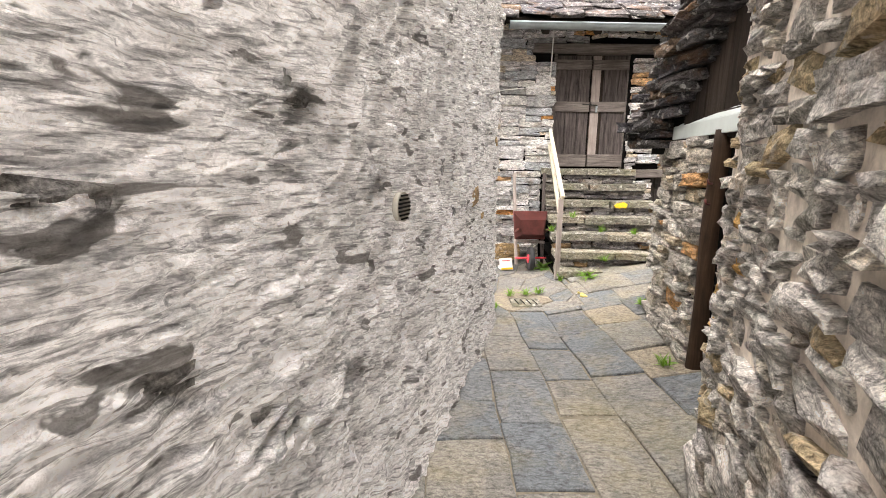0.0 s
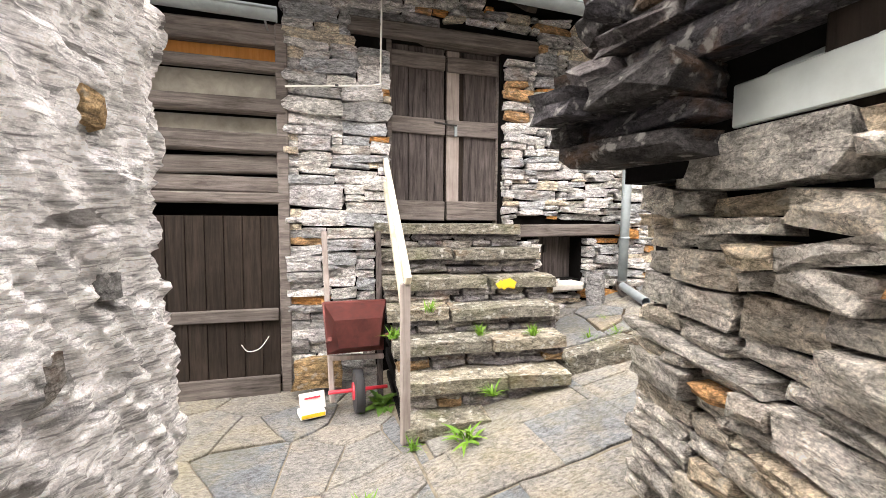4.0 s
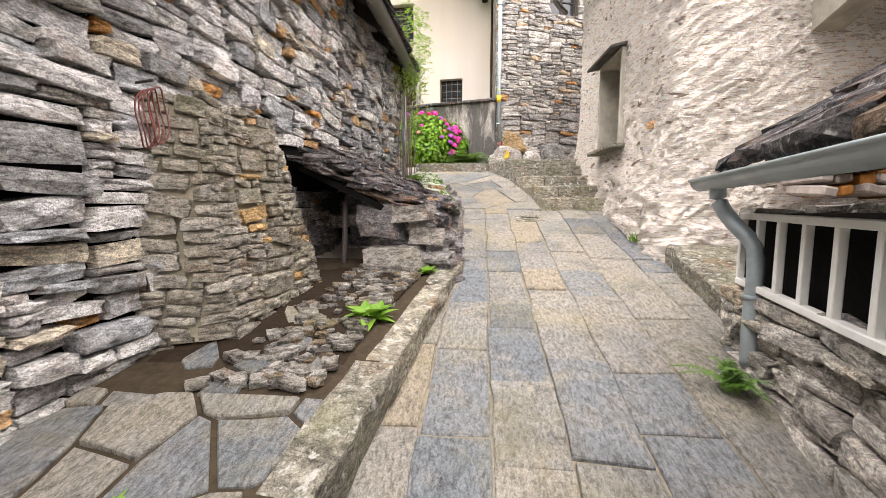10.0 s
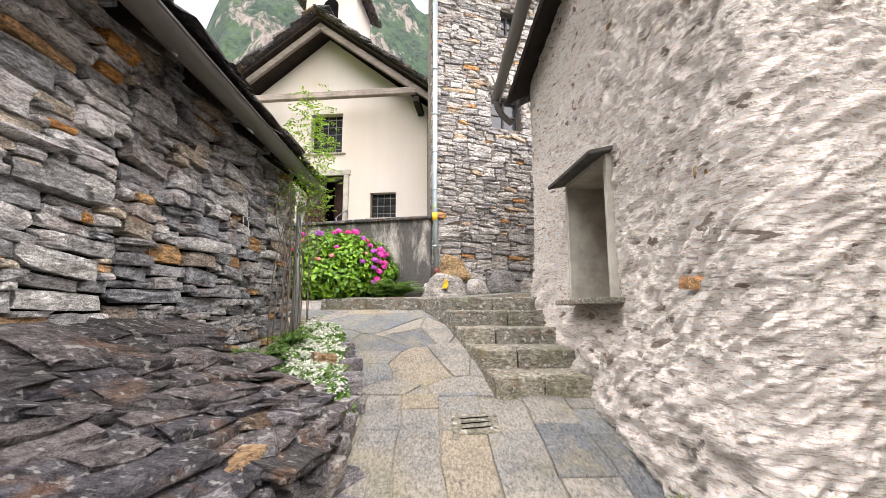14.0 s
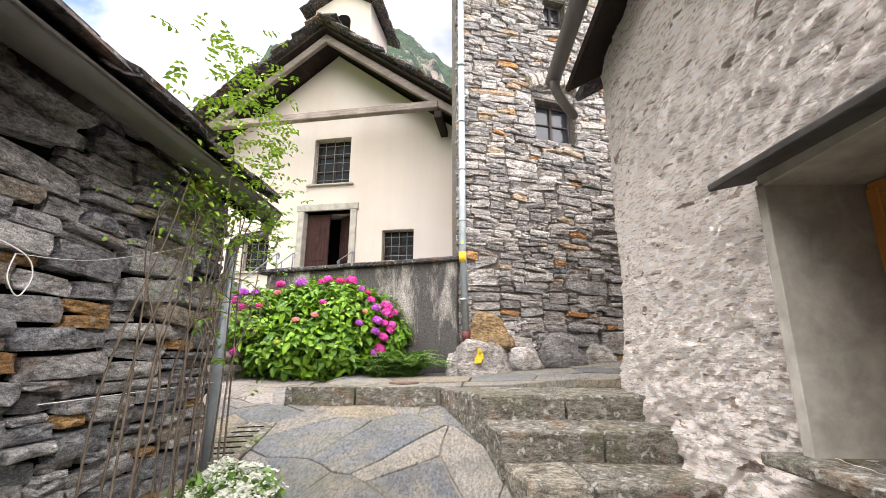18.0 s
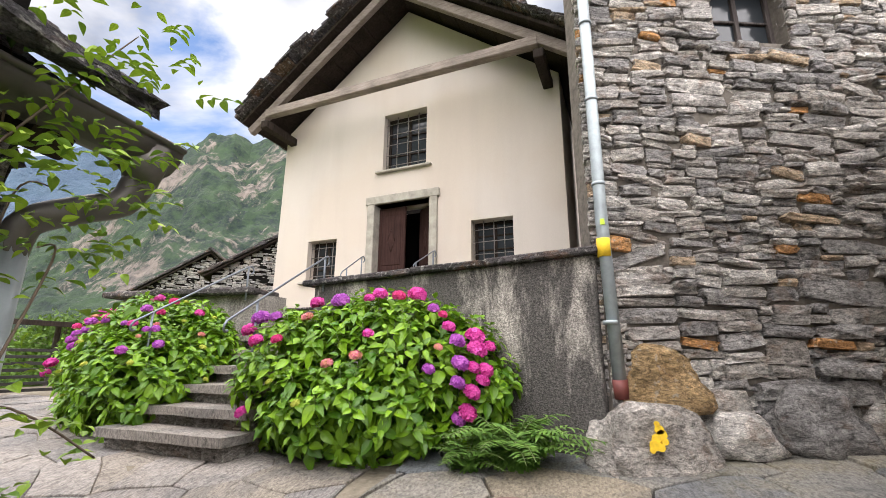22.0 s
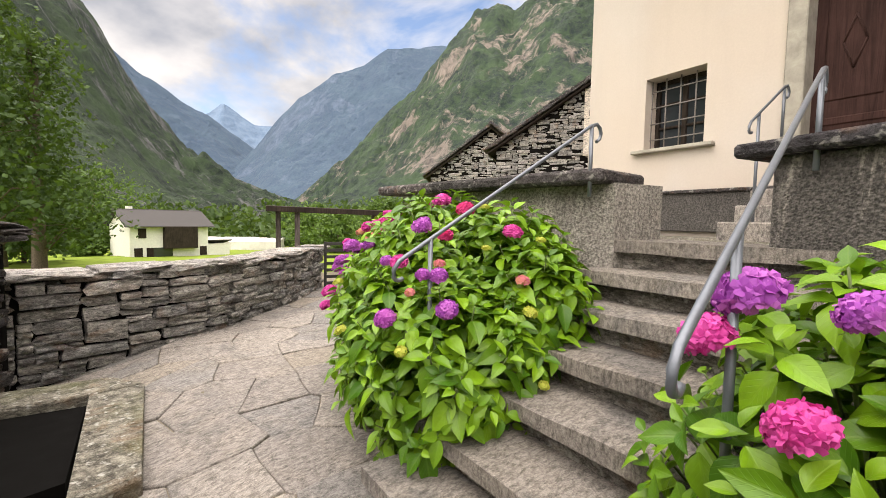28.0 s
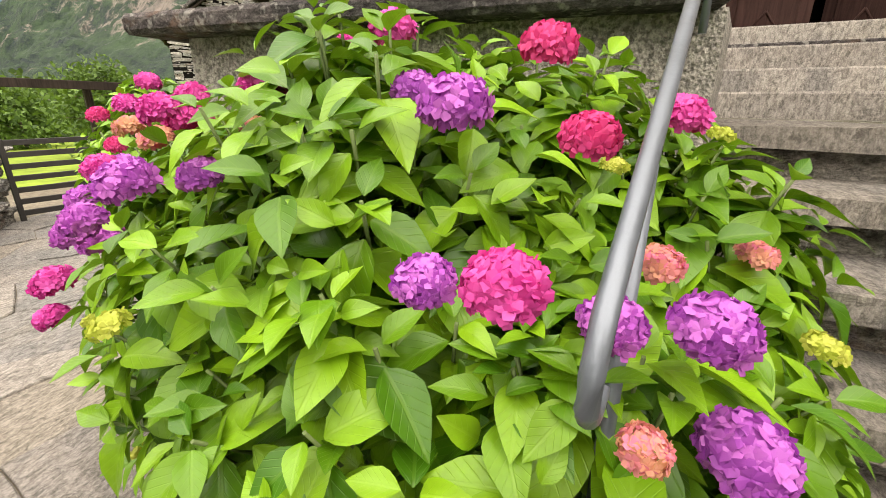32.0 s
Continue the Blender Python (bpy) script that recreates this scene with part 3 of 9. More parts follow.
def tube(points, radius, sides=10, bm=None, closed_ends=True):
    """A round bar or pipe along a line of points."""
    bm = bm or bmesh.new()
    pts = [Vector(p) for p in points]
    rings = []
    up = Vector((0.13, 0.27, 0.95))
    for i, p in enumerate(pts):
        d = (pts[min(i + 1, len(pts) - 1)] - pts[max(i - 1, 0)]).normalized()
        a = d.cross(up)
        if a.length < 1e-3:
            a = d.cross(Vector((1, 0, 0)))
        a.normalize()
        b = d.cross(a).normalized()
        r = radius[i] if isinstance(radius, (list, tuple)) else radius
        rings.append([bm.verts.new(p + (a * math.cos(t) + b * math.sin(t)) * r) for t in (2 * math.pi * k / sides for k in range(sides))])
    for r0, r1 in zip(rings, rings[1:]):
        for k in range(sides):
            f = bm.faces.new((r0[k], r0[(k + 1) % sides], r1[(k + 1) % sides], r1[k]))
            f.smooth = True
    if closed_ends:
        bm.faces.new(rings[0][::-1])
        bm.faces.new(rings[-1])
    return bm


def bend(points, steps=6):
    """A smooth line through the points."""
    pts = [Vector(p) for p in points]
    out = []
    for i in range(len(pts) - 1):
        p0, p1, p2, p3 = pts[max(i - 1, 0)], pts[i], pts[i + 1], pts[min(i + 2, len(pts) - 1)]
        for s in range(steps):
            t = s / steps
            out.append(0.5 * (2 * p1 + (p2 - p0) * t + (2 * p0 - 5 * p1 + 4 * p2 - p3) * t * t + (3 * p1 - p0 - 3 * p2 + p3) * t ** 3))
    return out + [pts[-1]]


def prism(poly, z0, z1, bm=None, inset=0.0, tops=None):
    """An upright prism over a plan polygon; tops gives a height for each corner; inset chamfers the upper edge."""
    bm = bm or bmesh.new()
    n = len(poly)
    tops = tops or [z1] * n
    c = Vector((sum(p[0] for p in poly) / n, sum(p[1] for p in poly) / n, 0))
    low = [bm.verts.new((p[0], p[1], z0)) for p in poly]
    if inset:
        mid = [bm.verts.new((p[0], p[1], t - inset)) for p, t in zip(poly, tops)]
        top = []
        for p, t in zip(poly, tops):
            d = (c - Vector((p[0], p[1], 0)))
            d = d.normalized() * inset if d.length else d
            top.append(bm.verts.new((p[0] + d.x, p[1] + d.y, t)))
        loops = [low, mid, top]
    else:
        top = [bm.verts.new((p[0], p[1], t)) for p, t in zip(poly, tops)]
        loops = [low, top]
    for a, b in zip(loops, loops[1:]):
        for i in range(n):
            bm.faces.new((a[i], a[(i + 1) % n], b[(i + 1) % n], b[i]))
    bm.faces.new(top)
    bm.faces.new(low[::-1])
    bmesh.ops.recalc_face_normals(bm, faces=bm.faces[:])
    return bm


def lattice(p, seed):
    h = np.sin(p[..., 0] * 127.1 + p[..., 1] * 311.7 + p[..., 2] * 74.7 + seed * 17.3) * 43758.5453
    return h - np.floor(h)


def fbm(points, scale, octaves=4, seed=0, gain=0.5):
    """Value noise over an array of points, about -1 to 1."""
    out, amp, tot = 0.0, 1.0, 0.0
    for o in range(octaves):
        q = points * scale * 2 ** o + 11.3 * o
        i = np.floor(q)
        f = q - i
        f = f * f * (3 - 2 * f)
        v = 0.0
        for dx in (0, 1):
            for dy in (0, 1):
                for dz in (0, 1):
                    w = (f[..., 0] if dx else 1 - f[..., 0]) * (f[..., 1] if dy else 1 - f[..., 1]) * (f[..., 2] if dz else 1 - f[..., 2])
                    v = v + w * lattice(i + np.array((dx, dy, dz)), seed + o)
        out = out + amp * (2 * v - 1)
        tot += amp
        amp *= gain
    return out / tot


def sheet(name, grid, material, smooth=True, parent=None, uv=None):
    """A mesh from a grid of points (rows, columns, 3)."""
    r, c = grid.shape[:2]
    idx = np.arange(r * c).reshape(r, c)
    faces = np.stack((idx[:-1, :-1], idx[:-1, 1:], idx[1:, 1:], idx[1:, :-1]), -1).reshape(-1, 4)
    data = bpy.data.meshes.new(name)
    data.from_pydata(grid.reshape(-1, 3).tolist(), [], faces.tolist())
    if uv is not None:
        data.uv_layers.new(name="UVMap").data.foreach_set("uv", uv.reshape(-1, 2)[faces.ravel()].astype(np.float32).ravel())
    data.polygons.foreach_set("use_smooth", [smooth] * len(data.polygons))
    return part(name, data, material, parent)


def stone_shape(seed):
    """One split building stone in a unit box: verts and faces; uneven outline, chipped face."""
    bm = bmesh.new()
    bmesh.ops.create_cube(bm, size=1.0)
    bmesh.ops.subdivide_edges(bm, edges=bm.edges[:], cuts=1, use_grid_fill=True)
    r = random.Random(seed)
    off = Vector((r.random() * 50, r.random() * 50, r.random() * 50))
    top, low = [r.uniform(0.84, 1.04) for _ in range(3)], [r.uniform(0.84, 1.04) for _ in range(3)]
    near_end, far_end = [r.uniform(0.87, 1.04) for _ in range(3)], [r.uniform(0.87, 1.04) for _ in range(3)]
    for v in bm.verts:
        i, k = round(v.co.x * 2) + 1, round(v.co.z * 2) + 1
        x, y, z = v.co
        v.co.z = z * (top[i] if z > 0 else low[i])
        v.co.x = x * (far_end[k] if x > 0 else near_end[k])
        edge = abs(x) > 0.4 or abs(z) > 0.4
        v.co.y = y * (r.uniform(0.78, 0.96) if edge else r.uniform(0.98, 1.10))
        if abs(x) > 0.4 and abs(z) > 0.4:
            v.co.x *= r.uniform(0.93, 1.0)
            v.co.z *= r.uniform(0.84, 1.0)
        v.co += noise.noise_vector(v.co * 2.3 + off) * 0.10
    bmesh.ops.triangulate(bm, faces=bm.faces[:])
    vs, fs = [v.co.copy() for v in bm.verts], [[v.index for v in f.verts] for f in bm.faces]
    bm.free()
    return vs, fs


SHAPES = [stone_shape(s) for s in range(32)]
SHAPE_NP = [np.array([list(v) for v in s[0]]) for s in SHAPES]
MESHES = {}


def shared(kind, k, material):
    """The shared mesh of one stone shape in one material."""
    key = (kind, k, material.name)
    if key not in MESHES:
        data = bpy.data.meshes.new(kind)
        data.from_pydata([tuple(v) for v in SHAPES[k][0]], [], SHAPES[k][1])
        data.materials.append(material)
        MESHES[key] = data
    return MESHES[key]


def strokes(u, z, angle, seed, along=2.2, across=11.0):
    """Ridged trowel strokes over a wall, 0 to 1."""
    base = np.stack((u, z, 0 * u), -1)
    a = angle + 0.35 * fbm(base, 0.5, 2, seed + 40)
    p, q = u * np.cos(a) + z * np.sin(a), -u * np.sin(a) + z * np.cos(a)
    wob = 0.05 * fbm(base, 3.0, 2, seed + 50)
    return 1 - np.clip(np.abs(fbm(np.stack((p * along, (q + wob) * across, 0 * u), -1), 1.0, 3, seed, 0.55)) * 2.4, 0, 1)


def set_stones(owner, spots, mat, mat_joined, near, limit=300, name="stone"):
    """Stones (matrix) on an owner: those nearest to a point as parts, the rest joined."""
    spots = sorted(spots, key=lambda m: (m.translation - Vector(near)).length)
    for m in spots[:limit]:
        o = new(name, shared(name, RNG.randrange(32), mat))
        o.parent = owner
        o.matrix_basis = m
    rest = spots[limit:]
    if rest:
        vs, fs, n = [], [], 0
        for m in rest:
            k = RNG.randrange(32)
            a = np.array(m)
            vs.append(SHAPE_NP[k] @ a[:3, :3].T + a[:3, 3])
            fs += [[i + n for i in f] for f in SHAPES[k][1]]
            n += len(SHAPE_NP[k])
        rest_name = {"stone": "stonework", "roof_slab": "roofing"}.get(name, name + "_cover")
        data = bpy.data.meshes.new(rest_name)
        data.from_pydata(np.concatenate(vs).tolist(), [], fs)
        o = part(rest_name, data, mat_joined, owner)
        tagged(o, kind="stuff")


def courses(u0, u1, z0, z1, h=(0.06, 0.17), w=(0.14, 0.5), rng=RNG):
    """Random rubble: each stone is laid in the lowest gap. Gives middle u, middle z, width, height."""
    cell = 0.02
    n = max(2, int((u1 - u0) / cell))
    sky = [z0 + rng.uniform(-0.05, 0.0)] * n
    out = []
    while True:
        zl = min(sky)
        if zl > z1 - 0.015:
            return out
        i = sky.index(zl)
        j = i
        while j < n and sky[j] - zl < 0.016:
            j += 1
        while i > 0 and sky[i - 1] - zl < 0.016:
            i -= 1
        run = j - i
        want = max(4, int(rng.uniform(*w) * rng.choice((0.5, 0.8, 1, 1, 1.35, 1.8)) / cell))
        if run - want < 5:
            want = run
        elif rng.random() < 0.5:
            i = j - want
        wide = want * cell
        tall = min(h[1] * 1.5, max(h[0] * 0.75, min(wide * rng.uniform(0.22, 0.62), rng.uniform(*h) * rng.choice((0.6, 0.9, 1, 1.3)))))
        for q in (i - 1, i + want):
            if 0 <= q < n and abs(sky[q] - zl - tall) < 0.022 and sky[q] - zl > 0.03:
                tall = sky[q] - zl
        tall = max(0.022, min(tall, z1 - zl + 0.03))
        seat = sum(sky[i:i + want]) / want
        tall = max(0.02, zl + tall - seat)
        out.append((u0 + (i + want / 2) * cell, seat + tall / 2, wide, tall))
        for q in range(i, i + want):
            sky[q] = seat + tall


def stone_wall(owner, a, b, z0, z1, mat, mat_joined, near, out=1, holes=(), h=(0.06, 0.17), w=(0.14, 0.5), depth=0.16, bulge=0.035, lean=0.0, limit=300, tilt=2.5, rng=RNG, fill=0.98, proud=0.0):
    """Dresses the face from plan point a to b with stones. out: +1 if the outside lies to the right of a to b. z0 may be a function of u."""
    a, b = Vector((*a, 0)), Vector((*b, 0))
    d = (b - a)
    L = d.length
    d.normalize()
    nrm = Vector((d.y, -d.x, 0)) * out
    ang = math.degrees(math.atan2(d.y, d.x))
    base = z0 if callable(z0) else (lambda u: z0)
    top = z1 if callable(z1) else (lambda u: z1)
    zmin, zmax = min(base(0), base(L)), max(top(0), top(L), top(L / 2))
    spots = []
    for u, z, cw, ch in courses(0, L, zmin, zmax, h, w, rng):
        if z < base(u) - ch / 2 or z > top(u):
            continue
        lo, hi = u - cw / 2, u + cw / 2
        for a0, a1, c0, c1 in holes:
            if c0 < z + ch * 0.35 and z - ch * 0.35 < c1 and lo < a1 and hi > a0:
                if u < a0 or (u <= (a0 + a1) / 2 and lo < a0 - 0.05):
                    hi = min(hi, a0)
                elif u > a1 or (u > (a0 + a1) / 2 and hi > a1 + 0.05):
                    lo = max(lo, a1)
                else:
                    hi = lo
        if hi - lo < 0.045:
            continue
        u, cw = (lo + hi) / 2, hi - lo
        push = rng.uniform(-bulge, bulge) - depth * 0.36 + proud + lean * (zmax - z)
        p = a + d * u + nrm * push
        p.z = z + (0.05 * noise.noise(Vector((u * 0.8, z * 0.6, L))) if depth < 0.3 else 0)
        spots.append(pose(*p, rng.gauss(0, tilt), rng.gauss(0, tilt), ang + rng.gauss(0, tilt)) @ Matrix.Diagonal((cw * fill, depth, ch * (fill - 0.02), 1)))
    set_stones(owner, spots, mat, mat_joined, near, limit)


def heap(owner, spots, mat, name="stone"):
    """Single stones: (x, y, z, sx, sy, sz, turn)."""
    made = []
    for x, y, z, sx, sy, sz, rz in spots:
        o = new(name, shared(name, RNG.randrange(32), mat))
        if owner is not None:
            o.parent = owner
        o.matrix_basis = pose(x, y, z, RNG.uniform(-6, 6), RNG.uniform(-6, 6), rz) @ Matrix.Diagonal((sx, sy, sz, 1))
        made.append(o)
    return made


GROUND_X = [-400, -8, 1.2, 3, 4.9, 8.12, 9.82, 11.5, 12.85, 13.6, 15, 20, 400]
GROUND_Z = [-3, 0, 0, 0.33, 0.69, 1.33, 1.71, 2.15, 2.48, 2.63, 2.70, 2.74, 2.74]


def ground(x, y):
    """Height of the lane and the forecourt."""
    z = float(np.interp(x, GROUND_X, GROUND_Z))
    return z + max(0.0, 4.5 - y) * 0.035 * min(1.0, max(0.0, (3 - x) / 1.8))

# ---- ground ----
gx = np.concatenate((np.linspace(-4, 24, 141), ))
gy = np.linspace(-6, 17, 116)
grid = np.array([[(x, y, ground(x, y) - 0.015) for x in gx] for y in gy])
grid[..., 2] += 0.003 * fbm(grid * (1, 1, 0), 3.0, 3)
floor_ob = sheet("ground", grid, M_SOIL)
tagged(floor_ob, "soil and moss in the joints under the stone paving", "ground", kind="structure")

# ---- left house: plastered wall along the alley ----
LW = [(-1.70, -2.5), (-0.80, 0.0), (-0.20, 1.7), (0.22, 3.2), (0.50, 4.2), (0.52, 4.5), (0.40, 4.66), (-0.6, 4.9), (-3.0, 5.2)]
line = np.array([list(p)[:2] for p in bend([(x, y, 0) for x, y in LW], 6)])
seg = np.concatenate(([0], np.cumsum(np.linalg.norm(np.diff(line, axis=0), axis=1))))
us, zs = np.arange(0, seg[-1], 0.0135), np.concatenate((np.arange(-0.2, 3.4, 0.0135), np.arange(3.4, 4.5, 0.1)))
px, py = np.interp(us, seg, line[:, 0]), np.interp(us, seg, line[:, 1])
tx, ty = np.gradient(px), np.gradient(py)
nl = np.hypot(tx, ty)
nx, ny = ty / nl, -tx / nl
g = np.stack([np.broadcast_to(v, (len(zs), len(us))) for v in (px, py)] + [np.broadcast_to(zs[:, None], (len(zs), len(us)))], -1).copy()
rel = 0.05 * fbm(g * (1, 1, 1.4), 2.6, 3, 3) + 0.035 * fbm(g * (1, 1, 1.6), 8, 4, 5, 0.6) + np.clip(0.25 - g[..., 2], 0, 0.4) * 0.08
hole = fbm(g * (1, 1, 1.8), 3.4, 2, 9)
rel -= 0.03 * np.clip((hole - 0.45) * 9, 0, 1)
uu, zz = np.meshgrid(us, zs)
rel += 0.026 * strokes(uu, zz, 0.50, 3, 2.6, 12.0) + 0.026 * strokes(uu, zz, 0.75, 4, 5.0, 26.0) - 0.030
g[..., 0] += nx * rel
g[..., 1] += ny * rel
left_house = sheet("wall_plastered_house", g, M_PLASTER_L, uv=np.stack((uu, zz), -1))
tagged(left_house, "rough grey lime plaster worn through to dark stone in patches", "wall", kind="structure")
vent = thing("wall_vent", "small round metal ventilation grille set in the plastered wall", "vent", (-0.175, 1.69, 1.49))
bm = bmesh.new()
tube([(0, 0, 0), (0.022, -0.008, 0)], 0.058, 20, bm)
part("plate", bm, M_CONCRETE, vent)
# black bars on the plate, coloured as the shade in its slots
for i in range(7):
    hw = 0.055 * math.sqrt(max(0.05, 1 - ((i - 3) / 3.6) ** 2))
    part("slot", block(0.006, hw * 2, 0.0062, (0.025, -0.010, (i - 3) * 0.015), (0, 0, -18), 0), M_SHADE_BLACK, vent)

# ---- near stone house on the other side of the alley ----
near_house = part("wall_stone_house", prism([(0.30, -4.0), (0.42, 0.0), (1.31, 1.99), (1.9, 1.75), (6, 1.2), (6, -4)], -0.3, 5.6), M_PALE_MORTAR)
tagged(near_house, "rubble stone house wall pointed with pale mortar", "wall", kind="structure")
stone_wall(near_house, (0.30, -4.0), (0.42, 0.0), 0.0, 5.5, M_HOUSE, M_HOUSE_J, (0.9, 0.9, 1.5), -1, h=(0.10, 0.24), w=(0.2, 0.6), depth=0.2, limit=20)
stone_wall(near_house, (0.42, 0.0), (1.31, 1.99), 0.0, 4.6, M_HOUSE, M_HOUSE_J, (1.0, 1.2, 1.5), -1, h=(0.06, 0.15), w=(0.11, 0.30), depth=0.2, bulge=0.022, tilt=7, proud=0.004, fill=0.90)
stone_wall(near_house, (1.31, 1.99), (1.95, 1.74), 0.0, 4.6, M_HOUSE, M_HOUSE_J, (1.4, 1.9, 1.5), -1, h=(0.07, 0.16), w=(0.13, 0.34), depth=0.2, limit=100, proud=0.022, fill=0.92)

# ---- hut between alley and lane ----
HUT = [(1.92, 3.10), (2.20, 4.33), (6.25, 3.68), (6.10, 1.60), (2.0, 1.9)]
# near-black core is also the painted shade behind the barred window
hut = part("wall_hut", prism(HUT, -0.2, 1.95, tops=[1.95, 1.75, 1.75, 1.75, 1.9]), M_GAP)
tagged(hut, "low dry-stone hut wall with mossy stones", "wall", kind="structure")
stone_wall(hut, (1.93, 3.06), (2.19, 4.30), lambda u: 0.08, lambda u: 1.86, M_WARM, M_WARM_J, (2.0, 3.8, 1.0), -1, h=(0.06, 0.17), w=(0.13, 0.34), bulge=0.045, proud=0.07, tilt=5, fill=0.99)

stone_wall(hut, (2.21, 4.30), (6.27, 3.68), lambda u: ground(2.2 + u, 4) - 0.05, lambda u: 1.74, M_WARM, M_WARM_J, (5.5, 3.8, 1.2), -1, holes=[(2.1, 4.1, 1.36, 2.0)], h=(0.07, 0.16), w=(0.16, 0.5), limit=240, proud=0.07)
stone_wall(hut, (6.27, 3.68), (6.12, 1.60), 1.0, 1.8, M_WARM, M_WARM_J, (6.2, 3.6, 1.2), -1, limit=60, proud=0.07)


def slab_rows(owner, corner, along, up, length, rise, mat, mat_joined, near, limit=300, size=(0.35, 0.75), step=0.22, thick=0.05, rng=RNG, name="roof_slab"):
    """Overlapping stone slabs on a roof slope: corner at the eave, unit vectors along the eave and up the slope."""
    along, up = Vector(along).normalized(), Vector(up).normalized()
    nrm = along.cross(up)
    if nrm.z < 0:
        nrm = -nrm
    spots, r = [], 0.0
    while r < rise:
        u = -rng.random() * 0.2
        while u < length:
            w = min(rng.uniform(*size), length - u + 0.04)
            if w < 0.1:
                break
            p = Vector(corner) + along * (u + w / 2) + up * min(r + 0.18, rise - 0.12) + nrm * (thick * 0.9 + rng.uniform(0, 0.02))
            m = Matrix((along, up, nrm)).transposed().to_4x4()
            m.translation = p
            spots.append(m @ pose(0, 0, 0, -5 + rng.gauss(0, 1.5), rng.gauss(0, 1.5), rng.gauss(0, 3)) @ Matrix.Diagonal((w * 1.03, 0.5 * rng.uniform(0.9, 1.2), thick * rng.uniform(0.7, 1.5), 1)))
            u += w
        r += step * rng.uniform(0.85, 1.15)
    set_stones(owner, spots, mat, mat_joined, near, limit, name)


def holed_wall(name, L, thick, z0, z1, holes, m, mat, parent=None):
    """A wall from u = 0 to L, outside at y = 0, with openings (u0, u1, z0, z1) cut through."""
    bu = sorted({0.0, L, *[v for q in holes for v in q[:2]]})
    bz = sorted({z0, z1, *[v for q in holes for v in q[2:]]})
    solid = {}
    for i in range(len(bu) - 1):
        for j in range(len(bz) - 1):
            cu, cz = (bu[i] + bu[i + 1]) / 2, (bz[j] + bz[j + 1]) / 2
            solid[i, j] = not any(q[0] < cu < q[1] and q[2] < cz < q[3] for q in holes)
    bm = bmesh.new()
    cache = {}

    def vert(i, j, k):
        if (i, j, k) not in cache:
            cache[i, j, k] = bm.verts.new((bu[i], -thick * k, bz[j]))
        return cache[i, j, k]

    for (i, j), s in solid.items():
        if not s:
            continue
        bm.faces.new((vert(i, j, 0), vert(i, j + 1, 0), vert(i + 1, j + 1, 0), vert(i + 1, j, 0)))
        bm.faces.new((vert(i, j, 1), vert(i + 1, j, 1), vert(i + 1, j + 1, 1), vert(i, j + 1, 1)))
        for (di, dj), (p, q) in {(-1, 0): ((0, 0), (0, 1)), (1, 0): ((1, 1), (1, 0)), (0, -1): ((1, 0), (0, 0)), (0, 1): ((0, 1), (1, 1))}.items():
            if not solid.get((i + di, j + dj), False):
                bm.faces.new((vert(i + p[0], j + p[1], 0), vert(i + q[0], j + q[1], 0), vert(i + q[0], j + q[1], 1), vert(i + p[0], j + p[1], 1)))
    bmesh.ops.recalc_face_normals(bm, faces=bm.faces[:])
    bmesh.ops.transform(bm, matrix=m, verts=bm.verts)
    return part(name, bm, mat, parent)


# ---- hut roof, flashing, gate ----
hut_roof = thing("hut_roof", "low hut roof of dark stacked stone slabs", "roof", kind="structure")
e0, e1 = Vector((2.3, 4.62, 2.03)), Vector((6.16, 3.84, 1.96))
al = (e1 - e0).normalized()
upv = Vector((al.y, -al.x, 0)) * math.cos(radians(33)) + Vector((0, 0, math.sin(radians(33))))
part("deck", prism([tuple((e0 + upv * 0.02))[:2], tuple(e1 + upv * 0.02)[:2], tuple(e1 + upv * 2.2)[:2], tuple(e0 + upv * 2.2)[:2]], 0, 1, tops=[1.95, 1.94, 3.13, 3.14]), M_WOOD_DARK, hut_roof)
deck = hut_roof.children[0]
for v in deck.data.vertices:
    if v.co.z < 0.01:
        d = (v.co.xy - e0.xy).dot(upv.xy) / upv.xy.length_squared
        v.co.z = 1.90 + d * upv.z
slab_rows(hut_roof, e0 - al * 0.05, al, upv, (e1 - e0).length + 0.1, 2.1, M_DARK, M_DARK_J, (5.0, 4.1, 2.0), 260, size=(0.2, 0.48), step=0.17, thick=0.07)
verge = []
for i in range(26):
    p = e0 + upv * (0.1 + i * 0.085)
    for j in range(2):
        verge.append((p.x + RNG.uniform(-0.10, 0.05), p.y + RNG.uniform(-0.05, 0.05), p.z + 0.03 + j * 0.06, RNG.uniform(0.35, 0.6), RNG.uniform(0.3, 0.5), RNG.uniform(0.05, 0.09), RNG.uniform(-25, 10)))
heap(hut_roof, verge, M_DARK, "roof_slab")
gable = part("wall_hut_gable", prism([(2.02, 4.3), (2.0, 1.9), (2.12, 1.9), (2.12, 4.3)], 1.75, 3.6, tops=[2.25, 3.6, 3.6, 2.25]), M_GAP)
tagged(gable, "dark weathered upright boards of the hut gable under the stone roof", "wall", kind="structure")
RG = random.Random(61)
y = 1.92
while y < 3.45:
    w = RG.uniform(0.15, 0.27)
    top = 2.20 + (4.3 - y - w / 2) * 0.5625
    part("board", block(0.03, w - 0.012, top - 1.97, (1.985 - RG.uniform(0, 0.012), y + w / 2, (top + 1.97) / 2), (RG.uniform(-0.8, 0.8), 0, 0.5), 0.004, 0.006), M_WOOD_DARK, gable)
    y += w
z = 1.80
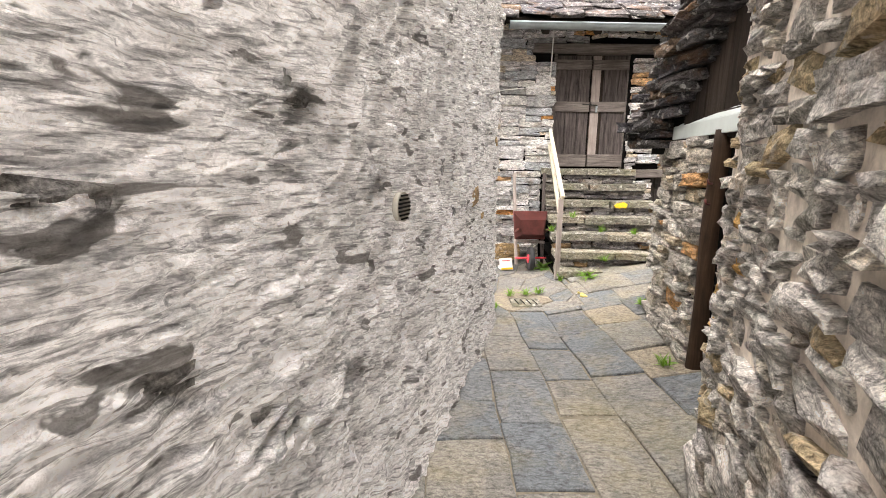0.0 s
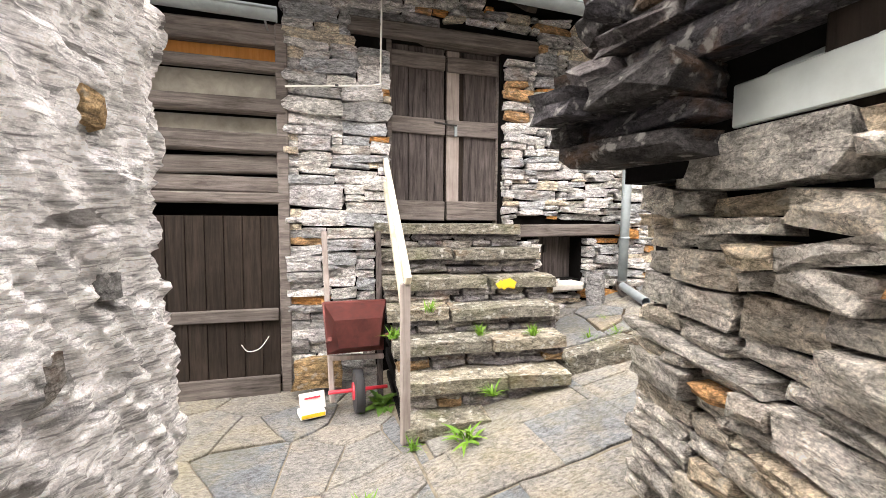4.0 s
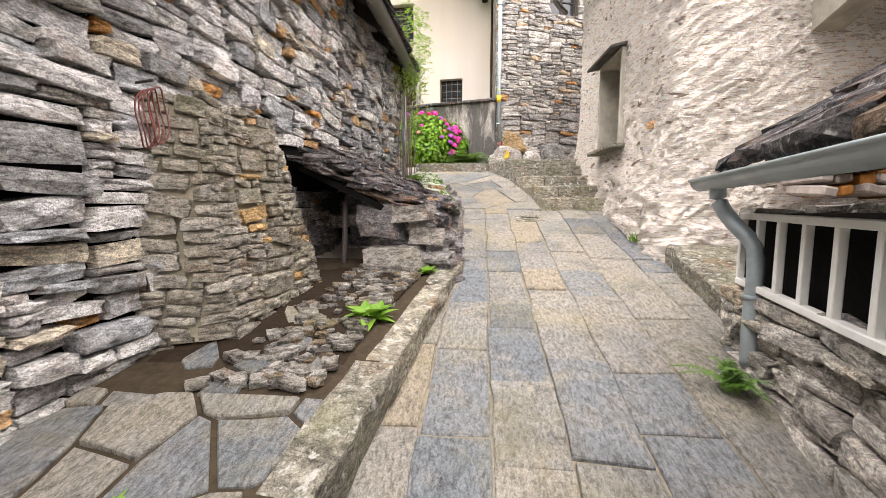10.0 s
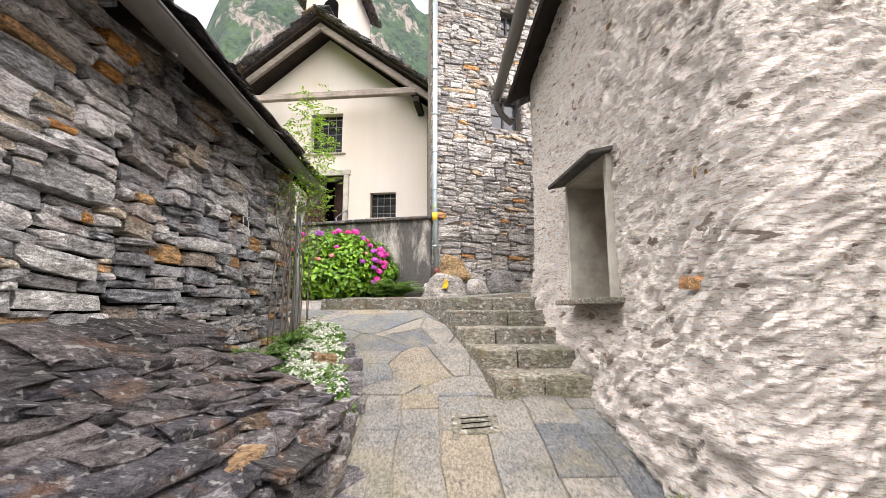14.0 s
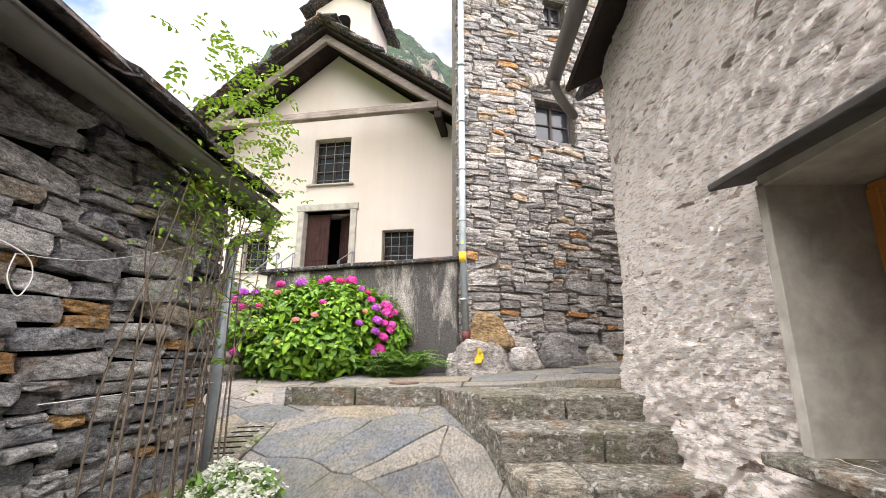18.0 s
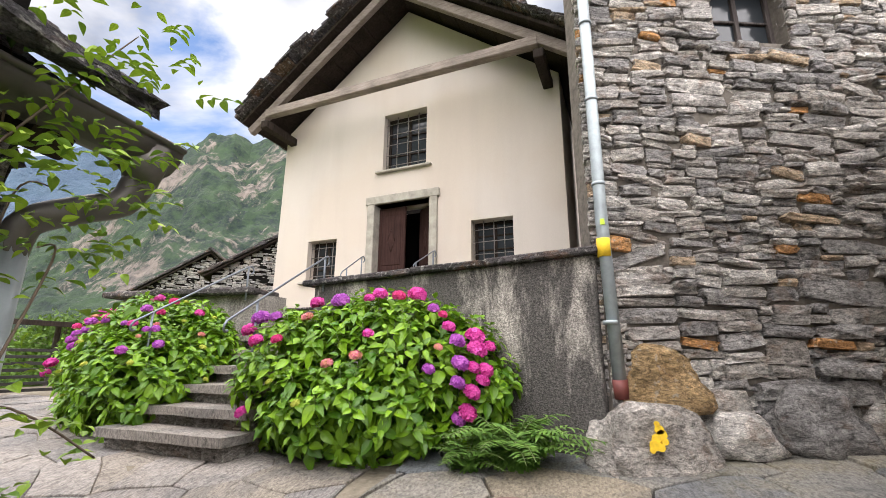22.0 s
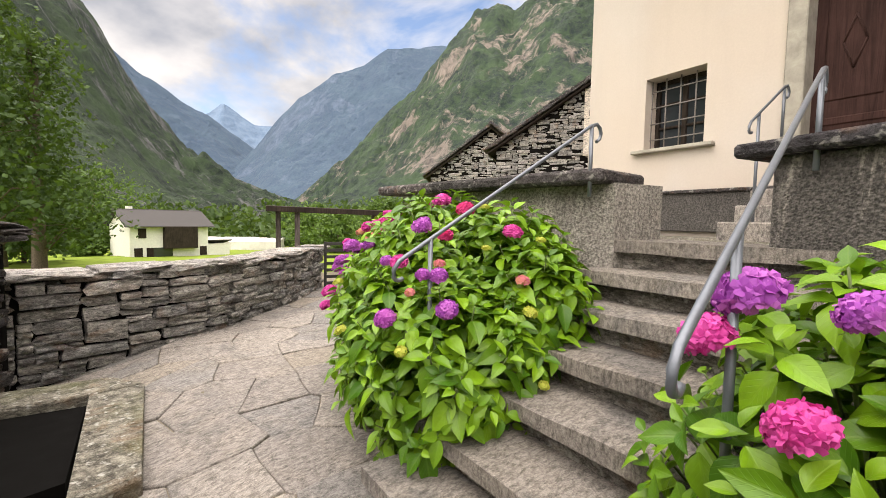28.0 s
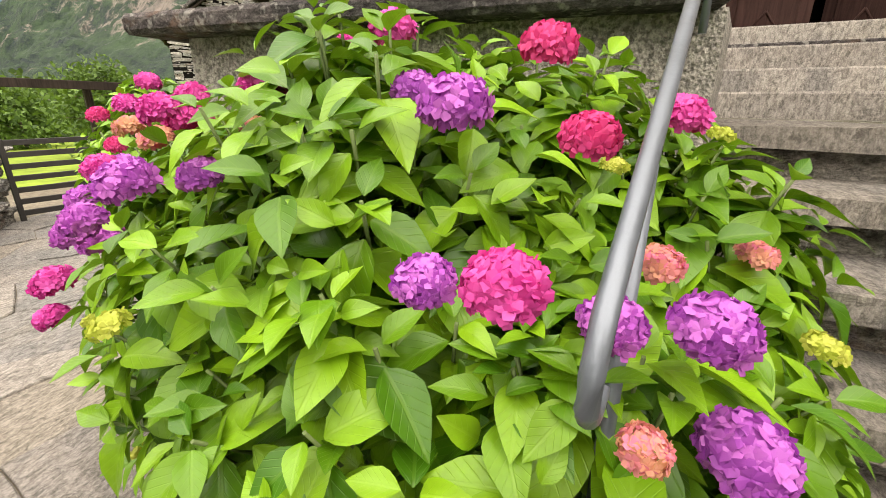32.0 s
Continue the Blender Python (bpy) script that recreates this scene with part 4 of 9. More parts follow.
while z < 3.2:
    hh = RG.uniform(0.05, 0.10)
    y = 3.62 - (z - 2.0) * 0.80 if z > 2.0 else 3.90
    ye = 4.40 - max(0.0, z - 2.0) * 1.30
    while y < ye:
        w = min(RG.uniform(0.25, 0.6), ye - y + 0.05)
        o = new("roof_slab", shared("roof_slab", RG.randrange(32), M_DARK))
        o.parent = hut_roof
        o.matrix_basis = pose(1.98 + RG.uniform(-0.10, 0.04), y + w / 2, z + hh / 2, RG.gauss(0, 2), RG.gauss(0, 2), 90 + RG.gauss(0, 6)) @ Matrix.Diagonal((w, RG.uniform(0.24, 0.38), hh * 1.05, 1))
        y += w
    z += hh
flash = thing("roof_flashing", "pale folded metal flashing along the hut canopy edge", "flashing", (1.9, 3.0, 1.9))
part("strip", block(0.02, 2.05, 0.11, (-0.05, -0.12, 0.02), (0, 0, -9), 0.004), M_FLASH, flash)
part("fold", block(0.11, 1.95, 0.012, (-0.006, -0.16, 0.108), (0, -38, -9), 0.003), M_FLASH, flash)
part("board", block(0.22, 2.0, 0.04, (0.08, -0.14, -0.04), (0, 0, -9), 0.004), M_WOOD_DARK, flash)
post = thing("gate_post", "rough round timber gate post stained brown with moss at its foot", "post", (1.895, 3.02, 0.13))
part("pole", tube(bend([(0, 0, -0.1), (0.012, 0, 0.5), (0.0, 0.01, 1.1), (0.014, 0.0, 1.76)], 4), 0.062, 14), timber("pole_wood", (0.016, 0.011, 0.008), (0.060, 0.036, 0.022)), post)
for z in (1.26, 1.40):
    part("peg", tube([(-0.045, -0.02, z), (-0.08, -0.035, z), (-0.09, -0.035, z + 0.03)], 0.008, 6), M_RUST, post)
gate = thing("barn_gate", "dark slatted wooden gate above a concrete panel", "gate", (1.98, 2.88, 0.15))
gd = Vector((-0.42, -0.97, 0)).normalized()
ga = math.degrees(math.atan2(gd.y, gd.x))
part("panel", block(0.95, 0.05, 0.76, tuple(gd * 0.5 + Vector((0.02, 0, 0.38))), (0, 0, ga), 0.008), M_CONCRETE, gate)
part("top_rail", block(0.98, 0.06, 0.10, tuple(gd * 0.5 + Vector((-0.03, 0, 0.88))), (0, 0, ga), 0.008, 0.004), M_WOOD_Z, gate)
part("upper_rail", block(0.98, 0.06, 0.09, tuple(gd * 0.5 + Vector((0.0, 0, 1.55))), (0, 0, ga), 0.008), M_GATE, gate)
for i in range(8):
    part("slat", block(0.055, 0.025, 0.95, tuple(gd * (0.08 + i * 0.118) + Vector((0.02, 0, 1.22))), (0, 0, ga), 0.004), M_GATE, gate)
part("latch", tube(bend([(-0.09, -0.3, 0.90), (-0.13, -0.33, 0.94), (-0.14, -0.38, 0.88), (-0.11, -0.4, 0.86)], 4), 0.008, 6), M_IRON, gate)
canopy = part("gate_canopy", block(2.0, 2.3, 0.06, (2.86, 2.55, 2.16), (0, -9, -9), 0.006), M_WOOD_DARK)
tagged(canopy, "dark boarded canopy roof over the gate", "canopy", kind="structure")
# added wall, coloured black for the shade behind the gate
inner = part("wall_gate_back", prism([(2.6, 1.7), (2.7, 1.7), (2.7, 3.4), (2.6, 3.4)], 0, 2.4), M_SHADE_BLACK)
tagged(inner, "black wall added behind the gate to stand for the shade there", "wall", kind="structure")
# hut window grille and gutter on the lane side
win_g = thing("barred_window", "white-painted window frame with upright bars under the hut eave", "window", (4.27, 4.10, 1.36))
ha = math.degrees(math.atan2(-0.84, 4.07))
for z in (0.0, 0.38):
    part("rail", block(1.95, 0.05, 0.035, (1.0 * math.cos(radians(ha)), 1.0 * math.sin(radians(ha)) + 0.03, z), (0, 0, ha), 0.004), M_WHITE, win_g)
for i in range(9):
    u = 0.05 + i * 0.24
    part("bar", block(0.035, 0.035, 0.38, (u * math.cos(radians(ha)), u * math.sin(radians(ha)) + 0.03, 0.19), (0, 0, ha), 0.004), M_WHITE, win_g)
gut = thing("hut_gutter", "grey zinc half-round gutter with swan-neck downpipe on the hut", "gutter", (6.3, 3.9, 1.9))


def trough(a, b, r, bm=None, sides=10):
    """A half-round gutter."""
    bm = bm or bmesh.new()
    a, b = Vector(a), Vector(b)
    d = (b - a).normalized()
    s = d.cross(Vector((0, 0, 1))).normalized()
    rows = []
    for p in (a, b):
        row = []
        for rr in (r, r * 0.9):
            row.append([bm.verts.new(p + s * math.cos(t) * rr - Vector((0, 0, 1)) * math.sin(t) * rr) for t in (math.pi * k / sides for k in range(sides + 1))])
        rows.append(row)
    for k in range(sides):
        for q in (0, 1):
            bm.faces.new((rows[0][q][k], rows[0][q][k + 1], rows[1][q][k + 1], rows[1][q][k])).smooth = True
        for e in (0, 1):
            bm.faces.new((rows[e][0][k], rows[e][0][k + 1], rows[e][1][k + 1], rows[e][1][k]))
    for k in (0, sides):
        bm.faces.new((rows[0][0][k], rows[1][0][k], rows[1][1][k], rows[0][1][k]))
    return bm


GO = Vector((6.3, 3.9, 1.9))
part("trough", trough(Vector((3.0, 4.60, 1.98)) - GO, Vector((6.42, 3.88, 1.95)) - GO, 0.065), M_ZINC, gut)
part("lip", tube([Vector((3.0, 4.67, 1.98)) - GO, Vector((6.42, 3.95, 1.95)) - GO], 0.010, 6), M_ZINC, gut)
part("downpipe", tube([Vector(p) - GO for p in bend([(6.12, 3.93, 1.92), (6.12, 3.92, 1.82), (6.07, 3.86, 1.70), (5.98, 3.81, 1.60), (5.95, 3.80, 1.48), (5.94, 3.81, 1.2), (5.93, 3.81, 0.94)], 5)], 0.042, 12), M_ZINC, gut)
part("bracket", tube([Vector((5.945, 3.805, 1.30)) - GO, Vector((5.945, 3.805, 1.325)) - GO], 0.05, 12), M_ZINC, gut)

# ---- barn ----
def ybarn(x):
    return 7.17 - 0.05 * (x - 3.1)


def barn_box(bm, x0, x1, z0, z1, front=0.07, back=0.5):
    return prism([(x0, ybarn(x0) + front), (x1, ybarn(x1) + front), (x1, ybarn(x1) + back), (x0, ybarn(x0) + back)], z0, z1, bm)


bm = bmesh.new()
for x0, x1, z0, z1 in ((-2.6, -0.40, -0.2, 3.9), (0.8, 1.78, -0.2, 3.9), (1.78, 2.95, 1.4, 1.57), (1.78, 2.95, 3.36, 3.9), (2.95, 3.42, -0.2, 3.9), (3.42, 3.95, -0.2, 0.95), (3.42, 3.95, 1.43, 3.9), (3.95, 5.0, -0.2, 3.9), (1.78, 2.95, -0.2, 1.4)):
    barn_box(bm, x0, x1, z0, z1)
barn_1 = tagged(part("wall_barn_1", bm, M_GAP), "dry-stone barn wall of grey, white and rusty stones", "wall", kind="structure")


HOLES_1 = [(1.77, 2.96, 1.55, 3.36), (3.41, 3.96, 0.94, 1.44), (3.06, 4.40, 1.43, 1.565), (1.62, 3.0, -1.0, 1.5), (1.40, 3.33, 3.34, 3.50)]

stone_wall(barn_1, (-2.6, ybarn(-2.6)), (-0.34, ybarn(-0.34)), -0.1, 3.75, M_STONE, M_STONE_J, (-0.4, 7.3, 1.5), 1, h=(0.08, 0.19), w=(0.2, 0.5), limit=60)
stone_wall(barn_1, (0.8, ybarn(0.8)), (1.9, ybarn(1.9)), lambda u: -0.1, 3.75, M_STONE, M_STONE_J, (1.3, 7.2, 1.5), 1, holes=[(a - 0.8, b - 0.8, c, d) for a, b, c, d in HOLES_1], h=(0.08, 0.19), w=(0.22, 0.58), limit=100, fill=1.05)
stone_wall(barn_1, (1.9, ybarn(1.9)), (5.0, ybarn(5.0)), lambda u: 0.2, 3.75, M_STONE, M_STONE_J, (3.6, 7.1, 1.6), 1, holes=[(a - 1.9, b - 1.9, c, d) for a, b, c, d in HOLES_1], h=(0.055, 0.15), w=(0.13, 0.44), limit=300, bulge=0.045, tilt=3.5, fill=0.97)
bm = bmesh.new()
for x0, x1, z0, z1 in ((5.0, 7.1, 0, 4.6), (7.1, 8.5, 2.35, 4.6), (8.5, 8.6, 0, 4.6)):
    barn_box(bm, x0, x1, z0, z1)
barn_2 = tagged(part("wall_barn_2", bm, M_GAP), "dry-stone barn wall of grey, white and rusty stones above the stone shed", "wall", kind="structure")
stone_wall(barn_2, (5.0, ybarn(5.0)), (8.6, ybarn(8.6)), lambda u: 0.8, lambda u: 3.85 if u < 1.0 else 4.45, M_STONE, M_STONE_J, (6.4, 7.0, 2.4), 1, holes=[(2.1, 3.5, 0, 2.3)], h=(0.055, 0.15), w=(0.13, 0.42), bulge=0.045, tilt=3.5, fill=0.97, limit=390)
bm = bmesh.new()
barn_box(bm, 8.6, 11.5, 0, 4.6, back=0.5)
prism([(11.0, ybarn(11) + 0.5), (11.5, ybarn(11.5) + 0.5), (11.75, 9.0), (11.3, 9.0)], 0, 5.2, bm, tops=[4.3, 4.3, 5.6, 5.6])
barn_3 = tagged(part("wall_barn_3", bm, M_GAP), "shaded dry-stone barn wall with dark slaty stones", "wall", kind="structure")
stone_wall(barn_3, (8.6, ybarn(8.6)), (11.52, ybarn(11.5)), lambda u: ground(8.6 + u, 6) - 0.1, 4.45, M_SLATY, M_SLATY_J, (9.8, 6.8, 2.9), 1, h=(0.06, 0.16), w=(0.14, 0.48), bulge=0.045, tilt=3.5, fill=0.97)
stone_wall(barn_3, (11.52, ybarn(11.5)), (11.78, 9.0), 2.0, lambda u: 4.2 + 0.6 * u, M_DARK, M_DARK_J, (11.6, 7.5, 3.0), 1, h=(0.08, 0.18), w=(0.2, 0.55), limit=150)

# timber lintels, door, cellar hatch
lint = thing("door_lintel", "long grey weathered timber lintel over the barn door", "lintel", (2.35, ybarn(2.3), 3.42))
part("beam", block(1.95, 0.3, 0.13, (0, 0.1, 0), (0, 1.0, -2.9), 0.012, 0.012), M_WOOD_X, lint)
hl = thing("hatch_lintel", "dark weathered timber lintel over the cellar hatch", "lintel", (3.72, ybarn(3.7), 1.51))
part("beam", block(1.32, 0.3, 0.13, (0, 0.09, 0), (0, -0.8, -2.9), 0.012, 0.012), M_WOOD_X, hl)
hatch = thing("cellar_hatch", "grey-brown wooden hatch set deep in the barn wall", "hatch", (3.69, ybarn(3.7) + 0.28, 1.19))
for i in range(3):
    part("board", block(0.19, 0.03, 0.5, (-0.19 + i * 0.19, 0, 0), (0, 0, -2.9), 0.004), M_WOOD_Z, hatch)
part("hasp", block(0.03, 0.02, 0.09, (-0.08, -0.03, 0.1), (0, 0, 0), 0.003), M_IRON, hatch)
sill = tagged(part("hatch_sill", block(0.54, 0.34, 0.09, (3.60, ybarn(3.6) + 0.02, 0.895), (0, 0, -3), 0.02, 0.014), M_WHITE_CEMENT), "pale cement sill below the cellar hatch", "sill", kind="structure")
heap(None, [(3.97, 6.93, 0.86, 0.24, 0.16, 0.36, 35)], M_COOL, "leaning_stone")
tagged(bpy.data.objects["leaning_stone"], "upright rough stone leaning by the cellar hatch", "stone")

bd = thing("barn_door", "double barn door of dark weathered boards with cross battens", "door", (2.365, ybarn(2.36) + 0.13, 1.58))
for s, x0, x1 in (("left", -0.575, -0.012), ("right", 0.012, 0.575)):
    leaf = part("leaf", block(x1 - x0, 0.02, 1.76, ((x0 + x1) / 2, 0.035, 0.9), (0, 0, -2.9), 0.003), M_WOOD_DARK, bd)
    w = (x1 - x0) / 3
    for i in range(3):
        pale = (s == "right" and i == 0)
        ww = w * (0.75 if pale else 1.05 if s == "right" else 1.0)
        xx = x0 + w * (i + 0.5) + (-0.02 if pale else 0.01 if s == "right" else 0)
        part("board", block(ww - 0.008, 0.028, 1.72, (xx, 0.012, 0.9), (0, 0, -2.9), 0.004, 0.002), M_WOOD_PALE if pale else M_WOOD_Z, leaf)
    for z, hh in ((0.13, 0.20), (0.98, 0.16), (1.62, 0.15)):
        part("batten", block(x1 - x0 - 0.006, 0.035, hh, ((x0 + x1) / 2, -0.02, z), (0, 1.2 if s == "left" else 0, -2.9), 0.006, 0.003), M_WOOD_X, leaf)
bolt = part("bolt", tube([(-0.13, -0.05, 1.02), (0.11, -0.055, 1.0)], 0.010, 8), M_IRON, bd)
part("hasp", block(0.03, 0.012, 0.12, (0.10, -0.052, 0.95), (0, 0, 0), 0.002), M_ZINC, bolt)
part("jamb", block(0.05, 0.08, 1.78, (0.59, 0.0, 0.89), (0, 0, 0), 0.006), M_WOOD_X, bd)
part("jamb", block(0.05, 0.08, 1.78, (-0.59, 0.0, 0.89), (0, 0, 0), 0.006), M_WOOD_X, bd)
# black sheet gives the barn interior its shade
back = tagged(part("barn_inside", block(1.4, 0.05, 2.0, (2.365, ybarn(2.3) + 0.3, 2.4)), M_SHADE_BLACK), "black sheet standing in for the unlit barn interior behind the door", "interior", kind="structure")

# wood-clad bay beside the barn wall
bay = thing("log_bay", "weathered squared logs and boards filling the bay above a plank door", "cladding", (0.3, 7.32, 0), kind="structure")
for z, hh, dy in ((1.80, 0.10, -0.02), (1.93, 0.15, 0.07), (2.10, 0.16, 0.05), (2.30, 0.17, -0.02), (2.62, 0.13, -0.04), (2.97, 0.08, -0.03), (3.25, 0.18, 0.02)):
    part("log", block(1.3, 0.14, hh, (-0.12, dy + 0.05, z), (0, RNG.uniform(-1, 1), -2), 0.015, 0.012), M_WOOD_X, bay)
for z, hh in ((2.46, 0.16), (2.80, 0.26), (3.10, 0.2)):
    part("panel", block(1.3, 0.03, hh, (-0.12, 0.13, z), (0, 0, -2), 0.003), M_ORANGE if hh == 0.2 else M_CONCRETE, bay)
part("jamb", block(0.10, 0.16, 3.4, (0.49, 0.02, 1.65), (0, 0, -2), 0.012, 0.01), M_WOOD_X, bay)
# black sheet behind the logs holds the shade of their gaps
part("backing", block(2.6, 0.1, 3.8, (-0.7, 0.25, 1.8)), M_SHADE_BLACK, bay)
pd = thing("plank_door", "dark plank door with a grey cross rail and string latch", "door", (0.36, 7.30, -0.08))
for i in range(7):
    part("board", block(0.148, 0.03, 1.68, (0.30 - i * 0.152, 0, 0.88), (0, 0, -2), 0.004, 0.002), M_WOOD_DARK, pd)
part("rail", block(1.02, 0.05, 0.11, (-0.14, -0.03, 0.82), (0, 0.6, -2), 0.008, 0.006), M_WOOD_X, pd)
part("rail", block(1.02, 0.05, 0.18, (-0.14, -0.025, 0.16), (0, 0.6, -2), 0.008, 0.006), M_WOOD_X, pd)
part("string", tube(bend([(0.28, -0.06, 0.62), (0.20, -0.09, 0.52), (0.10, -0.08, 0.50), (0.05, -0.07, 0.56)], 5), 0.004, 5), M_WHITE, pd)
part("threshold", block(1.2, 0.5, 0.12, (-0.1, -0.1, -0.04), (0, 0, -2), 0.015, 0.01), M_CONCRETE, pd)

# barn roofs and gutters
def barn_roof(name, x0, x1, ye, ze, near, label):
    r = thing(name, label, "roof", kind="structure")
    bm = bmesh.new()
    for (dy, dz, th) in ((0, 0, 0.06),):
        v = [(x0, ye, ze), (x1, ye, ze), (x1, ye + 3.2, ze + 2.3), (x0, ye + 3.2, ze + 2.3)]
        lo = [bm.verts.new(p) for p in v]
        hi = [bm.verts.new((p[0], p[1], p[2] + th)) for p in v]
        bm.faces.new(lo[::-1]), bm.faces.new(hi)
        for i in range(4):
            bm.faces.new((lo[i], lo[(i + 1) % 4], hi[(i + 1) % 4], hi[i]))
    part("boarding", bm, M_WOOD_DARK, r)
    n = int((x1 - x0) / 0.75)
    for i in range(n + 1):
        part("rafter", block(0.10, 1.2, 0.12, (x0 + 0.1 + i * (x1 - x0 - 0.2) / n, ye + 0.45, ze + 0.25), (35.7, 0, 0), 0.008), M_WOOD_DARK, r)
    slab_rows(r, (x0 - 0.05, ye - 0.08, ze + 0.02), (1, 0, 0), (0, math.cos(radians(35.7)), math.sin(radians(35.7))), x1 - x0 + 0.1, 3.6, M_DARK, M_DARK_J, near, 150, thick=0.06)
    return r


barn_roof("barn_roof_1", -1.6, 5.9, 6.52, 3.58, (3, 6.5, 3.6), "dark stone-slab barn roof over board eaves")
barn_roof("barn_roof_2", 6.0, 11.58, 6.56, 4.12, (11, 6.5, 4.1), "dark stone-slab barn roof with deep shaded eaves")
for nm, a, b, rr, mt in (("barn_gutter", (0.9, 6.46, 3.56), (5.95, 6.44, 3.50), 0.075, M_ZINC), ("barn_gutter", (-1.2, 6.72, 3.22), (0.78, 6.7, 3.20), 0.07, M_ZINC), ("barn_gutter", (6.0, 6.47, 4.04), (11.80, 6.52, 4.12), 0.085, M_GUTTER)):
    gt = thing(nm, "half-round metal gutter along the barn eave", "gutter", a)
    part("trough", trough((0, 0, 0), Vector(b) - Vector(a), rr), mt, gt)
    part("lip", tube([(0, -rr, 0), Vector(b) - Vector(a) + Vector((0, -rr, 0))], 0.011, 6), mt, gt)
    gl = (Vector(b) - Vector(a)).length
    for q in range(int(gl / 1.1) + 1):
        x = 0.1 + q * (gl - 0.2) / max(1, int(gl / 1.1))
        part("bracket", tube([(x, 0, -rr - 0.005), (x, rr + 0.01, -0.01), (x, 0.62 if rr == 0.07 else 0.22, 0.08)], 0.009, 5), mt, gt)
    part("end_cap", tube([Vector(b) - Vector(a) - Vector((0.004, 0, 0.02)), Vector(b) - Vector(a) + Vector((0.004, 0, -0.02))], rr * 0.8, 14), mt, gt)
bp = thing("barn_downpipe", "tall grey zinc downpipe ending in a slanting spout", "downpipe", (4.36, 6.98, 0.86))
part("shaft", tube([(0.0, 0, 0.02), (0.02, 0.0, 1.0), (0.03, 0, 2.45)], 0.050, 14), M_ZINC, bp)
part("offset", tube(bend([(0.03, 0, 2.42), (0.03, -0.05, 2.5), (0.05, -0.45, 2.6), (0.05, -0.52, 2.66)], 5), 0.05, 12), M_ZINC, bp)
part("shoe", tube(bend([(0, 0, 0.08), (0, -0.01, 0.02), (-0.03, -0.06, -0.04), (-0.07, -0.15, -0.02)], 5), 0.056, 14), M_GUTTER, bp)
part("spout", tube([(-0.08, -0.10, 0.04), (-0.19, -0.56, -0.045)], 0.045, 14, closed_ends=False), M_ZINC, bp)
for z in (0.55, 1.35, 2.1):
    part("bracket", tube([(0.01 + z * 0.01, 0, z), (0.01 + z * 0.01, 0, z + 0.025)], 0.058, 14), M_ZINC, bp)
cp = thing("corner_downpipe", "grey downpipe at the barn corner with a swan-neck under the gutter", "downpipe", (11.53, 6.68, 2.2))
part("shaft", tube([(0, 0, -0.05), (0.0, 0.0, 1.56)], 0.042, 12), M_ZINC, cp)
part("swan_neck", tube(bend([(0, 0, 1.52), (0.015, -0.02, 1.61), (0.09, -0.09, 1.665), (0.165, -0.15, 1.71), (0.195, -0.17, 1.80)], 6), [0.042] * 18 + [0.044] * 3 + [0.047] * 4, 12), M_GUTTER, cp)
part("hopper", tube([(0.195, -0.17, 1.78), (0.195, -0.17, 1.90)], [0.048, 0.08], 12), M_GUTTER, cp)

# ---- barn stair ----
stair = thing("barn_stair", "steep worn stone stair up to the barn door", "stairs", (2.3, 6.5, 0), kind="structure")
for i, (z, yf, xr) in enumerate(((0.20, 5.72, 2.84), (0.43, 5.93, 2.95), (0.66, 6.14, 3.04), (0.88, 6.36, 3.1), (1.10, 6.58, 3.2), (1.34, 6.82, 3.16), (1.575, 7.03, 3.1))):
    xl = 1.62
    cut = xl + (xr - xl) * (0.5, 0.62, 0.55, 0.35, 0.6, 0.45, 0.99)[i]
    for a, b in ((xl, cut - 0.01), (cut + 0.01, xr)):
        if b - a < 0.08:
            continue
        yc = yf - ((a + b) / 2 - 2.3) * 0.13
        t = part("tread", block(b - a, 0.44, 0.095, ((a + b) / 2 - 2.3, yc + 0.22 - 6.5 + RNG.uniform(-0.015, 0.015), z - 0.05), (0, RNG.uniform(-1.4, 0.6), -7), 0.02, 0.018, 3), M_STEP, stair)
    for row in range(2):
        x = xl + 0.02
        while x < xr - 0.05:
            w = RNG.uniform(0.18, 0.42)
            w = min(w, xr - x)
            o = new("riser_stone", shared("riser_stone", RNG.randrange(32), M_SHED))
            o.parent = stair
            o.matrix_basis = pose(x + w / 2 - 2.3, yf - (x + w / 2 - 2.3) * 0.13 + 0.20 - 6.5, z - 0.125 - row * 0.07, RNG.gauss(0, 3), RNG.gauss(0, 3), -7) @ Matrix.Diagonal((w, 0.30, 0.075, 1))
            x += w
    part("fill", block(xr - xl - 0.08, 7.1 - yf - 0.15, 0.12, ((xl + xr) / 2 - 2.3, (7.15 + yf + 0.15) / 2 - 6.5, z - 0.13), (0, 0, -5)), M_GAP, stair)
lich = thing("lichen_patch", "bright yellow lichen patch on a stair riser", "lichen", (2.69, 6.55, 1.04))
for i in range(9):
    o = new("crust", shared("crust", RNG.randrange(32), M_YELLOW))
    o.parent = lich
    o.matrix_basis = pose(RNG.gauss(0, 0.034), -0.030, RNG.gauss(0, 0.018), 0, RNG.uniform(-40, 40), -7) @ Matrix.Diagonal((RNG.uniform(0.05, 0.09), 0.020, RNG.uniform(0.035, 0.06), 1))
rail = thing("wooden_handrail", "bleached timber handrail on a grey post beside the barn stair", "handrail", (1.58, 5.85, 0.08))
part("post", block(0.062, 0.055, 1.12, (0.01, 0, 0.55), (0, 0, 5), 0.008, 0.003), M_WOOD_PALE, rail)
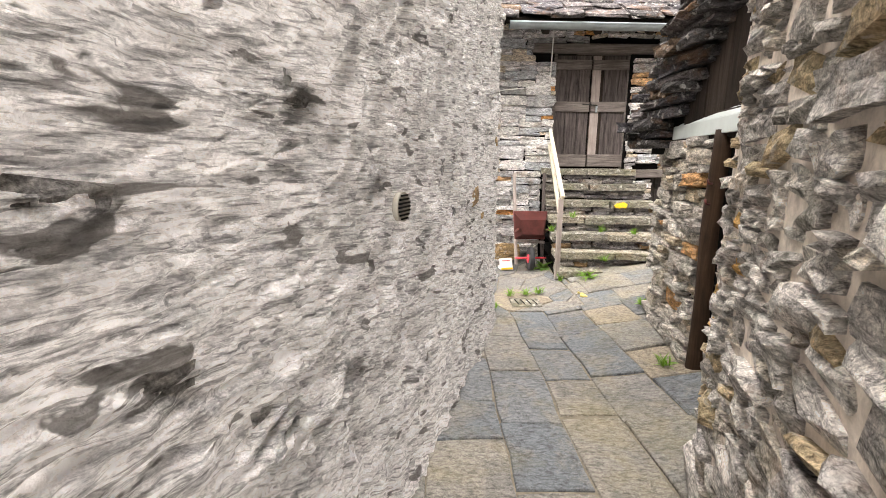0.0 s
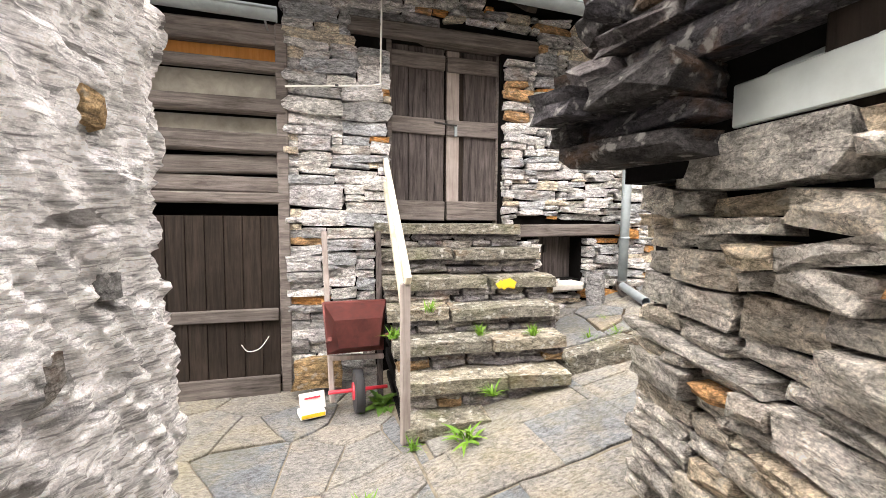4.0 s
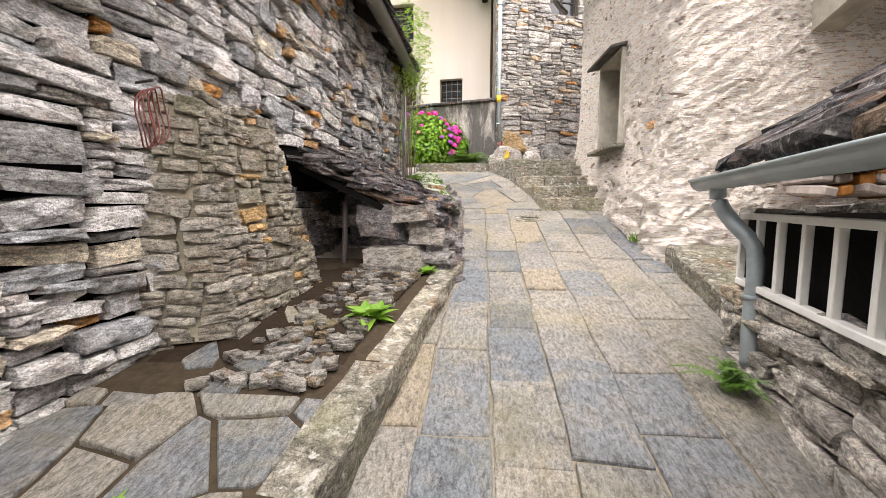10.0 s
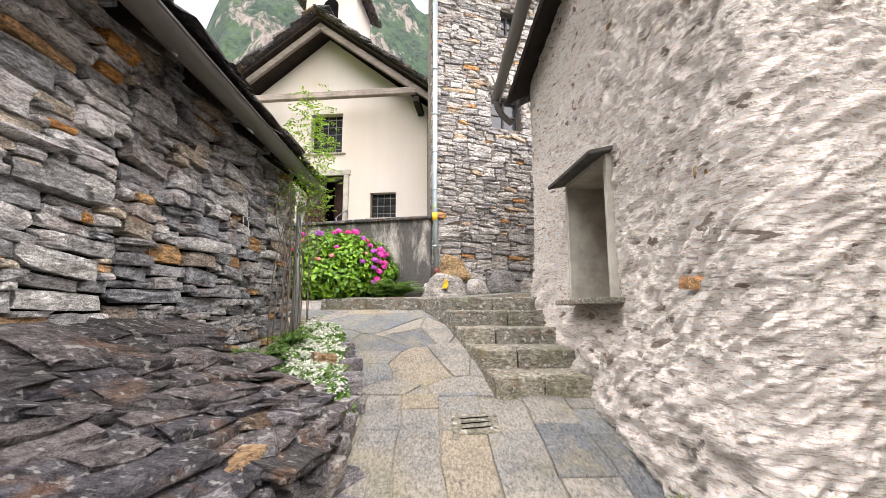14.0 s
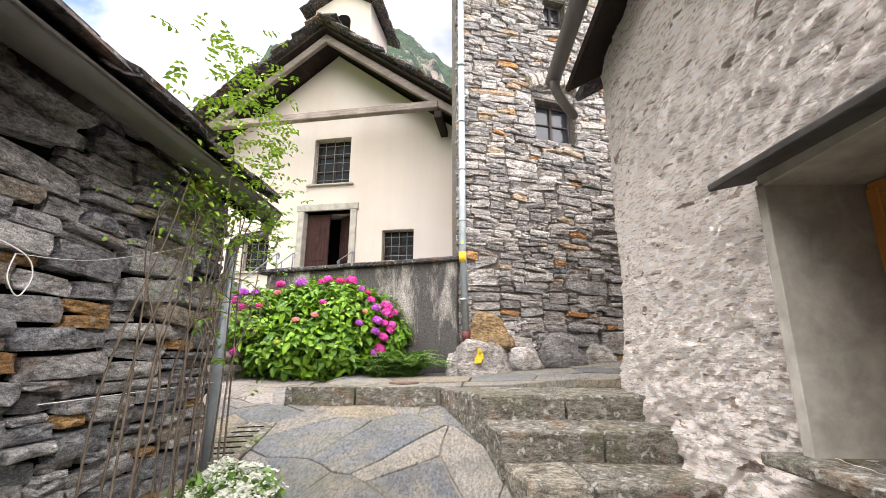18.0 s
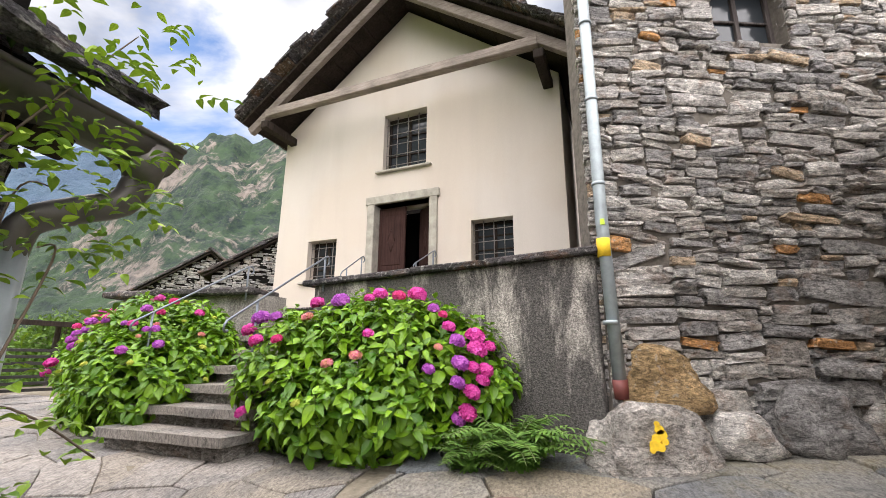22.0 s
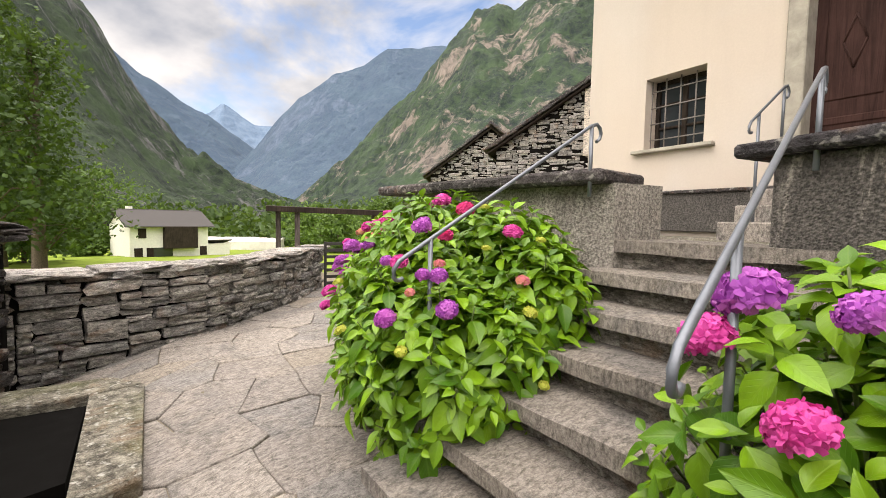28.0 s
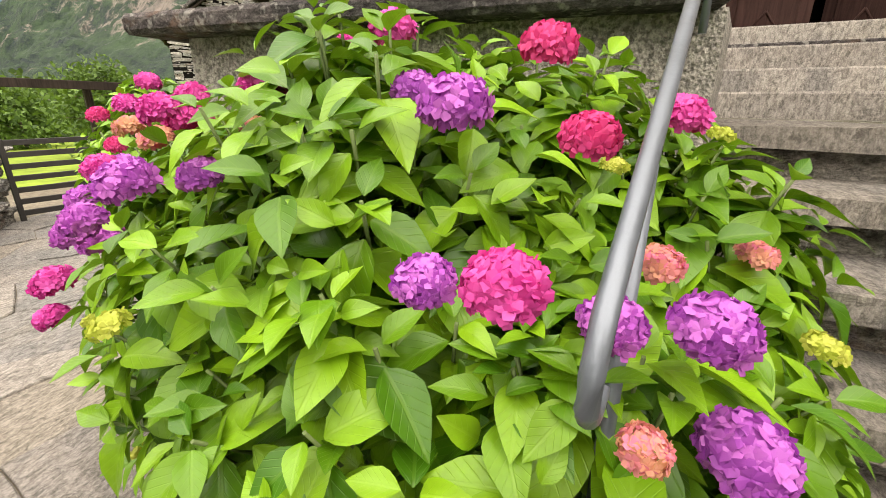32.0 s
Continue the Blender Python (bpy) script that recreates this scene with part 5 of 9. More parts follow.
for zz, ln in ((0.0, 0), (-0.23, 0.1)):
    a, b = Vector((0.02, -0.05 + ln, 1.13 + zz)), Vector((0.14, 1.36, 2.10 + zz))
    d = b - a
    part("rail", block(d.length, 0.045, 0.07, tuple((a + b) / 2), (0, -math.degrees(math.asin(d.z / d.length)), math.degrees(math.atan2(d.y, d.x))), 0.008, 0.003), M_RAILWOOD, rail)

# ---- raised pavement along the barn, with its kerb ----
KERB = [(3.0, 6.02), (4.26, 5.85), (5.43, 5.70), (6.46, 5.57), (7.5, 5.42)]


def kerb_y(x):
    return float(np.interp(x, [k[0] for k in KERB], [k[1] for k in KERB]))


def terrace_z(x):
    return ground(x, 6) + float(np.interp(x, [3, 4.4, 6, 7.6, 9], [0.16, 0.22, 0.16, 0.06, 0.02]))


xs = np.linspace(2.95, 7.6, 48)
rows = [np.array([(x, kerb_y(x) + 0.1 + (7.2 - kerb_y(x) - 0.1) * f, terrace_z(x) - 0.014) for x in xs]) for f in np.linspace(0, 1, 16)]
pv = np.stack(rows)
pv[..., 2] += 0.006 * fbm(pv * (1, 1, 0), 4, 3, 2)
terrace = tagged(sheet("pavement", pv, M_DARK_SOIL), "raised stone pavement with moss and soil along the barn", "pavement", kind="structure")
x = 3.0
while x < 7.4:
    w = RNG.uniform(0.55, 1.25)
    xe = min(x + w, 7.5)
    ya, yb = kerb_y(x), kerb_y(xe)
    za, zb = terrace_z(x), terrace_z(xe)
    d = 0.17 + RNG.uniform(-0.03, 0.05)
    bm = prism([(x + 0.006, ya), (xe - 0.006, yb), (xe - 0.006, yb + d), (x + 0.006, ya + d)], min(za, zb) - 0.4, 0, inset=0.022, tops=[za, zb, zb - 0.005, za - 0.005])
    bmesh.ops.subdivide_edges(bm, edges=[e for e in bm.edges if e.calc_length() > 0.4], cuts=5)
    for v in bm.verts:
        v.co += noise.noise_vector(v.co * 5.0) * 0.022 + noise.noise_vector(v.co * 17.0) * 0.010
    part("kerbstone", bm, M_STEP, terrace)
    x = xe


def clip(poly, p, n):
    """The part of a convex polygon on the side of p away from n."""
    out = []
    for i in range(len(poly)):
        a, b = poly[i], poly[(i + 1) % len(poly)]
        da, db = (a[0] - p[0]) * n[0] + (a[1] - p[1]) * n[1], (b[0] - p[0]) * n[0] + (b[1] - p[1]) * n[1]
        if da <= 0:
            out.append(a)
        if da * db < 0:
            t = da / (da - db)
            out.append((a[0] + t * (b[0] - a[0]), a[1] + t * (b[1] - a[1])))
    return out


def cells(region, size, rng, stretch=(1, 1), gap=0.006):
    """Irregular flagstones that fill a convex region."""
    x0, x1 = min(p[0] for p in region), max(p[0] for p in region)
    y0, y1 = min(p[1] for p in region), max(p[1] for p in region)
    sx, sy = size * stretch[0], size * stretch[1]
    seeds = [(x0 + (i + 0.5 * (j % 2) + rng.uniform(-0.1, 1.1)) * sx, y0 + (j + rng.uniform(-0.1, 1.1)) * sy) for i in range(-1, int((x1 - x0) / sx) + 2) for j in range(-1, int((y1 - y0) / sy) + 2)]
    out = []
    for s in seeds:
        poly = list(region)
        for q in seeds:
            if q is s or abs(q[0] - s[0]) > 3 * sx or abs(q[1] - s[1]) > 3 * sy:
                continue
            dx, dy = q[0] - s[0], q[1] - s[1]
            L = math.hypot(dx, dy)
            poly = clip(poly, (s[0] + dx / 2 - dx / L * gap, s[1] + dy / 2 - dy / L * gap), (dx, dy))
            if len(poly) < 3:
                break
        if len(poly) >= 3:
            area = abs(sum(poly[i][0] * poly[(i + 1) % len(poly)][1] - poly[(i + 1) % len(poly)][0] * poly[i][1] for i in range(len(poly)))) / 2
            if area > 0.01:
                out.append(poly)
    return out


def rows_of_slabs(region, lanes, length, rng, along="x", gap=0.005):
    """Rectangular slabs laid in lanes: lanes are borders across, slabs run along."""
    x0, x1 = min(p[0] for p in region), max(p[0] for p in region)
    y0, y1 = min(p[1] for p in region), max(p[1] for p in region)
    out = []
    for a, b in zip(lanes, lanes[1:]):
        p, q = (x0, x1) if along == "x" else (y0, y1)
        u = p - rng.random() * 0.5
        while u < q:
            w = rng.uniform(*length)
            sk = rng.uniform(-0.03, 0.03)
            j = lambda: rng.uniform(-0.008, 0.008)
            r = [(u + gap + j(), a + gap + j()), (u + w - gap + sk, a + gap + j()), (u + w - gap + sk + j(), b - gap + j()), (u + gap, b - gap + j())]
            if along == "y":
                r = [(y, x) for x, y in r][::-1]
            for i in range(len(region)):
                e, f = region[i], region[(i + 1) % len(region)]
                r = clip(r, e, (f[1] - e[1], -(f[0] - e[0]))) if len(r) >= 3 else r
            if len(r) >= 3:
                out.append(r)
            u += w
    return out


def lay(owner, polys, height, mat, mat_joined, near, limit, thick=0.06, name="slab", uneven=0.008, rng=RNG):
    """Flagstones with chamfered edges, each a little out of level."""
    def shift(p):
        q = Vector((p[0] * 0.9, p[1] * 0.9, 3.7))
        d = noise.noise_vector(q * 1.6) * 0.035 + noise.noise_vector(q * 7.0) * 0.014
        return (p[0] + d.x, p[1] + d.y)

    def fine_edges(poly):
        out = []
        for i, p in enumerate(poly):
            q = poly[(i + 1) % len(poly)]
            k = max(1, min(4, int(math.hypot(q[0] - p[0], q[1] - p[1]) / 0.13)))
            out += [(p[0] + (q[0] - p[0]) * j / k, p[1] + (q[1] - p[1]) * j / k) for j in range(k)]
        return out

    polys = [[shift(p) for p in fine_edges(poly)] for poly in polys]
    polys = sorted(polys, key=lambda p: math.hypot(sum(q[0] for q in p) / len(p) - near[0], sum(q[1] for q in p) / len(p) - near[1]))
    rest = bmesh.new()
    for i, p in enumerate(polys):
        dz = rng.uniform(-uneven, uneven)
        tops = [height(x, y) + dz + rng.uniform(-0.004, 0.004) for x, y in p]
        if i < limit:
            part(name, prism(p, min(tops) - thick, 0, inset=0.007, tops=tops), mat, owner)
        else:
            low = [rest.verts.new((x, y, min(tops) - thick)) for x, y in p]
            top = [rest.verts.new((x, y, t)) for (x, y), t in zip(p, tops)]
            rest.faces.new(top)
            for k in range(len(p)):
                rest.faces.new((low[k], low[(k + 1) % len(p)], top[(k + 1) % len(p)], top[k]))
    if rest.verts:
        tagged(part(name + "s_far", rest, mat_joined, owner), kind="stuff")
    else:
        rest.free()


def ccw(poly):
    s = sum(poly[i][0] * poly[(i + 1) % len(poly)][1] - poly[(i + 1) % len(poly)][0] * poly[i][1] for i in range(len(poly)))
    return poly if s > 0 else poly[::-1]


R2 = random.Random(21)
alley = rows_of_slabs(ccw([(-2.6, -5), (1.6, -5), (2.6, 4.7), (0.3, 4.7)]), [-2.6, -2.1, -1.6, -1.1, -0.6, -0.1, 0.36, 0.76, 1.14, 1.56, 2.0, 2.5], (0.45, 0.95), R2, "y")
lay(floor_ob, alley, ground, M_PAVE, M_PAVE_J, (0.9, 3.2), 110)
yard = cells(ccw([(-2.5, 4.7), (1.62, 4.7), (1.62, 7.3), (-2.5, 7.3)]), 0.5, R2, (1.2, 0.9))
lay(floor_ob, yard, ground, M_PAVE, M_PAVE_J, (1.0, 5.6), 40)
junction = rows_of_slabs(ccw([(1.64, 4.7), (3.0, 4.3), (3.0, 6.08), (1.64, 6.1)]), [4.2, 4.7, 5.1, 5.6, 6.1], (0.4, 0.8), R2, "x")
lay(floor_ob, junction, ground, M_PAVE, M_PAVE_J, (2.3, 5.3), 60)
LANES = [3.0, 3.40, 3.80, 4.18, 4.55, 4.88, 5.20, 5.52, 5.82, 6.12]
lane = rows_of_slabs(ccw([(3.0, 3.0), (7.5, 3.0), (7.5, 5.42), (3.0, 6.05)]), LANES, (0.35, 0.85), R2, "x")
lane += rows_of_slabs(ccw([(7.5, 3.0), (9.9, 3.0), (9.9, 5.8), (7.5, 5.42)]), LANES, (0.35, 0.85), R2, "x")
lay(floor_ob, lane, ground, M_PAVE, M_PAVE_J, (5.5, 5.0), 190)
R3 = random.Random(4)
band = [(x, kerb_y(x) + 0.20) for x in (3.1, 5.3, 7.4)]
pave = cells(ccw([band[0], band[1], (5.3, 7.06), (3.1, 7.12)]), 0.36, R3, (1.25, 0.9), 0.012) + cells(ccw([band[1], band[2], (7.4, 6.3), (5.3, 6.9)]), 0.24, R3, (1.1, 0.9), 0.03)[::3]
sx = np.linspace(5.3, 7.45, 30)
dark_soil = np.stack([np.array([(x, kerb_y(x) + 0.27 + (6.98 - kerb_y(x) - 0.27) * q, terrace_z(x) + 0.004) for x in sx]) for q in np.linspace(0, 1, 12)])
edge = np.minimum(np.clip((dark_soil[..., 0] - 5.3) / 0.5, 0, 1), np.clip((7.45 - dark_soil[..., 0]) / 0.4, 0, 1))
dark_soil[..., 2] += 0.016 * fbm(dark_soil * (1, 1, 0), 6, 3, 8) - 0.035 * (1 - edge)
sheet("soil", dark_soil, M_EARTH, True, terrace)
R9 = random.Random(90)
for _ in range(260):
    x = R9.uniform(5.35, 7.3)
    y = kerb_y(x) + 0.3 + R9.random() ** 1.4 * 0.55
    q = R9.uniform(0.03, 0.085)
    heap(terrace, [(x, y, terrace_z(x) + 0.012, q * 1.3, q, q * 0.55, R9.uniform(0, 180))], M_PEBBLE, "pebble")
lay(terrace, pave, lambda x, y: terrace_z(x) + (0.004 if x < 5.3 else 0.010), M_PAVE, M_PAVE_J, (4.6, 6.4), 130, name="flagstone", uneven=0.012)
upper = cells(ccw([(9.9, 4.3), (12.84, 4.3), (12.84, 8.4), (11.75, 8.4), (11.4, 6.75), (9.9, 6.1)]), 0.55, R2, (1.3, 0.85))
lay(floor_ob, upper, ground, M_PAVE, M_PAVE_J, (11.2, 5.4), 60)
court = cells(ccw([(12.86, 6.66), (15.4, 6.66), (16.9, 15.2), (12.3, 12.6), (11.9, 8.4)]), 0.50, R2, (1.0, 1.0), 0.003)
lay(floor_ob, court, ground, M_COURT, M_COURT_J, (14.0, 10.5), 110, name="flagstone")
platform = part("landing", prism([(12.92, 3.2), (15.6, 2.2), (15.3, 6.5), (12.90, 6.55)], 2.2, 2.60), M_SOIL)
tagged(platform, "stone-paved landing behind a low kerb below the tower", "pavement", kind="structure")


def plat_z(x, y):
    return 2.645 + 0.05 * (x - 12.9) + 0.05 * max(0, 5.2 - y)


top_flags = cells(ccw([(12.95, 3.3), (15.5, 2.2), (15.2, 6.4), (12.95, 6.4)]), 0.6, R2, (0.9, 1.1), 0.01)
lay(platform, top_flags, plat_z, M_PAVE, M_PAVE_J, (13.2, 5.0), 60, name="flagstone")
for a, b in ((5.16, 5.95), (5.97, 6.66)):
    part("kerbstone", prism([(12.82, a), (13.0, a), (13.0, b), (12.82, b)], 2.2, 0, inset=0.015, tops=[2.655, 2.655, 2.645, 2.645]), M_STEP, platform)
right_stair = thing("lane_stair", "broad worn stone steps beside the lane", "stairs", (11, 4, 0), kind="structure")
STAIR_X = (9.80, 10.36, 10.98, 11.50, 12.03, 13.0)
STAIR_L = (4.40, 4.45, 4.56, 4.66, 4.77, 5.16)
for i in range(5):
    x0, x1 = STAIR_X[i], STAIR_X[i + 1] + (0.10 if i < 4 else 0.0)
    yl, yl1 = STAIR_L[i], STAIR_L[i + 1]
    z = (1.885, 2.08, 2.27, 2.462, 2.648)[i]
    cut = 3.95 + 0.12 * (i % 3)
    for ya, yb, yc, yd in ((3.3, cut, cut + 0.04, 3.3), (cut + 0.02, yl, yl1, cut + 0.06)):
        bm = prism([(x0 - 11 + RNG.uniform(-0.02, 0.02), ya - 4), (x0 - 11 + RNG.uniform(-0.02, 0.02), yb - 4), (x1 - 11, yc - 4), (x1 - 11, yd - 4)], z - 0.6, z, inset=0.02)
        bmesh.ops.subdivide_edges(bm, edges=[e for e in bm.edges if e.calc_length() > 0.3], cuts=4, use_grid_fill=True)
        for v in bm.verts:
            v.co += noise.noise_vector(v.co * 3) * 0.014 + noise.noise_vector(v.co * 11) * 0.008
        part("step", bm, M_STEP, right_stair)

# ---- plastered house on the right of the lane ----
RB = [(7.75, -1.0), (7.80, 1.2), (7.76, 2.6), (7.78, 3.3), (7.98, 3.5), (9.0, 3.50), (11, 3.42), (12.4, 3.34), (13.2, 3.04), (13.9, 2.5), (14.9, 1.4)]
line = np.array([list(p)[:2] for p in bend([(x, y, 0) for x, y in RB], 8)])
seg = np.concatenate(([0], np.cumsum(np.linalg.norm(np.diff(line, axis=0), axis=1))))
us, zs = np.arange(0, seg[-1], 0.0145), np.concatenate((np.arange(0.9, 5.2, 0.0145), np.arange(5.2, 6.3, 0.03)))
px, py = np.interp(us, seg, line[:, 0]), np.interp(us, seg, line[:, 1])
tx, ty = np.gradient(px), np.gradient(py)
nl = np.hypot(tx, ty)
nx, ny = -ty / nl, tx / nl
g = np.stack([np.broadcast_to(v, (len(zs), len(us))) for v in (px, py)] + [np.broadcast_to(zs[:, None], (len(zs), len(us)))], -1).copy()
foot = np.clip((np.interp(px, GROUND_X, GROUND_Z) + 1.0)[None, :] - g[..., 2], 0, 1.3)
rel = 0.04 * fbm(g, 1.6, 3, 13) + 0.014 * fbm(g * (1, 1, 1.4), 9, 3, 15) + foot * 0.10 + (foot > 0) * foot * 0.10 * fbm(g * (1, 1, 2), 3.5, 3, 19)
uu, zz = np.meshgrid(us, zs)
rel += 0.014 * strokes(uu, zz, -0.45, 13, 2.6, 12.0) + 0.018 * strokes(uu, zz, -0.95, 16, 3.6, 17.0) + 0.022 * strokes(uu, zz, -0.70, 14, 5.0, 26.0) - 0.030
g[..., 0] += nx * rel
g[..., 1] += ny * rel
NICHE = (9.32, 10.26, 2.56, 3.72)
r, c = g.shape[:2]
idx = np.arange(r * c).reshape(r, c)
quads = np.stack((idx[:-1, :-1], idx[:-1, 1:], idx[1:, 1:], idx[1:, :-1]), -1)
cx, cz = g[:-1, :-1, 0] + 0.007, g[:-1, :-1, 2] + 0.007
keep = ~((cx > NICHE[0]) & (cx < NICHE[1]) & (cz > NICHE[2]) & (cz < NICHE[3]) & (g[:-1, :-1, 1] > 3.2))
data = bpy.data.meshes.new("wall_cream_house")
data.from_pydata(g.reshape(-1, 3).tolist(), [], quads[keep].tolist())
data.uv_layers.new(name="UVMap").data.foreach_set("uv", np.stack((uu, zz), -1).reshape(-1, 2)[quads[keep].ravel()].astype(np.float32).ravel())
data.polygons.foreach_set("use_smooth", [True] * len(data.polygons))
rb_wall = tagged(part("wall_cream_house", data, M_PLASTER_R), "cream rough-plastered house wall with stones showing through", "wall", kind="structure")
nw = thing("window_niche", "deep cement-lined window niche with an orange-brown wooden window", "window", (9.79, 3.5, 2.56), kind="structure")
sm = M_CONCRETE
part("reveal", block(0.06, 0.52, 1.2, (-0.49, -0.22, 0.58), (0, 0, 0), 0.004), sm, nw)
part("reveal", block(0.06, 0.52, 1.2, (0.49, -0.22, 0.58), (0, 0, 0), 0.004), sm, nw)
part("head", block(1.0, 0.52, 0.06, (0, -0.22, 1.19), (0, 0, 0), 0.004), sm, nw)
part("canopy", block(1.20, 0.22, 0.035, (0.02, 0.09, 1.21), (-12, -2, 0), 0.006, 0.004), M_SLAB, nw)
part("sill", block(1.18, 0.62, 0.05, (0, -0.14, -0.02), (0, 0, 0), 0.008), M_STEP, nw)
wf = part("window_frame", block(0.88, 0.05, 0.07, (0, -0.42, 0.06), (0, 0, 0), 0.006), M_ORANGE, nw)
part("top_rail", block(0.88, 0.05, 0.07, (0, -0.42, 1.12), (0, 0, 0), 0.006), M_ORANGE, wf)
for x in (-0.42, -0.03, 0.03, 0.42):
    part("stile", block(0.06, 0.06, 1.1, (x, -0.42, 0.58), (0, 0, 0), 0.006), M_ORANGE, wf)
for x in (-0.22, 0.22):
    part("pane", block(0.34, 0.008, 1.0, (x, -0.43, 0.58), (0, 0, 0), 0), M_GLASS, wf)
# black sheet in place of the unlit room
part("room", block(1.1, 0.02, 1.4, (0, -0.50, 0.6), (0, 0, 0), 0), M_SHADE_BLACK, nw)
rbr = thing("cream_house_roof", "dark eave boards and slabs above the cream house", "roof", kind="structure")
part("eave", block(5.6, 0.50, 0.06, (10.0, 3.50, 6.06), (-28, 0, -1), 0.005), M_WOOD_DARK, rbr)
part("slope", block(6.2, 4.2, 0.08, (10.2, 1.6, 7.15), (-28, 0, -1), 0.005), M_DARK_J, rbr)
part("gable", prism([(7.78, -1), (7.78, 3.4), (7.9, 3.4), (7.9, -1)], 5.5, 6.2), M_PATCH, rbr)
rg = thing("house_gutter", "dark metal gutter with an elbow on the cream house", "gutter", (7.4, 3.92, 5.88))
part("trough", trough((0, 0.06, 0), (5.1, -0.02, -0.03), 0.08), M_GUTTER, rg)
part("elbow", tube(bend([(5.0, -0.02, -0.05), (5.02, -0.03, -0.18), (5.1, -0.12, -0.28), (5.35, -0.3, -0.30)], 6), 0.05, 12), M_GUTTER, rg)
balcony = thing("balcony", "grey cement balcony slab on a bracket", "balcony", (7.6, 1.4, 3.65))
part("slab", block(1.6, 2.3, 0.16, (-0.6, -0.05, 0.25), (0, 0, 0), 0.02), M_CONCRETE, balcony)
part("bracket", prism([(-1.3, 0.75), (0.2, 0.75), (0.2, 1.0), (-1.3, 1.0)], -0.35, 0.17, tops=[0.17] * 4), M_CONCRETE, balcony)
bk = [o for o in balcony.children if o.name.startswith("bracket")][0]
for v in bk.data.vertices:
    if v.co.z < 0 and v.co.x < 0:
        v.co.z = 0.05
ledge = tagged(part("ledge", prism([(6.3, 3.62), (7.3, 3.56), (7.95, 3.5), (7.95, 1.0), (6.2, 1.0)], 0.8, 0, inset=0.02, tops=[1.14, 1.34, 1.48, 1.5, 1.2]), M_STEP), "low stone ledge in front of the cream house", "ledge", kind="structure")
lw = thing("woodpile_wall", "rough stone base under the stacked firewood", "wall", (7.3, 2.2, 1.3), kind="structure")
heap(lw, [(RNG.uniform(-0.25, 0.35), RNG.uniform(-0.9, 0.55), 0.06 + 0.16 * k, RNG.uniform(0.3, 0.5), RNG.uniform(0.3, 0.5), 0.18, RNG.uniform(0, 90)) for k in range(3) for _ in range(9)], M_WARM)
pile = thing("woodpile", "split orange-brown firewood stacked on a stone ledge", "firewood", (7.35, 2.35, 1.86))
for k in range(4):
    for j in range(8):
        o = part("log", block(0.42, RNG.uniform(0.09, 0.13), RNG.uniform(0.07, 0.10), (RNG.uniform(-0.05, 0.05), -0.75 + j * 0.14, 0.05 + k * 0.095), (RNG.uniform(-20, 20), RNG.uniform(-4, 4), RNG.uniform(-10, 10)), 0.015, 0.01), M_ORANGE if (k + j) % 3 == 0 else M_WOOD_PALE, pile)

# ---- tower house ----
TU = Vector((0.313, -0.95, 0)).normalized()
TA = math.degrees(math.atan2(TU.y, TU.x))
t0 = Vector((14.44, 4.88, 0))
t_end = t0 + TU * 4.2
tin = Vector((TU.y, -TU.x, 0)) * -1
TM = pose(t0.x, t0.y, 0, 0, 0, TA)
tw_holes = [(1.33, 2.08, 6.44, 7.18), (1.60, 2.05, 8.7, 9.3)]
tower = holed_wall("wall_tower", 4.2, 0.4, 2.4, 10.2, tw_holes, TM @ Matrix.Diagonal((1, -1, 1, 1)) @ pose(0, -0.012, 0), M_DARK_MORTAR)
tagged(tower, "tall rubble tower house wall in grey and rusty stone with flush pointing", "wall", kind="structure")


stone_wall(tower, tuple(t0.xy), tuple(t_end.xy), 2.7, 4.15, M_TOWER, M_TOWER_J, tuple(t0 + TU * 1.0 + Vector((0, 0, 3.6))), 1, h=(0.10, 0.24), w=(0.22, 0.62), depth=0.20, bulge=0.03, limit=70, fill=0.97, tilt=4, proud=0.035)
stone_wall(tower, tuple(t0.xy), tuple(t_end.xy), 4.15, 10.1, M_TOWER, M_TOWER_J, tuple(t0 + TU * 1.5 + Vector((0, 0, 5.0))), 1, holes=tw_holes, h=(0.05, 0.15), w=(0.13, 0.46), depth=0.16, bulge=0.025, limit=230, fill=0.97, tilt=5, proud=0.014)
side = tagged(part("wall_tower_side", prism([(14.50, 4.90), (18.9, 4.61), (18.8, 4.2), (14.9, 4.43)], 2.4, 10.1), M_DARK_MORTAR), "shaded rubble side wall of the tower house along the passage", "wall", kind="structure")
stone_wall(side, (14.46, 4.93), (18.6, 4.66), 3.2, 10.0, M_TOWER, M_TOWER_J, (14.6, 4.9, 5), -1, h=(0.07, 0.16), w=(0.14, 0.40), depth=0.12, bulge=0.012, limit=110)
# added wall, near-black so the narrow passage looks unlit
passage = tagged(part("wall_passage_end", prism([(20.5, 2.8), (20.8, 2.8), (20.9, 6.4), (20.6, 6.4)], 2.4, 8.6), M_GAP), "near-black wall added to make the passage beside the church dark", "wall", kind="structure")
bigs = thing("boulder_footing", "large rounded boulders at the foot of the tower house", "boulders", (14.4, 4.6, 2.7), kind="structure")


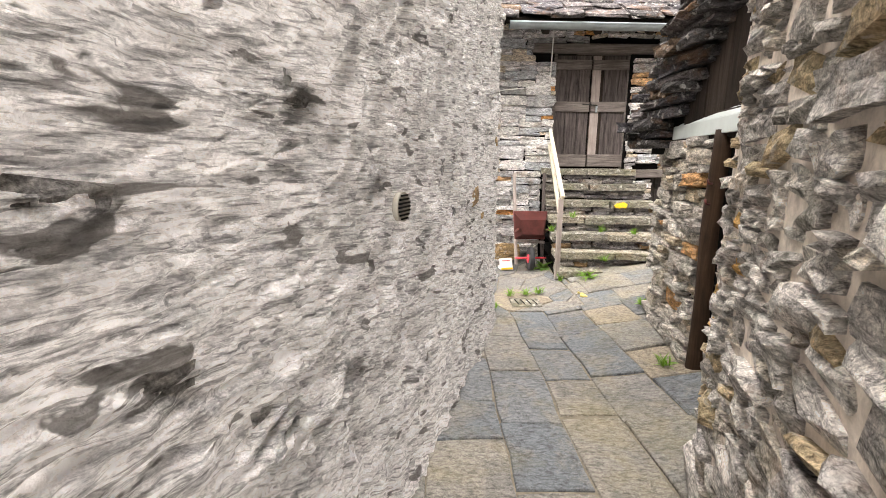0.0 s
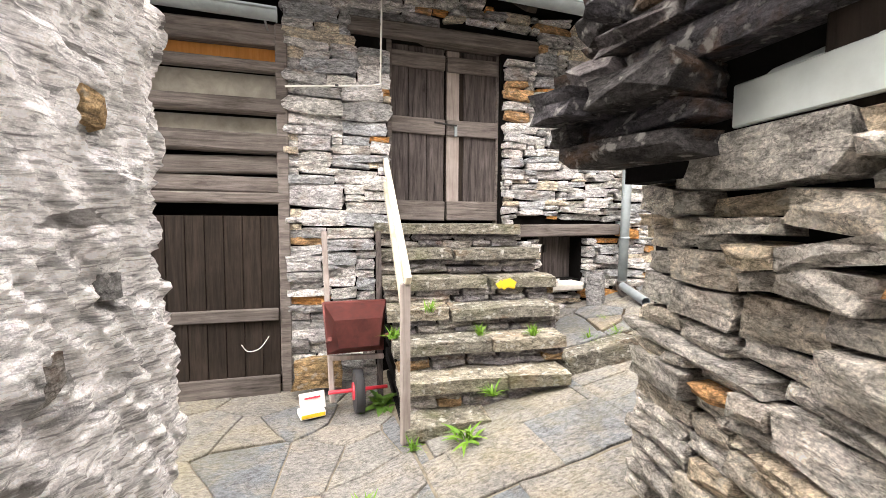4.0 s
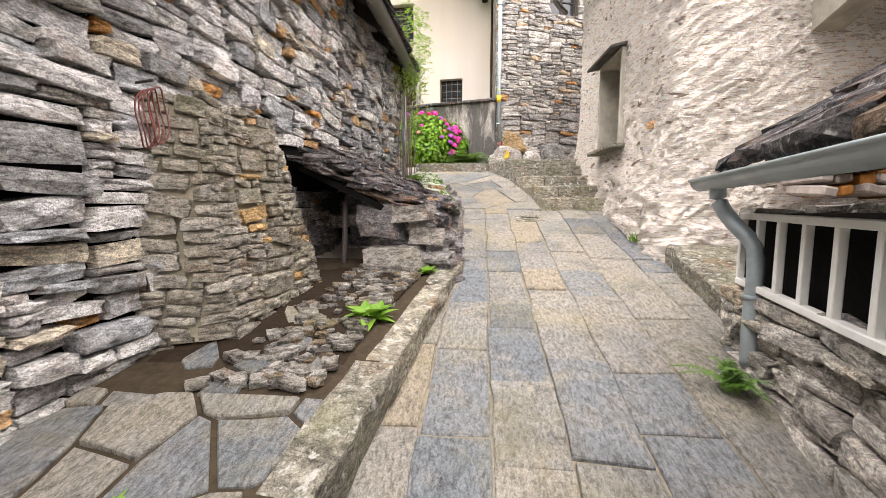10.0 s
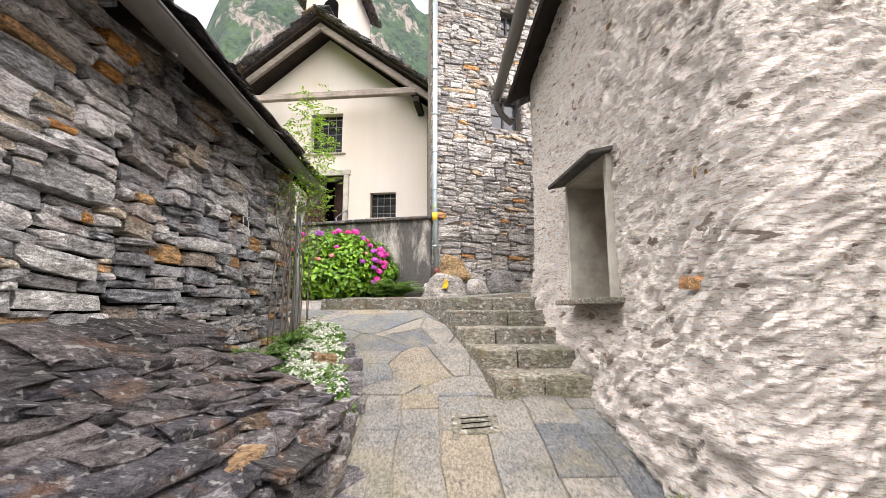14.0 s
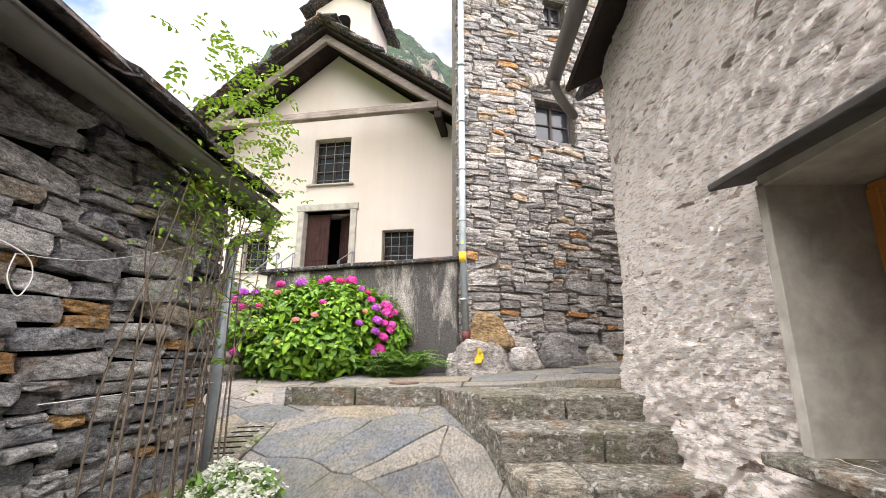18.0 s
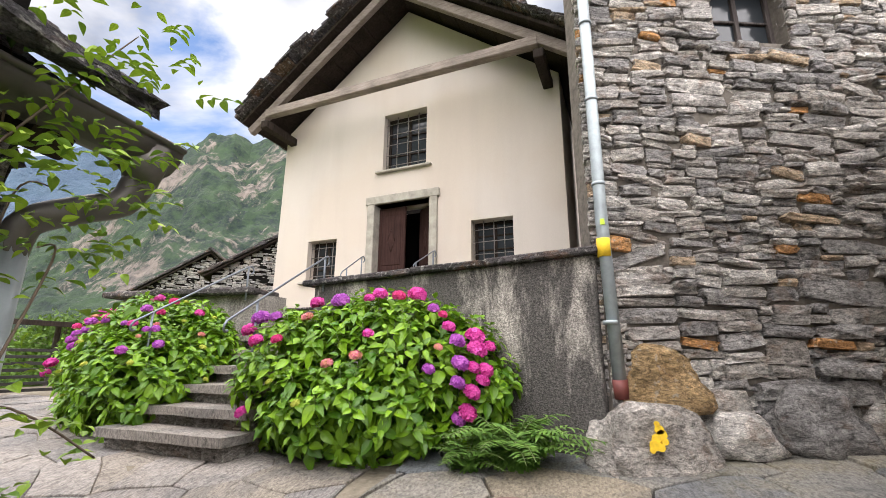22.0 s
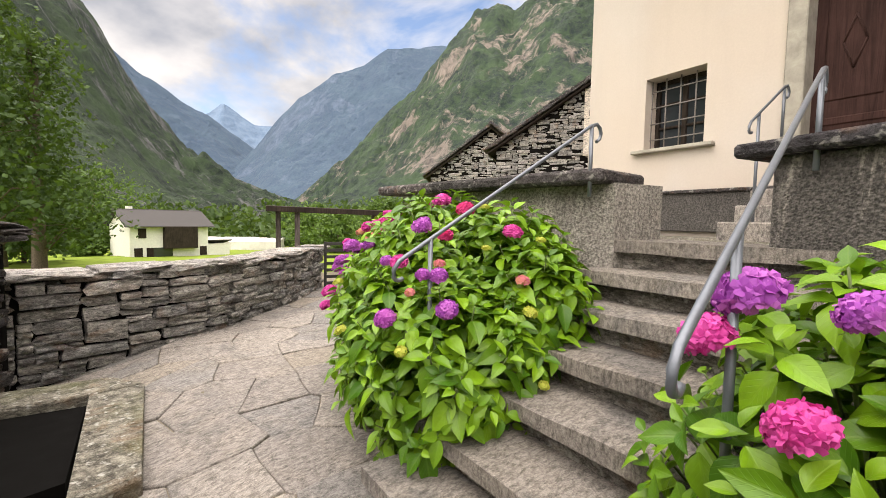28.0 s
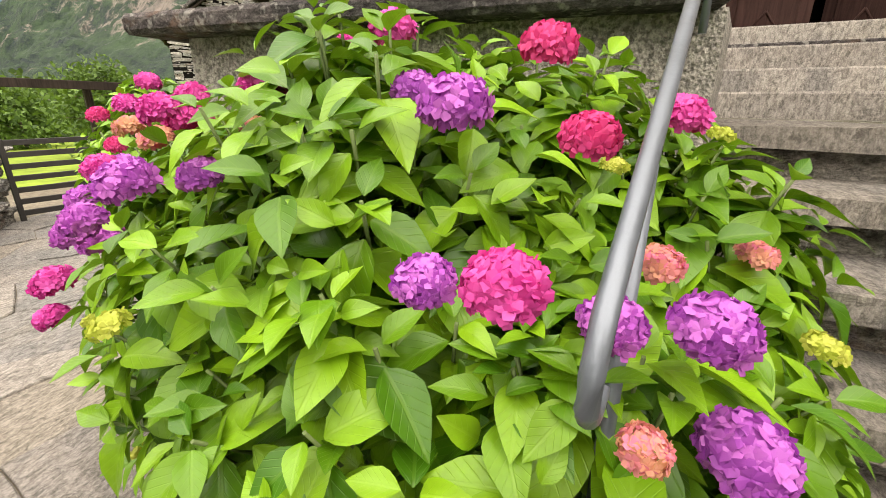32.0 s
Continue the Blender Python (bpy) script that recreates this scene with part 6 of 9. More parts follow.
def boulder(at, size, turn, seed, mat, parent=None, name="boulder"):
    """A rounded, uneven boulder."""
    bm = bmesh.new()
    bmesh.ops.create_icosphere(bm, subdivisions=3, radius=0.5)
    off = Vector((seed * 3.1, seed * 1.7, 0.3))
    for v in bm.verts:
        n = v.co.normalized()
        cut = max(n.dot(Vector(q).normalized()) for q in ((1, 0.2, 0.1), (-1, 0.1, 0.25), (0.1, 1, 0.2), (-0.2, -1, 0.15), (0.1, 0.15, 1), (0.6, -0.7, 0.5), (-0.6, 0.5, 0.6)))
        v.co *= (0.86 / max(cut, 0.6)) ** 0.9 * (1 + 0.30 * noise.noise(v.co * 2.2 + off) + 0.16 * noise.noise(v.co * 5 + off) + 0.06 * noise.noise(v.co * 13 + off))
        v.co.z = max(v.co.z, -0.42)
    for f in bm.faces:
        f.smooth = True
    bmesh.ops.transform(bm, matrix=Matrix.Diagonal((*size, 1)), verts=bm.verts)
    o = part(name, bm, mat, parent)
    o.matrix_basis = pose(*at, 0, 0, turn)
    return o


for k, (at, sz, tn) in enumerate((((0.13, -0.10, 0.57), (0.66, 0.46, 0.52), -66), ((0.28, -1.12, 0.30), (0.64, 0.50, 0.50), -70), ((0.55, -1.75, 0.24), (0.46, 0.40, 0.34), -70), ((-0.02, 0.34, 0.14), (0.3, 0.3, 0.36), 0), ((0.12, -0.55, 0.22), (0.5, 0.42, 0.34), -66))):
    boulder(at, sz, tn, k, M_OCHRE if k == 0 else M_TOWER, bigs)
stone_wall(bigs, (0.06, 0.32), (0.06 + TU.x * 2.4, 0.32 + TU.y * 2.4), 0.0, 0.80, M_TOWER, M_TOWER_J, (0.3, -0.5, 0.3), 1, h=(0.06, 0.15), w=(0.14, 0.40), bulge=0.05, tilt=6, limit=90)
mark = boulder((14.24, 4.66, 2.83), (0.86, 0.58, 0.62), -65, 31, M_TOWER, None, "painted_boulder")
tagged(mark, "rounded boulder with a yellow paint mark beside the landing", "boulder")
ym = thing("paint_mark", "yellow trail paint mark on the boulder", "paint mark", (13.985, 4.655, 2.95))
for dy, dz, rr in ((0.0, 0.05, 0.030), (0.012, 0.085, 0.018), (-0.012, 0.02, 0.034), (0.022, -0.005, 0.030), (-0.028, -0.02, 0.022), (0.035, -0.045, 0.034), (0.0, -0.055, 0.026), (0.052, -0.075, 0.018)):
    part("dab", tube([(0.09, dy, dz), (-0.010 - 0.2 * abs(dz) * (dz < 0), dy, dz)], rr, 7), M_YELLOW, ym)
tpipe = thing("tower_downpipe", "grey-blue zinc downpipe with a yellow band on the tower corner", "downpipe", tuple(t0 + Vector((-0.10, -0.02, 3.25))))
part("shaft", tube([(0.06, -0.04, 0), (0.0, 0.0, 1.3), (0.02, 0.0, 6.3)], 0.05, 12), M_ZINC, tpipe)
part("boot", tube([(0.06, -0.04, 0.04), (0.07, -0.05, -0.1)], 0.058, 12), M_RUST, tpipe)
part("band", tube([(0.008, 0, 0.99), (0.004, 0, 1.14)], 0.054, 12), M_YELLOW, tpipe)
part("sticker", block(0.006, 0.035, 0.05, (-0.052, 0.0, 1.27), (0, 0, 10), 0.002), M_LIME, tpipe, "small yellow-green sticker")
for z in (0.45, 1.6, 2.4, 3.2, 4.2):
    part("bracket", tube([(0.004, 0, z), (0.004, 0, z + 0.03)], 0.057, 12), M_ZINC, tpipe)


def window(name, label, m, w, h, depth, frame_mat, cols=2, rows=2, bars=0, parent_kind="structure", dark=True):
    """A window in an opening: frame, panes, glazing bars, iron grille."""
    t = thing(name, label, "window", kind=parent_kind)
    t.matrix_basis = m
    for z in (0.02, h - 0.02):
        part("rail", block(w, 0.05, 0.05, (w / 2, -depth, z), (0, 0, 0), 0.004), frame_mat, t)
    for x in (0.02, w - 0.02):
        part("stile", block(0.05, 0.05, h, (x, -depth, h / 2), (0, 0, 0), 0.004), frame_mat, t)
    for i in range(1, cols):
        part("mullion", block(0.05 if cols == 2 else 0.03, 0.045, h, (w * i / cols, -depth, h / 2), (0, 0, 0), 0.004), frame_mat, t)
    for j in range(1, rows):
        part("glazing_bar", block(w, 0.03, 0.025, (w / 2, -depth, h * j / rows), (0, 0, 0), 0.003), frame_mat, t)
    part("pane", block(w, 0.006, h, (w / 2, -depth - 0.015, h / 2), (0, 0, 0), 0), M_GLASS, t)
    # black sheet close behind the glass stands for the room's shade
    part("room", block(w + 0.3, 0.02, h + 0.3, (w / 2, -depth - 0.25, h / 2), (0, 0, 0), 0), M_SHADE_BLACK, t)
    if bars:
        n = max(3, round(w / 0.16))
        for i in range(n + 1):
            part("bar", tube([(w * (i + 0.0) / n, -depth + 0.09, 0), (w * i / n, -depth + 0.09, h)], 0.008, 6), M_IRON, t)
        for j in range(bars):
            z = h * (j + 0.7) / (bars + 0.4)
            part("cross_bar", tube([(0, -depth + 0.10, z), (w, -depth + 0.10, z)], 0.008, 6), M_IRON, t)
    return t


for (a, b, c, d), rws in zip(tw_holes, (2, 2)):
    window("window_tower", "small weathered wooden window with panes deep in the stone wall", TM @ pose(b, -0.04, c, 0, 0, 180), b - a, d - c, 0.22, M_WOOD_Z, 2, rws)
arch = thing("window_arch", "shallow arch of brick-coloured stones over the tower window", "arch", kind="structure")
for i in range(9):
    f = i / 8
    p = TM @ Vector((1.25 + 1.02 * f, -0.02, 7.36 + 0.10 * math.sin(math.pi * f)))
    o = new("arch_stone", shared("arch_stone", RNG.randrange(32), M_WARM))
    o.parent = arch
    o.matrix_basis = pose(p.x, p.y, p.z + 0.08, 0, (f - 0.5) * 40, TA) @ Matrix.Diagonal((0.11, 0.3, 0.24, 1))
trf = thing("tower_roof", "stone-slab roof edge on the tower house", "roof", kind="structure")
part("eave", block(5.0, 1.2, 0.12, tuple(t0 + TU * 2.0 + Vector((-0.1, 0, 10.25))), (0, 0, TA), 0.01), M_WOOD_DARK, trf)
heap(trf, [((t0 + TU * (i * 0.35 - 0.4)).x - 0.35, (t0 + TU * (i * 0.35 - 0.4)).y, 10.36 + 0.05 * (i % 2), 0.6, 0.6, 0.06, TA) for i in range(14)], M_DARK, "roof_slab")

# ---- terrace wall, church ----
WU = Vector((0.30, 0.954, 0)).normalized()
WA = math.degrees(math.atan2(WU.y, WU.x))
WM = pose(14.40, 4.94, 0, 0, 0, WA)
terr_wall = thing("wall_terrace", "grey rough-cast terrace wall stained by water under a dark stone coping", "wall", kind="structure")
terr_wall.matrix_basis = WM
part("face", block(3.34, 0.32, 2.0, (1.67, -0.16, 3.28), (0, 0, 0), 0.012), M_ROUGH, terr_wall)
u = -0.05
while u < 3.4:
    w = min(RNG.uniform(0.6, 1.1), 3.48 - u)
    if w > 0.1:
        part("coping_stone", block(w - 0.008, 0.46, 0.065, (u + w / 2, -0.15, 4.31), (RNG.uniform(-1, 1), RNG.uniform(-0.6, 0.6), 0), 0.014, 0.012), M_DARK, terr_wall)
    u += w
terr_floor = tagged(part("floor_terrace", prism([(14.5, 5.0), (17.6, 4.6), (18.6, 12.5), (15.5, 10.8), (15.5, 8.1)], 2.5, 3.83), M_STEP), "stone terrace in front of the church", "floor", kind="structure")
pier = thing("wall_planter", "grey rough-cast retaining wall with an uneven stone coping", "wall", (15.40, 8.90, 0), kind="structure")
part("face", prism([(0, 0), (0.42, -0.1), (0.38, 2.2), (-0.06, 2.15)], 2.4, 4.20), M_ROUGH_PALE, pier)
for k in range(3):
    part("coping_stone", block(0.62, 0.80, 0.085, (0.13 - k * 0.02, 0.42 + k * 0.76, 4.235 - k * 0.004), (0, 0, 2), 0.02, 0.014), M_DARK, pier)

CU = Vector((0.14, 0.99, 0)).normalized()
CA = math.degrees(math.atan2(CU.y, CU.x))
CM = pose(17.35, 5.03, 0, 0, 0, CA)
CW, CZ0, CEAVE, CAPEX = 5.80, 3.6, 7.95, 10.35
church_holes = [(0.86, 1.58, 4.96, 5.68), (2.34, 3.48, 3.98, 6.20), (4.32, 5.0, 4.82, 5.64), (2.44, 3.36, 6.86, 8.05)]
church = holed_wall("wall_church_front", CW, 0.5, CZ0, CEAVE + 0.15, church_holes[:3] + [(2.44, 3.36, 6.86, 8.05)], CM, M_CHURCH)
tagged(church, "smooth cream church front with deep-set barred windows", "wall", kind="structure")
bm = bmesh.new()
gv = [(0, CEAVE + 0.15), (CW, CEAVE + 0.15), (CW / 2, CAPEX)]
fr, bk2 = [bm.verts.new((a, 0, b)) for a, b in gv], [bm.verts.new((a, -0.5, b)) for a, b in gv]
bm.faces.new(fr), bm.faces.new(bk2[::-1])
for i in range(3):
    bm.faces.new((fr[i], fr[(i + 1) % 3], bk2[(i + 1) % 3], bk2[i]))
bmesh.ops.transform(bm, matrix=CM, verts=bm.verts)
bmesh.ops.recalc_face_normals(bm, faces=bm.faces[:])
part("gable", bm, M_CHURCH, church)
for u in (-0.0, CW):
    bm = block(0.02, 9, CEAVE - CZ0 + 0.2, (u - 0.012 if u else 0.012, -4.6, (CEAVE + CZ0) / 2), (0, 0, 0), 0)
    bmesh.ops.transform(bm, matrix=CM, verts=bm.verts)
    part("side", bm, M_CHURCH, church)
bm = block(CW + 0.08, 0.06, 0.42, (CW / 2, 0.032, 4.09), (0, 0, 0), 0.01)
bmesh.ops.transform(bm, matrix=CM, verts=bm.verts)
tagged(part("church_plinth", bm, M_ROUGH), "grey cement plinth at the foot of the church", "plinth", kind="structure")
bm = block(CW + 0.1, 0.10, 0.035, (CW / 2, 0.045, 4.31), (0, 0, 0), 0.008)
bmesh.ops.transform(bm, matrix=CM, verts=bm.verts)
tagged(part("plinth_ledge", bm, M_DARK), "thin dark stone ledge above the plinth", "trim", kind="structure")
for (a, b, c, d), nbar in zip([church_holes[0], church_holes[2], church_holes[3]], (3, 4, 5)):
    w = window("window_church", "dark leaded window behind an iron grille in a deep splayed opening", CM @ pose(a, 0, c), b - a, d - c, 0.24, M_WOOD_DARK, 2, 3, 0)
    n = 4
    for i in range(n + 1):
        part("bar", tube([((b - a) * i / n, -0.13, 0), ((b - a) * i / n, -0.13, d - c)], 0.008, 6), M_GRILLE, w)
    for j in range(nbar):
        z = (d - c) * (j + 0.7) / (nbar + 0.4)
        part("cross_bar", tube([(0, -0.12, z), (b - a, -0.12, z)], 0.008, 6), M_GRILLE, w)
    part("sill", block(b - a + 0.24, 0.12, 0.04, ((b - a) / 2, 0.02, -0.02), (0, 0, 0), 0.006), M_CONCRETE, w)
cd = thing("church_door", "dark brown panelled double door with carved diamonds, one leaf ajar", "door", kind="structure")
cd.matrix_basis = CM @ pose(2.34, 0, 3.98)
for x, ww in ((-0.07, 0.15), (1.21, 0.15)):
    part("stone_jamb", block(ww, 0.3, 2.3, (x, -0.10, 1.14), (0, 0, 0), 0.01), M_CONCRETE, cd)
part("stone_head", block(1.50, 0.32, 0.16, (0.57, -0.10, 2.30), (0, 0, 0), 0.01), M_CONCRETE, cd)
for s, x, ang in (("fixed", 0.58, 0), ("ajar", 0.0, -38)):
    leaf = part("leaf", block(0.56, 0.05, 2.18, (0, 0, 0), (0, 0, 0), 0.006), M_DOOR, cd)
    leaf.matrix_basis = (pose(0.58 + 0.28, -0.18, 1.1) if s == "fixed" else pose(0.0, -0.18, 1.1, 0, 0, ang) @ pose(0.28, 0, 0))
    for z, hh in ((0.45, 0.95), (-0.62, 0.62)):
        part("panel", block(0.40, 0.03, hh, (0, 0.022, z), (0, 0, 0), 0.012), M_DOOR, leaf)
        for sx, sz, a in ((-1, 1, 1), (1, 1, -1), (-1, -1, -1), (1, -1, 1)):
            L = 0.27 if hh > 0.7 else 0.17
            hx, hz = 0.075, (L * 0.82 if hh > 0.7 else 0.11)
            part("moulding", tube([(0, 0.042, z + sz * hz * 1.0), (sx * hx, 0.042, z)], 0.008, 5), M_DOOR, leaf)
    part("rail", block(0.50, 0.03, 0.07, (0, 0.022, -0.20), (0, 0, 0), 0.01), M_DOOR, leaf)
# black sheet coloured as the shade inside the church
part("inside", block(1.6, 0.04, 2.6, (0.57, -1.2, 1.1), (0, 0, 0), 0), M_SHADE_BLACK, cd)

croof = thing("church_roof", "steep church roof of thick overlapping dark stone slabs", "roof", kind="structure")
croof.matrix_basis = CM
pitch = math.atan2(10.42 - 8.02, CW / 2 + 0.35)
for s in (-1, 1):
    xe = CW / 2 + s * (CW / 2 + 0.35)
    bm = bmesh.new()
    pts = [(xe, 0.92, 8.02), (CW / 2, 0.92, 10.42), (CW / 2, -9, 10.42), (xe, -9, 8.02)]
    lo, hi = [bm.verts.new(p) for p in pts], [bm.verts.new((p[0], p[1], p[2] + 0.07)) for p in pts]
    bm.faces.new(lo), bm.faces.new(hi[::-1])
    for i in range(4):
        bm.faces.new((lo[i], lo[(i + 1) % 4], hi[(i + 1) % 4], hi[i]))
    bmesh.ops.recalc_face_normals(bm, faces=bm.faces[:])
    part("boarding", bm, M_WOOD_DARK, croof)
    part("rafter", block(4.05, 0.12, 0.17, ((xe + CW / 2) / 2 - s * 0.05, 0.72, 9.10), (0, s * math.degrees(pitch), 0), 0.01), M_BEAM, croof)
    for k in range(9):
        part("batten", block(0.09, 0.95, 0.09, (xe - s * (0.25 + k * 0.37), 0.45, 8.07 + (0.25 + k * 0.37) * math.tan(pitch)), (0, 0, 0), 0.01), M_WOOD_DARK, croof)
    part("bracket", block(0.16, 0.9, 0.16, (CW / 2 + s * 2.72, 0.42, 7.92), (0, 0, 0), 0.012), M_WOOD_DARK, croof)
    slab_rows(croof, (xe + s * 0.06, 1.0, 8.06), (0, -1, 0), (-s * math.cos(pitch), 0, math.sin(pitch)), 9.5, 4.1, M_DARK, M_DARK_J, (CW / 2, 1.0, 9.5), 150, size=(0.3, 0.6), step=0.2, thick=0.07)
part("tie_beam", block(5.5, 0.16, 0.17, (CW / 2 + 0.05, 0.72, 8.22), (0, 0, 0), 0.012, 0.006), M_BEAM, croof)
heap(croof, [(CW / 2 + RNG.uniform(-0.1, 0.1), 0.9 - i * 0.4, 10.58, 0.6, 0.45, 0.07, RNG.uniform(-8, 8)) for i in range(14)], M_DARK, "ridge_slab")
turret = thing("bell_turret", "small cream bell turret with a slab roof and an iron cross", "bell turret", kind="structure")
turret.matrix_basis = CM @ pose(3.12, -1.25, 9.9)
bm = block(1.62, 1.5, 2.5, (0, 0, 1.2), (0, 0, 0), 0.01)
part("shaft", bm, M_CHURCH, turret)
bm = bmesh.new()
gv = [(-0.81, 2.44), (0.81, 2.44), (0, 2.92)]
fr, bk2 = [bm.verts.new((q, 0.75, w)) for q, w in gv], [bm.verts.new((q, -0.75, w)) for q, w in gv]
bm.faces.new(fr), bm.faces.new(bk2[::-1])
for i in range(3):
    bm.faces.new((fr[i], fr[(i + 1) % 3], bk2[(i + 1) % 3], bk2[i]))
bmesh.ops.recalc_face_normals(bm, faces=bm.faces[:])
part("gable", bm, M_CHURCH, turret)
# flat black plate on the shaft paints the shaded bell opening
bm = prism([(-0.24, 0.70), (0.24, 0.70), (0.24, 0.757), (-0.24, 0.757)], 1.2, 1.95)
tube([(0, 0.70, 1.95), (0, 0.757, 1.95)], 0.24, 22, bm)
part("bell_arch", bm, M_SHADE_BLACK, turret)
part("bell", tube([(0, 0.74, 1.80), (0, 0.74, 1.72), (0, 0.74, 1.55), (0, 0.74, 1.46)], [0.03, 0.08, 0.11, 0.16], 14), M_IRON, turret)
for s in (-1, 1):
    tsl = math.atan2(0.50, 0.81)
    for row in range(6):
        for k in range(5):
            o = new("roof_slab", shared("roof_slab", RNG.randrange(32), M_DARK))
            o.parent = turret
            q = 1.02 - row * 0.19
            o.matrix_basis = pose(s * q, -0.80 + k * 0.40, 2.42 + (0.92 - q) * math.tan(tsl) + 0.06, 0, s * math.degrees(tsl) * 0.8 + RNG.gauss(0, 3), RNG.gauss(0, 5)) @ Matrix.Diagonal((0.36, 0.44, 0.075, 1))
part("finial", tube([(0, 0.5, 2.98), (0, 0.5, 3.10), (0, 0.5, 3.2)], [0.16, 0.12, 0.04], 10), M_DARK, turret)
part("cross", tube([(0, 0.5, 3.15), (0, 0.5, 3.78)], 0.02, 6), M_IRON, turret)
part("cross_arm", tube([(-0.19, 0.5, 3.56), (0.19, 0.5, 3.56)], 0.018, 6), M_IRON, turret)
bm = bmesh.new()
tube([(0.09 * math.cos(q * math.pi / 6), 0.5, 3.56 + 0.09 * math.sin(q * math.pi / 6)) for q in range(13)], 0.010, 5, bm, False)
part("cross_ring", bm, M_IRON, turret)

# ---- steps at the church door ----
door_stair = thing("door_steps", "pale granite steps up to the church door", "steps", kind="structure")
door_stair.matrix_basis = CM
for reach, low, high in ((0.90, 3.80, 3.98), (0.60, 3.97, 4.13), (0.33, 4.12, 4.285)):
    part("step", block(1.62, reach, high - low, (2.91, reach / 2 + 0.002, (low + high) / 2), (0, 0, 0), 0.012, 0.006), M_CSTEP, door_stair)
part("threshold", block(1.10, 0.42, 0.46, (2.91, -0.13, 4.215), (0, 0, 0), 0.012, 0.004), M_CSTEP, door_stair)

# ---- church steps and rails ----
cst = thing("church_stair", "dark worn stone steps between hydrangeas up to the church terrace", "stairs", (14.6, 8.5, 0), kind="structure")
for i in range(7):
    xf, z = 13.80 + 0.262 * i, 2.83 + 0.17 * i
    y0, y1 = 7.75, 9.22 - 0.05 * i
    part("tread", block(0.50, y1 - y0, 0.075, (xf + 0.23 - 14.6, (y0 + y1) / 2 - 8.5, z - 0.037), (0, 0, -6), 0.014, 0.012, 4), M_CTREAD, cst)
    part("riser", block(0.40, y1 - y0 - 0.06, 0.16, (xf + 0.26 - 14.6, (y0 + y1) / 2 - 8.5, z - 0.15), (0, 0, -6), 0.01), M_CRISER, cst)
    if i:
        part("fill", block(0.5, y1 - y0 - 0.08, z - 2.6, (xf + 0.34 - 14.6, (y0 + y1) / 2 - 8.5, (z + 2.45) / 2 - 0.12), (0, 0, -6), 0), M_STEP, cst)


def iron_rail(at, a, b, label, posts):
    r = thing("handrail", label, "handrail", at)
    o = Vector(at)
    a, b = Vector(a) - o, Vector(b) - o
    d = (b - a).normalized()
    flat = Vector((d.x, d.y, 0)).normalized()
    low_z, side_v = Vector((0, 0, 1)), flat
    hook = [a + side_v * (0.022 - 0.026 * math.cos(q)) + low_z * (-0.050 - 0.024 * math.sin(q)) for q in (2.6, 2.1, 1.57, 0.9, 0.3)]
    crook = [b + flat * (0.055 * math.sin(q)) + low_z * (0.055 * math.cos(q) - 0.055) for q in (0.3, 0.9, 1.57, 2.2, 2.8)]
    line = hook + [a + side_v * -0.003 + low_z * -0.025, a + d * 0.03, a + d * 0.10] + [a.lerp(b, q) for q in (0.3, 0.5, 0.7, 0.9)] + [b - d * 0.04] + crook
    part("rail", tube(line, 0.0108, 10), M_STEEL, r)
    for p in posts:
        q = a + (b - a) * p
        part("post", tube([q, (q.x, q.y, q.z - (0.9 if p < 0.9 else 0.42))], 0.012, 8), M_STEEL, r)
    return r


iron_rail((14.0, 9.2, 2.8), (14.00, 9.205, 3.745), (15.275, 8.98, 4.545), "grey painted steel handrail rising through the hydrangea", (0.145, 0.98))
iron_rail((13.72, 7.88, 2.7), (13.71, 7.879, 3.71), (15.37, 7.96, 4.64), "grey painted steel handrail beside the church steps", (0.24, 0.97))
iron_rail((17.0, 7.4, 3.9), (17.0, 7.40, 4.85), (17.52, 7.22, 5.18), "short steel handrail at the church door", (0.1, 0.95))
iron_rail((17.0, 8.65, 3.9), (17.0, 8.652, 4.766), (17.57, 8.55, 5.165), "short steel handrail at the church door", (0.25, 0.95))

# ---- buttress and stone shed on the lane ----
butt = thing("buttress", "battered rubble buttress against the barn wall", "buttress", (6.35, 6.7, 0.9), kind="structure")
bm = bmesh.new()
bb = [(-0.72, 0.36), (-0.55, -0.10), (0.55, -0.24), (0.78, 0.24)]
bt = [(-0.60, 0.38), (-0.40, 0.16), (0.30, 0.12), (0.42, 0.30)]
lo, hi = [bm.verts.new((*p, -0.2)) for p in bb], [bm.verts.new((*p, 1.50)) for p in bt]
for i in range(4):
    bm.faces.new((lo[i], lo[(i + 1) % 4], hi[(i + 1) % 4], hi[i]))
bm.faces.new(hi)
bmesh.ops.recalc_face_normals(bm, faces=bm.faces[:])
part("core", bm, M_BUTTRESS, butt)
spots = []
RB2 = random.Random(5)
for i in range(3):
    L = (Vector(bb[i + 1]) - Vector(bb[i])).length
    for u, z, cw, ch in courses(-0.05, L + 0.05, 0.0, 1.5, (0.05, 0.14), (0.10, 0.34), RB2):
        f = min(1, (z + 0.2) / 1.7)
        a = Vector((*bb[i], 0)).lerp(Vector((*bt[i], 0)), f)
        b = Vector((*bb[i + 1], 0)).lerp(Vector((*bt[i + 1], 0)), f)
        d = b - a
        p = a + d * (u / L)
        q = d.length / L
        spots.append(pose(p.x, p.y, z, RB2.gauss(0, 6), RB2.gauss(0, 6), math.degrees(math.atan2(d.y, d.x))) @ Matrix.Diagonal((cw * q * 0.9, 0.05 + RB2.uniform(0, 0.05), ch * 0.86, 1)))
set_stones(butt, spots, M_BROWN, M_BROWN_J, (0, -0.3, 0.7), 260)

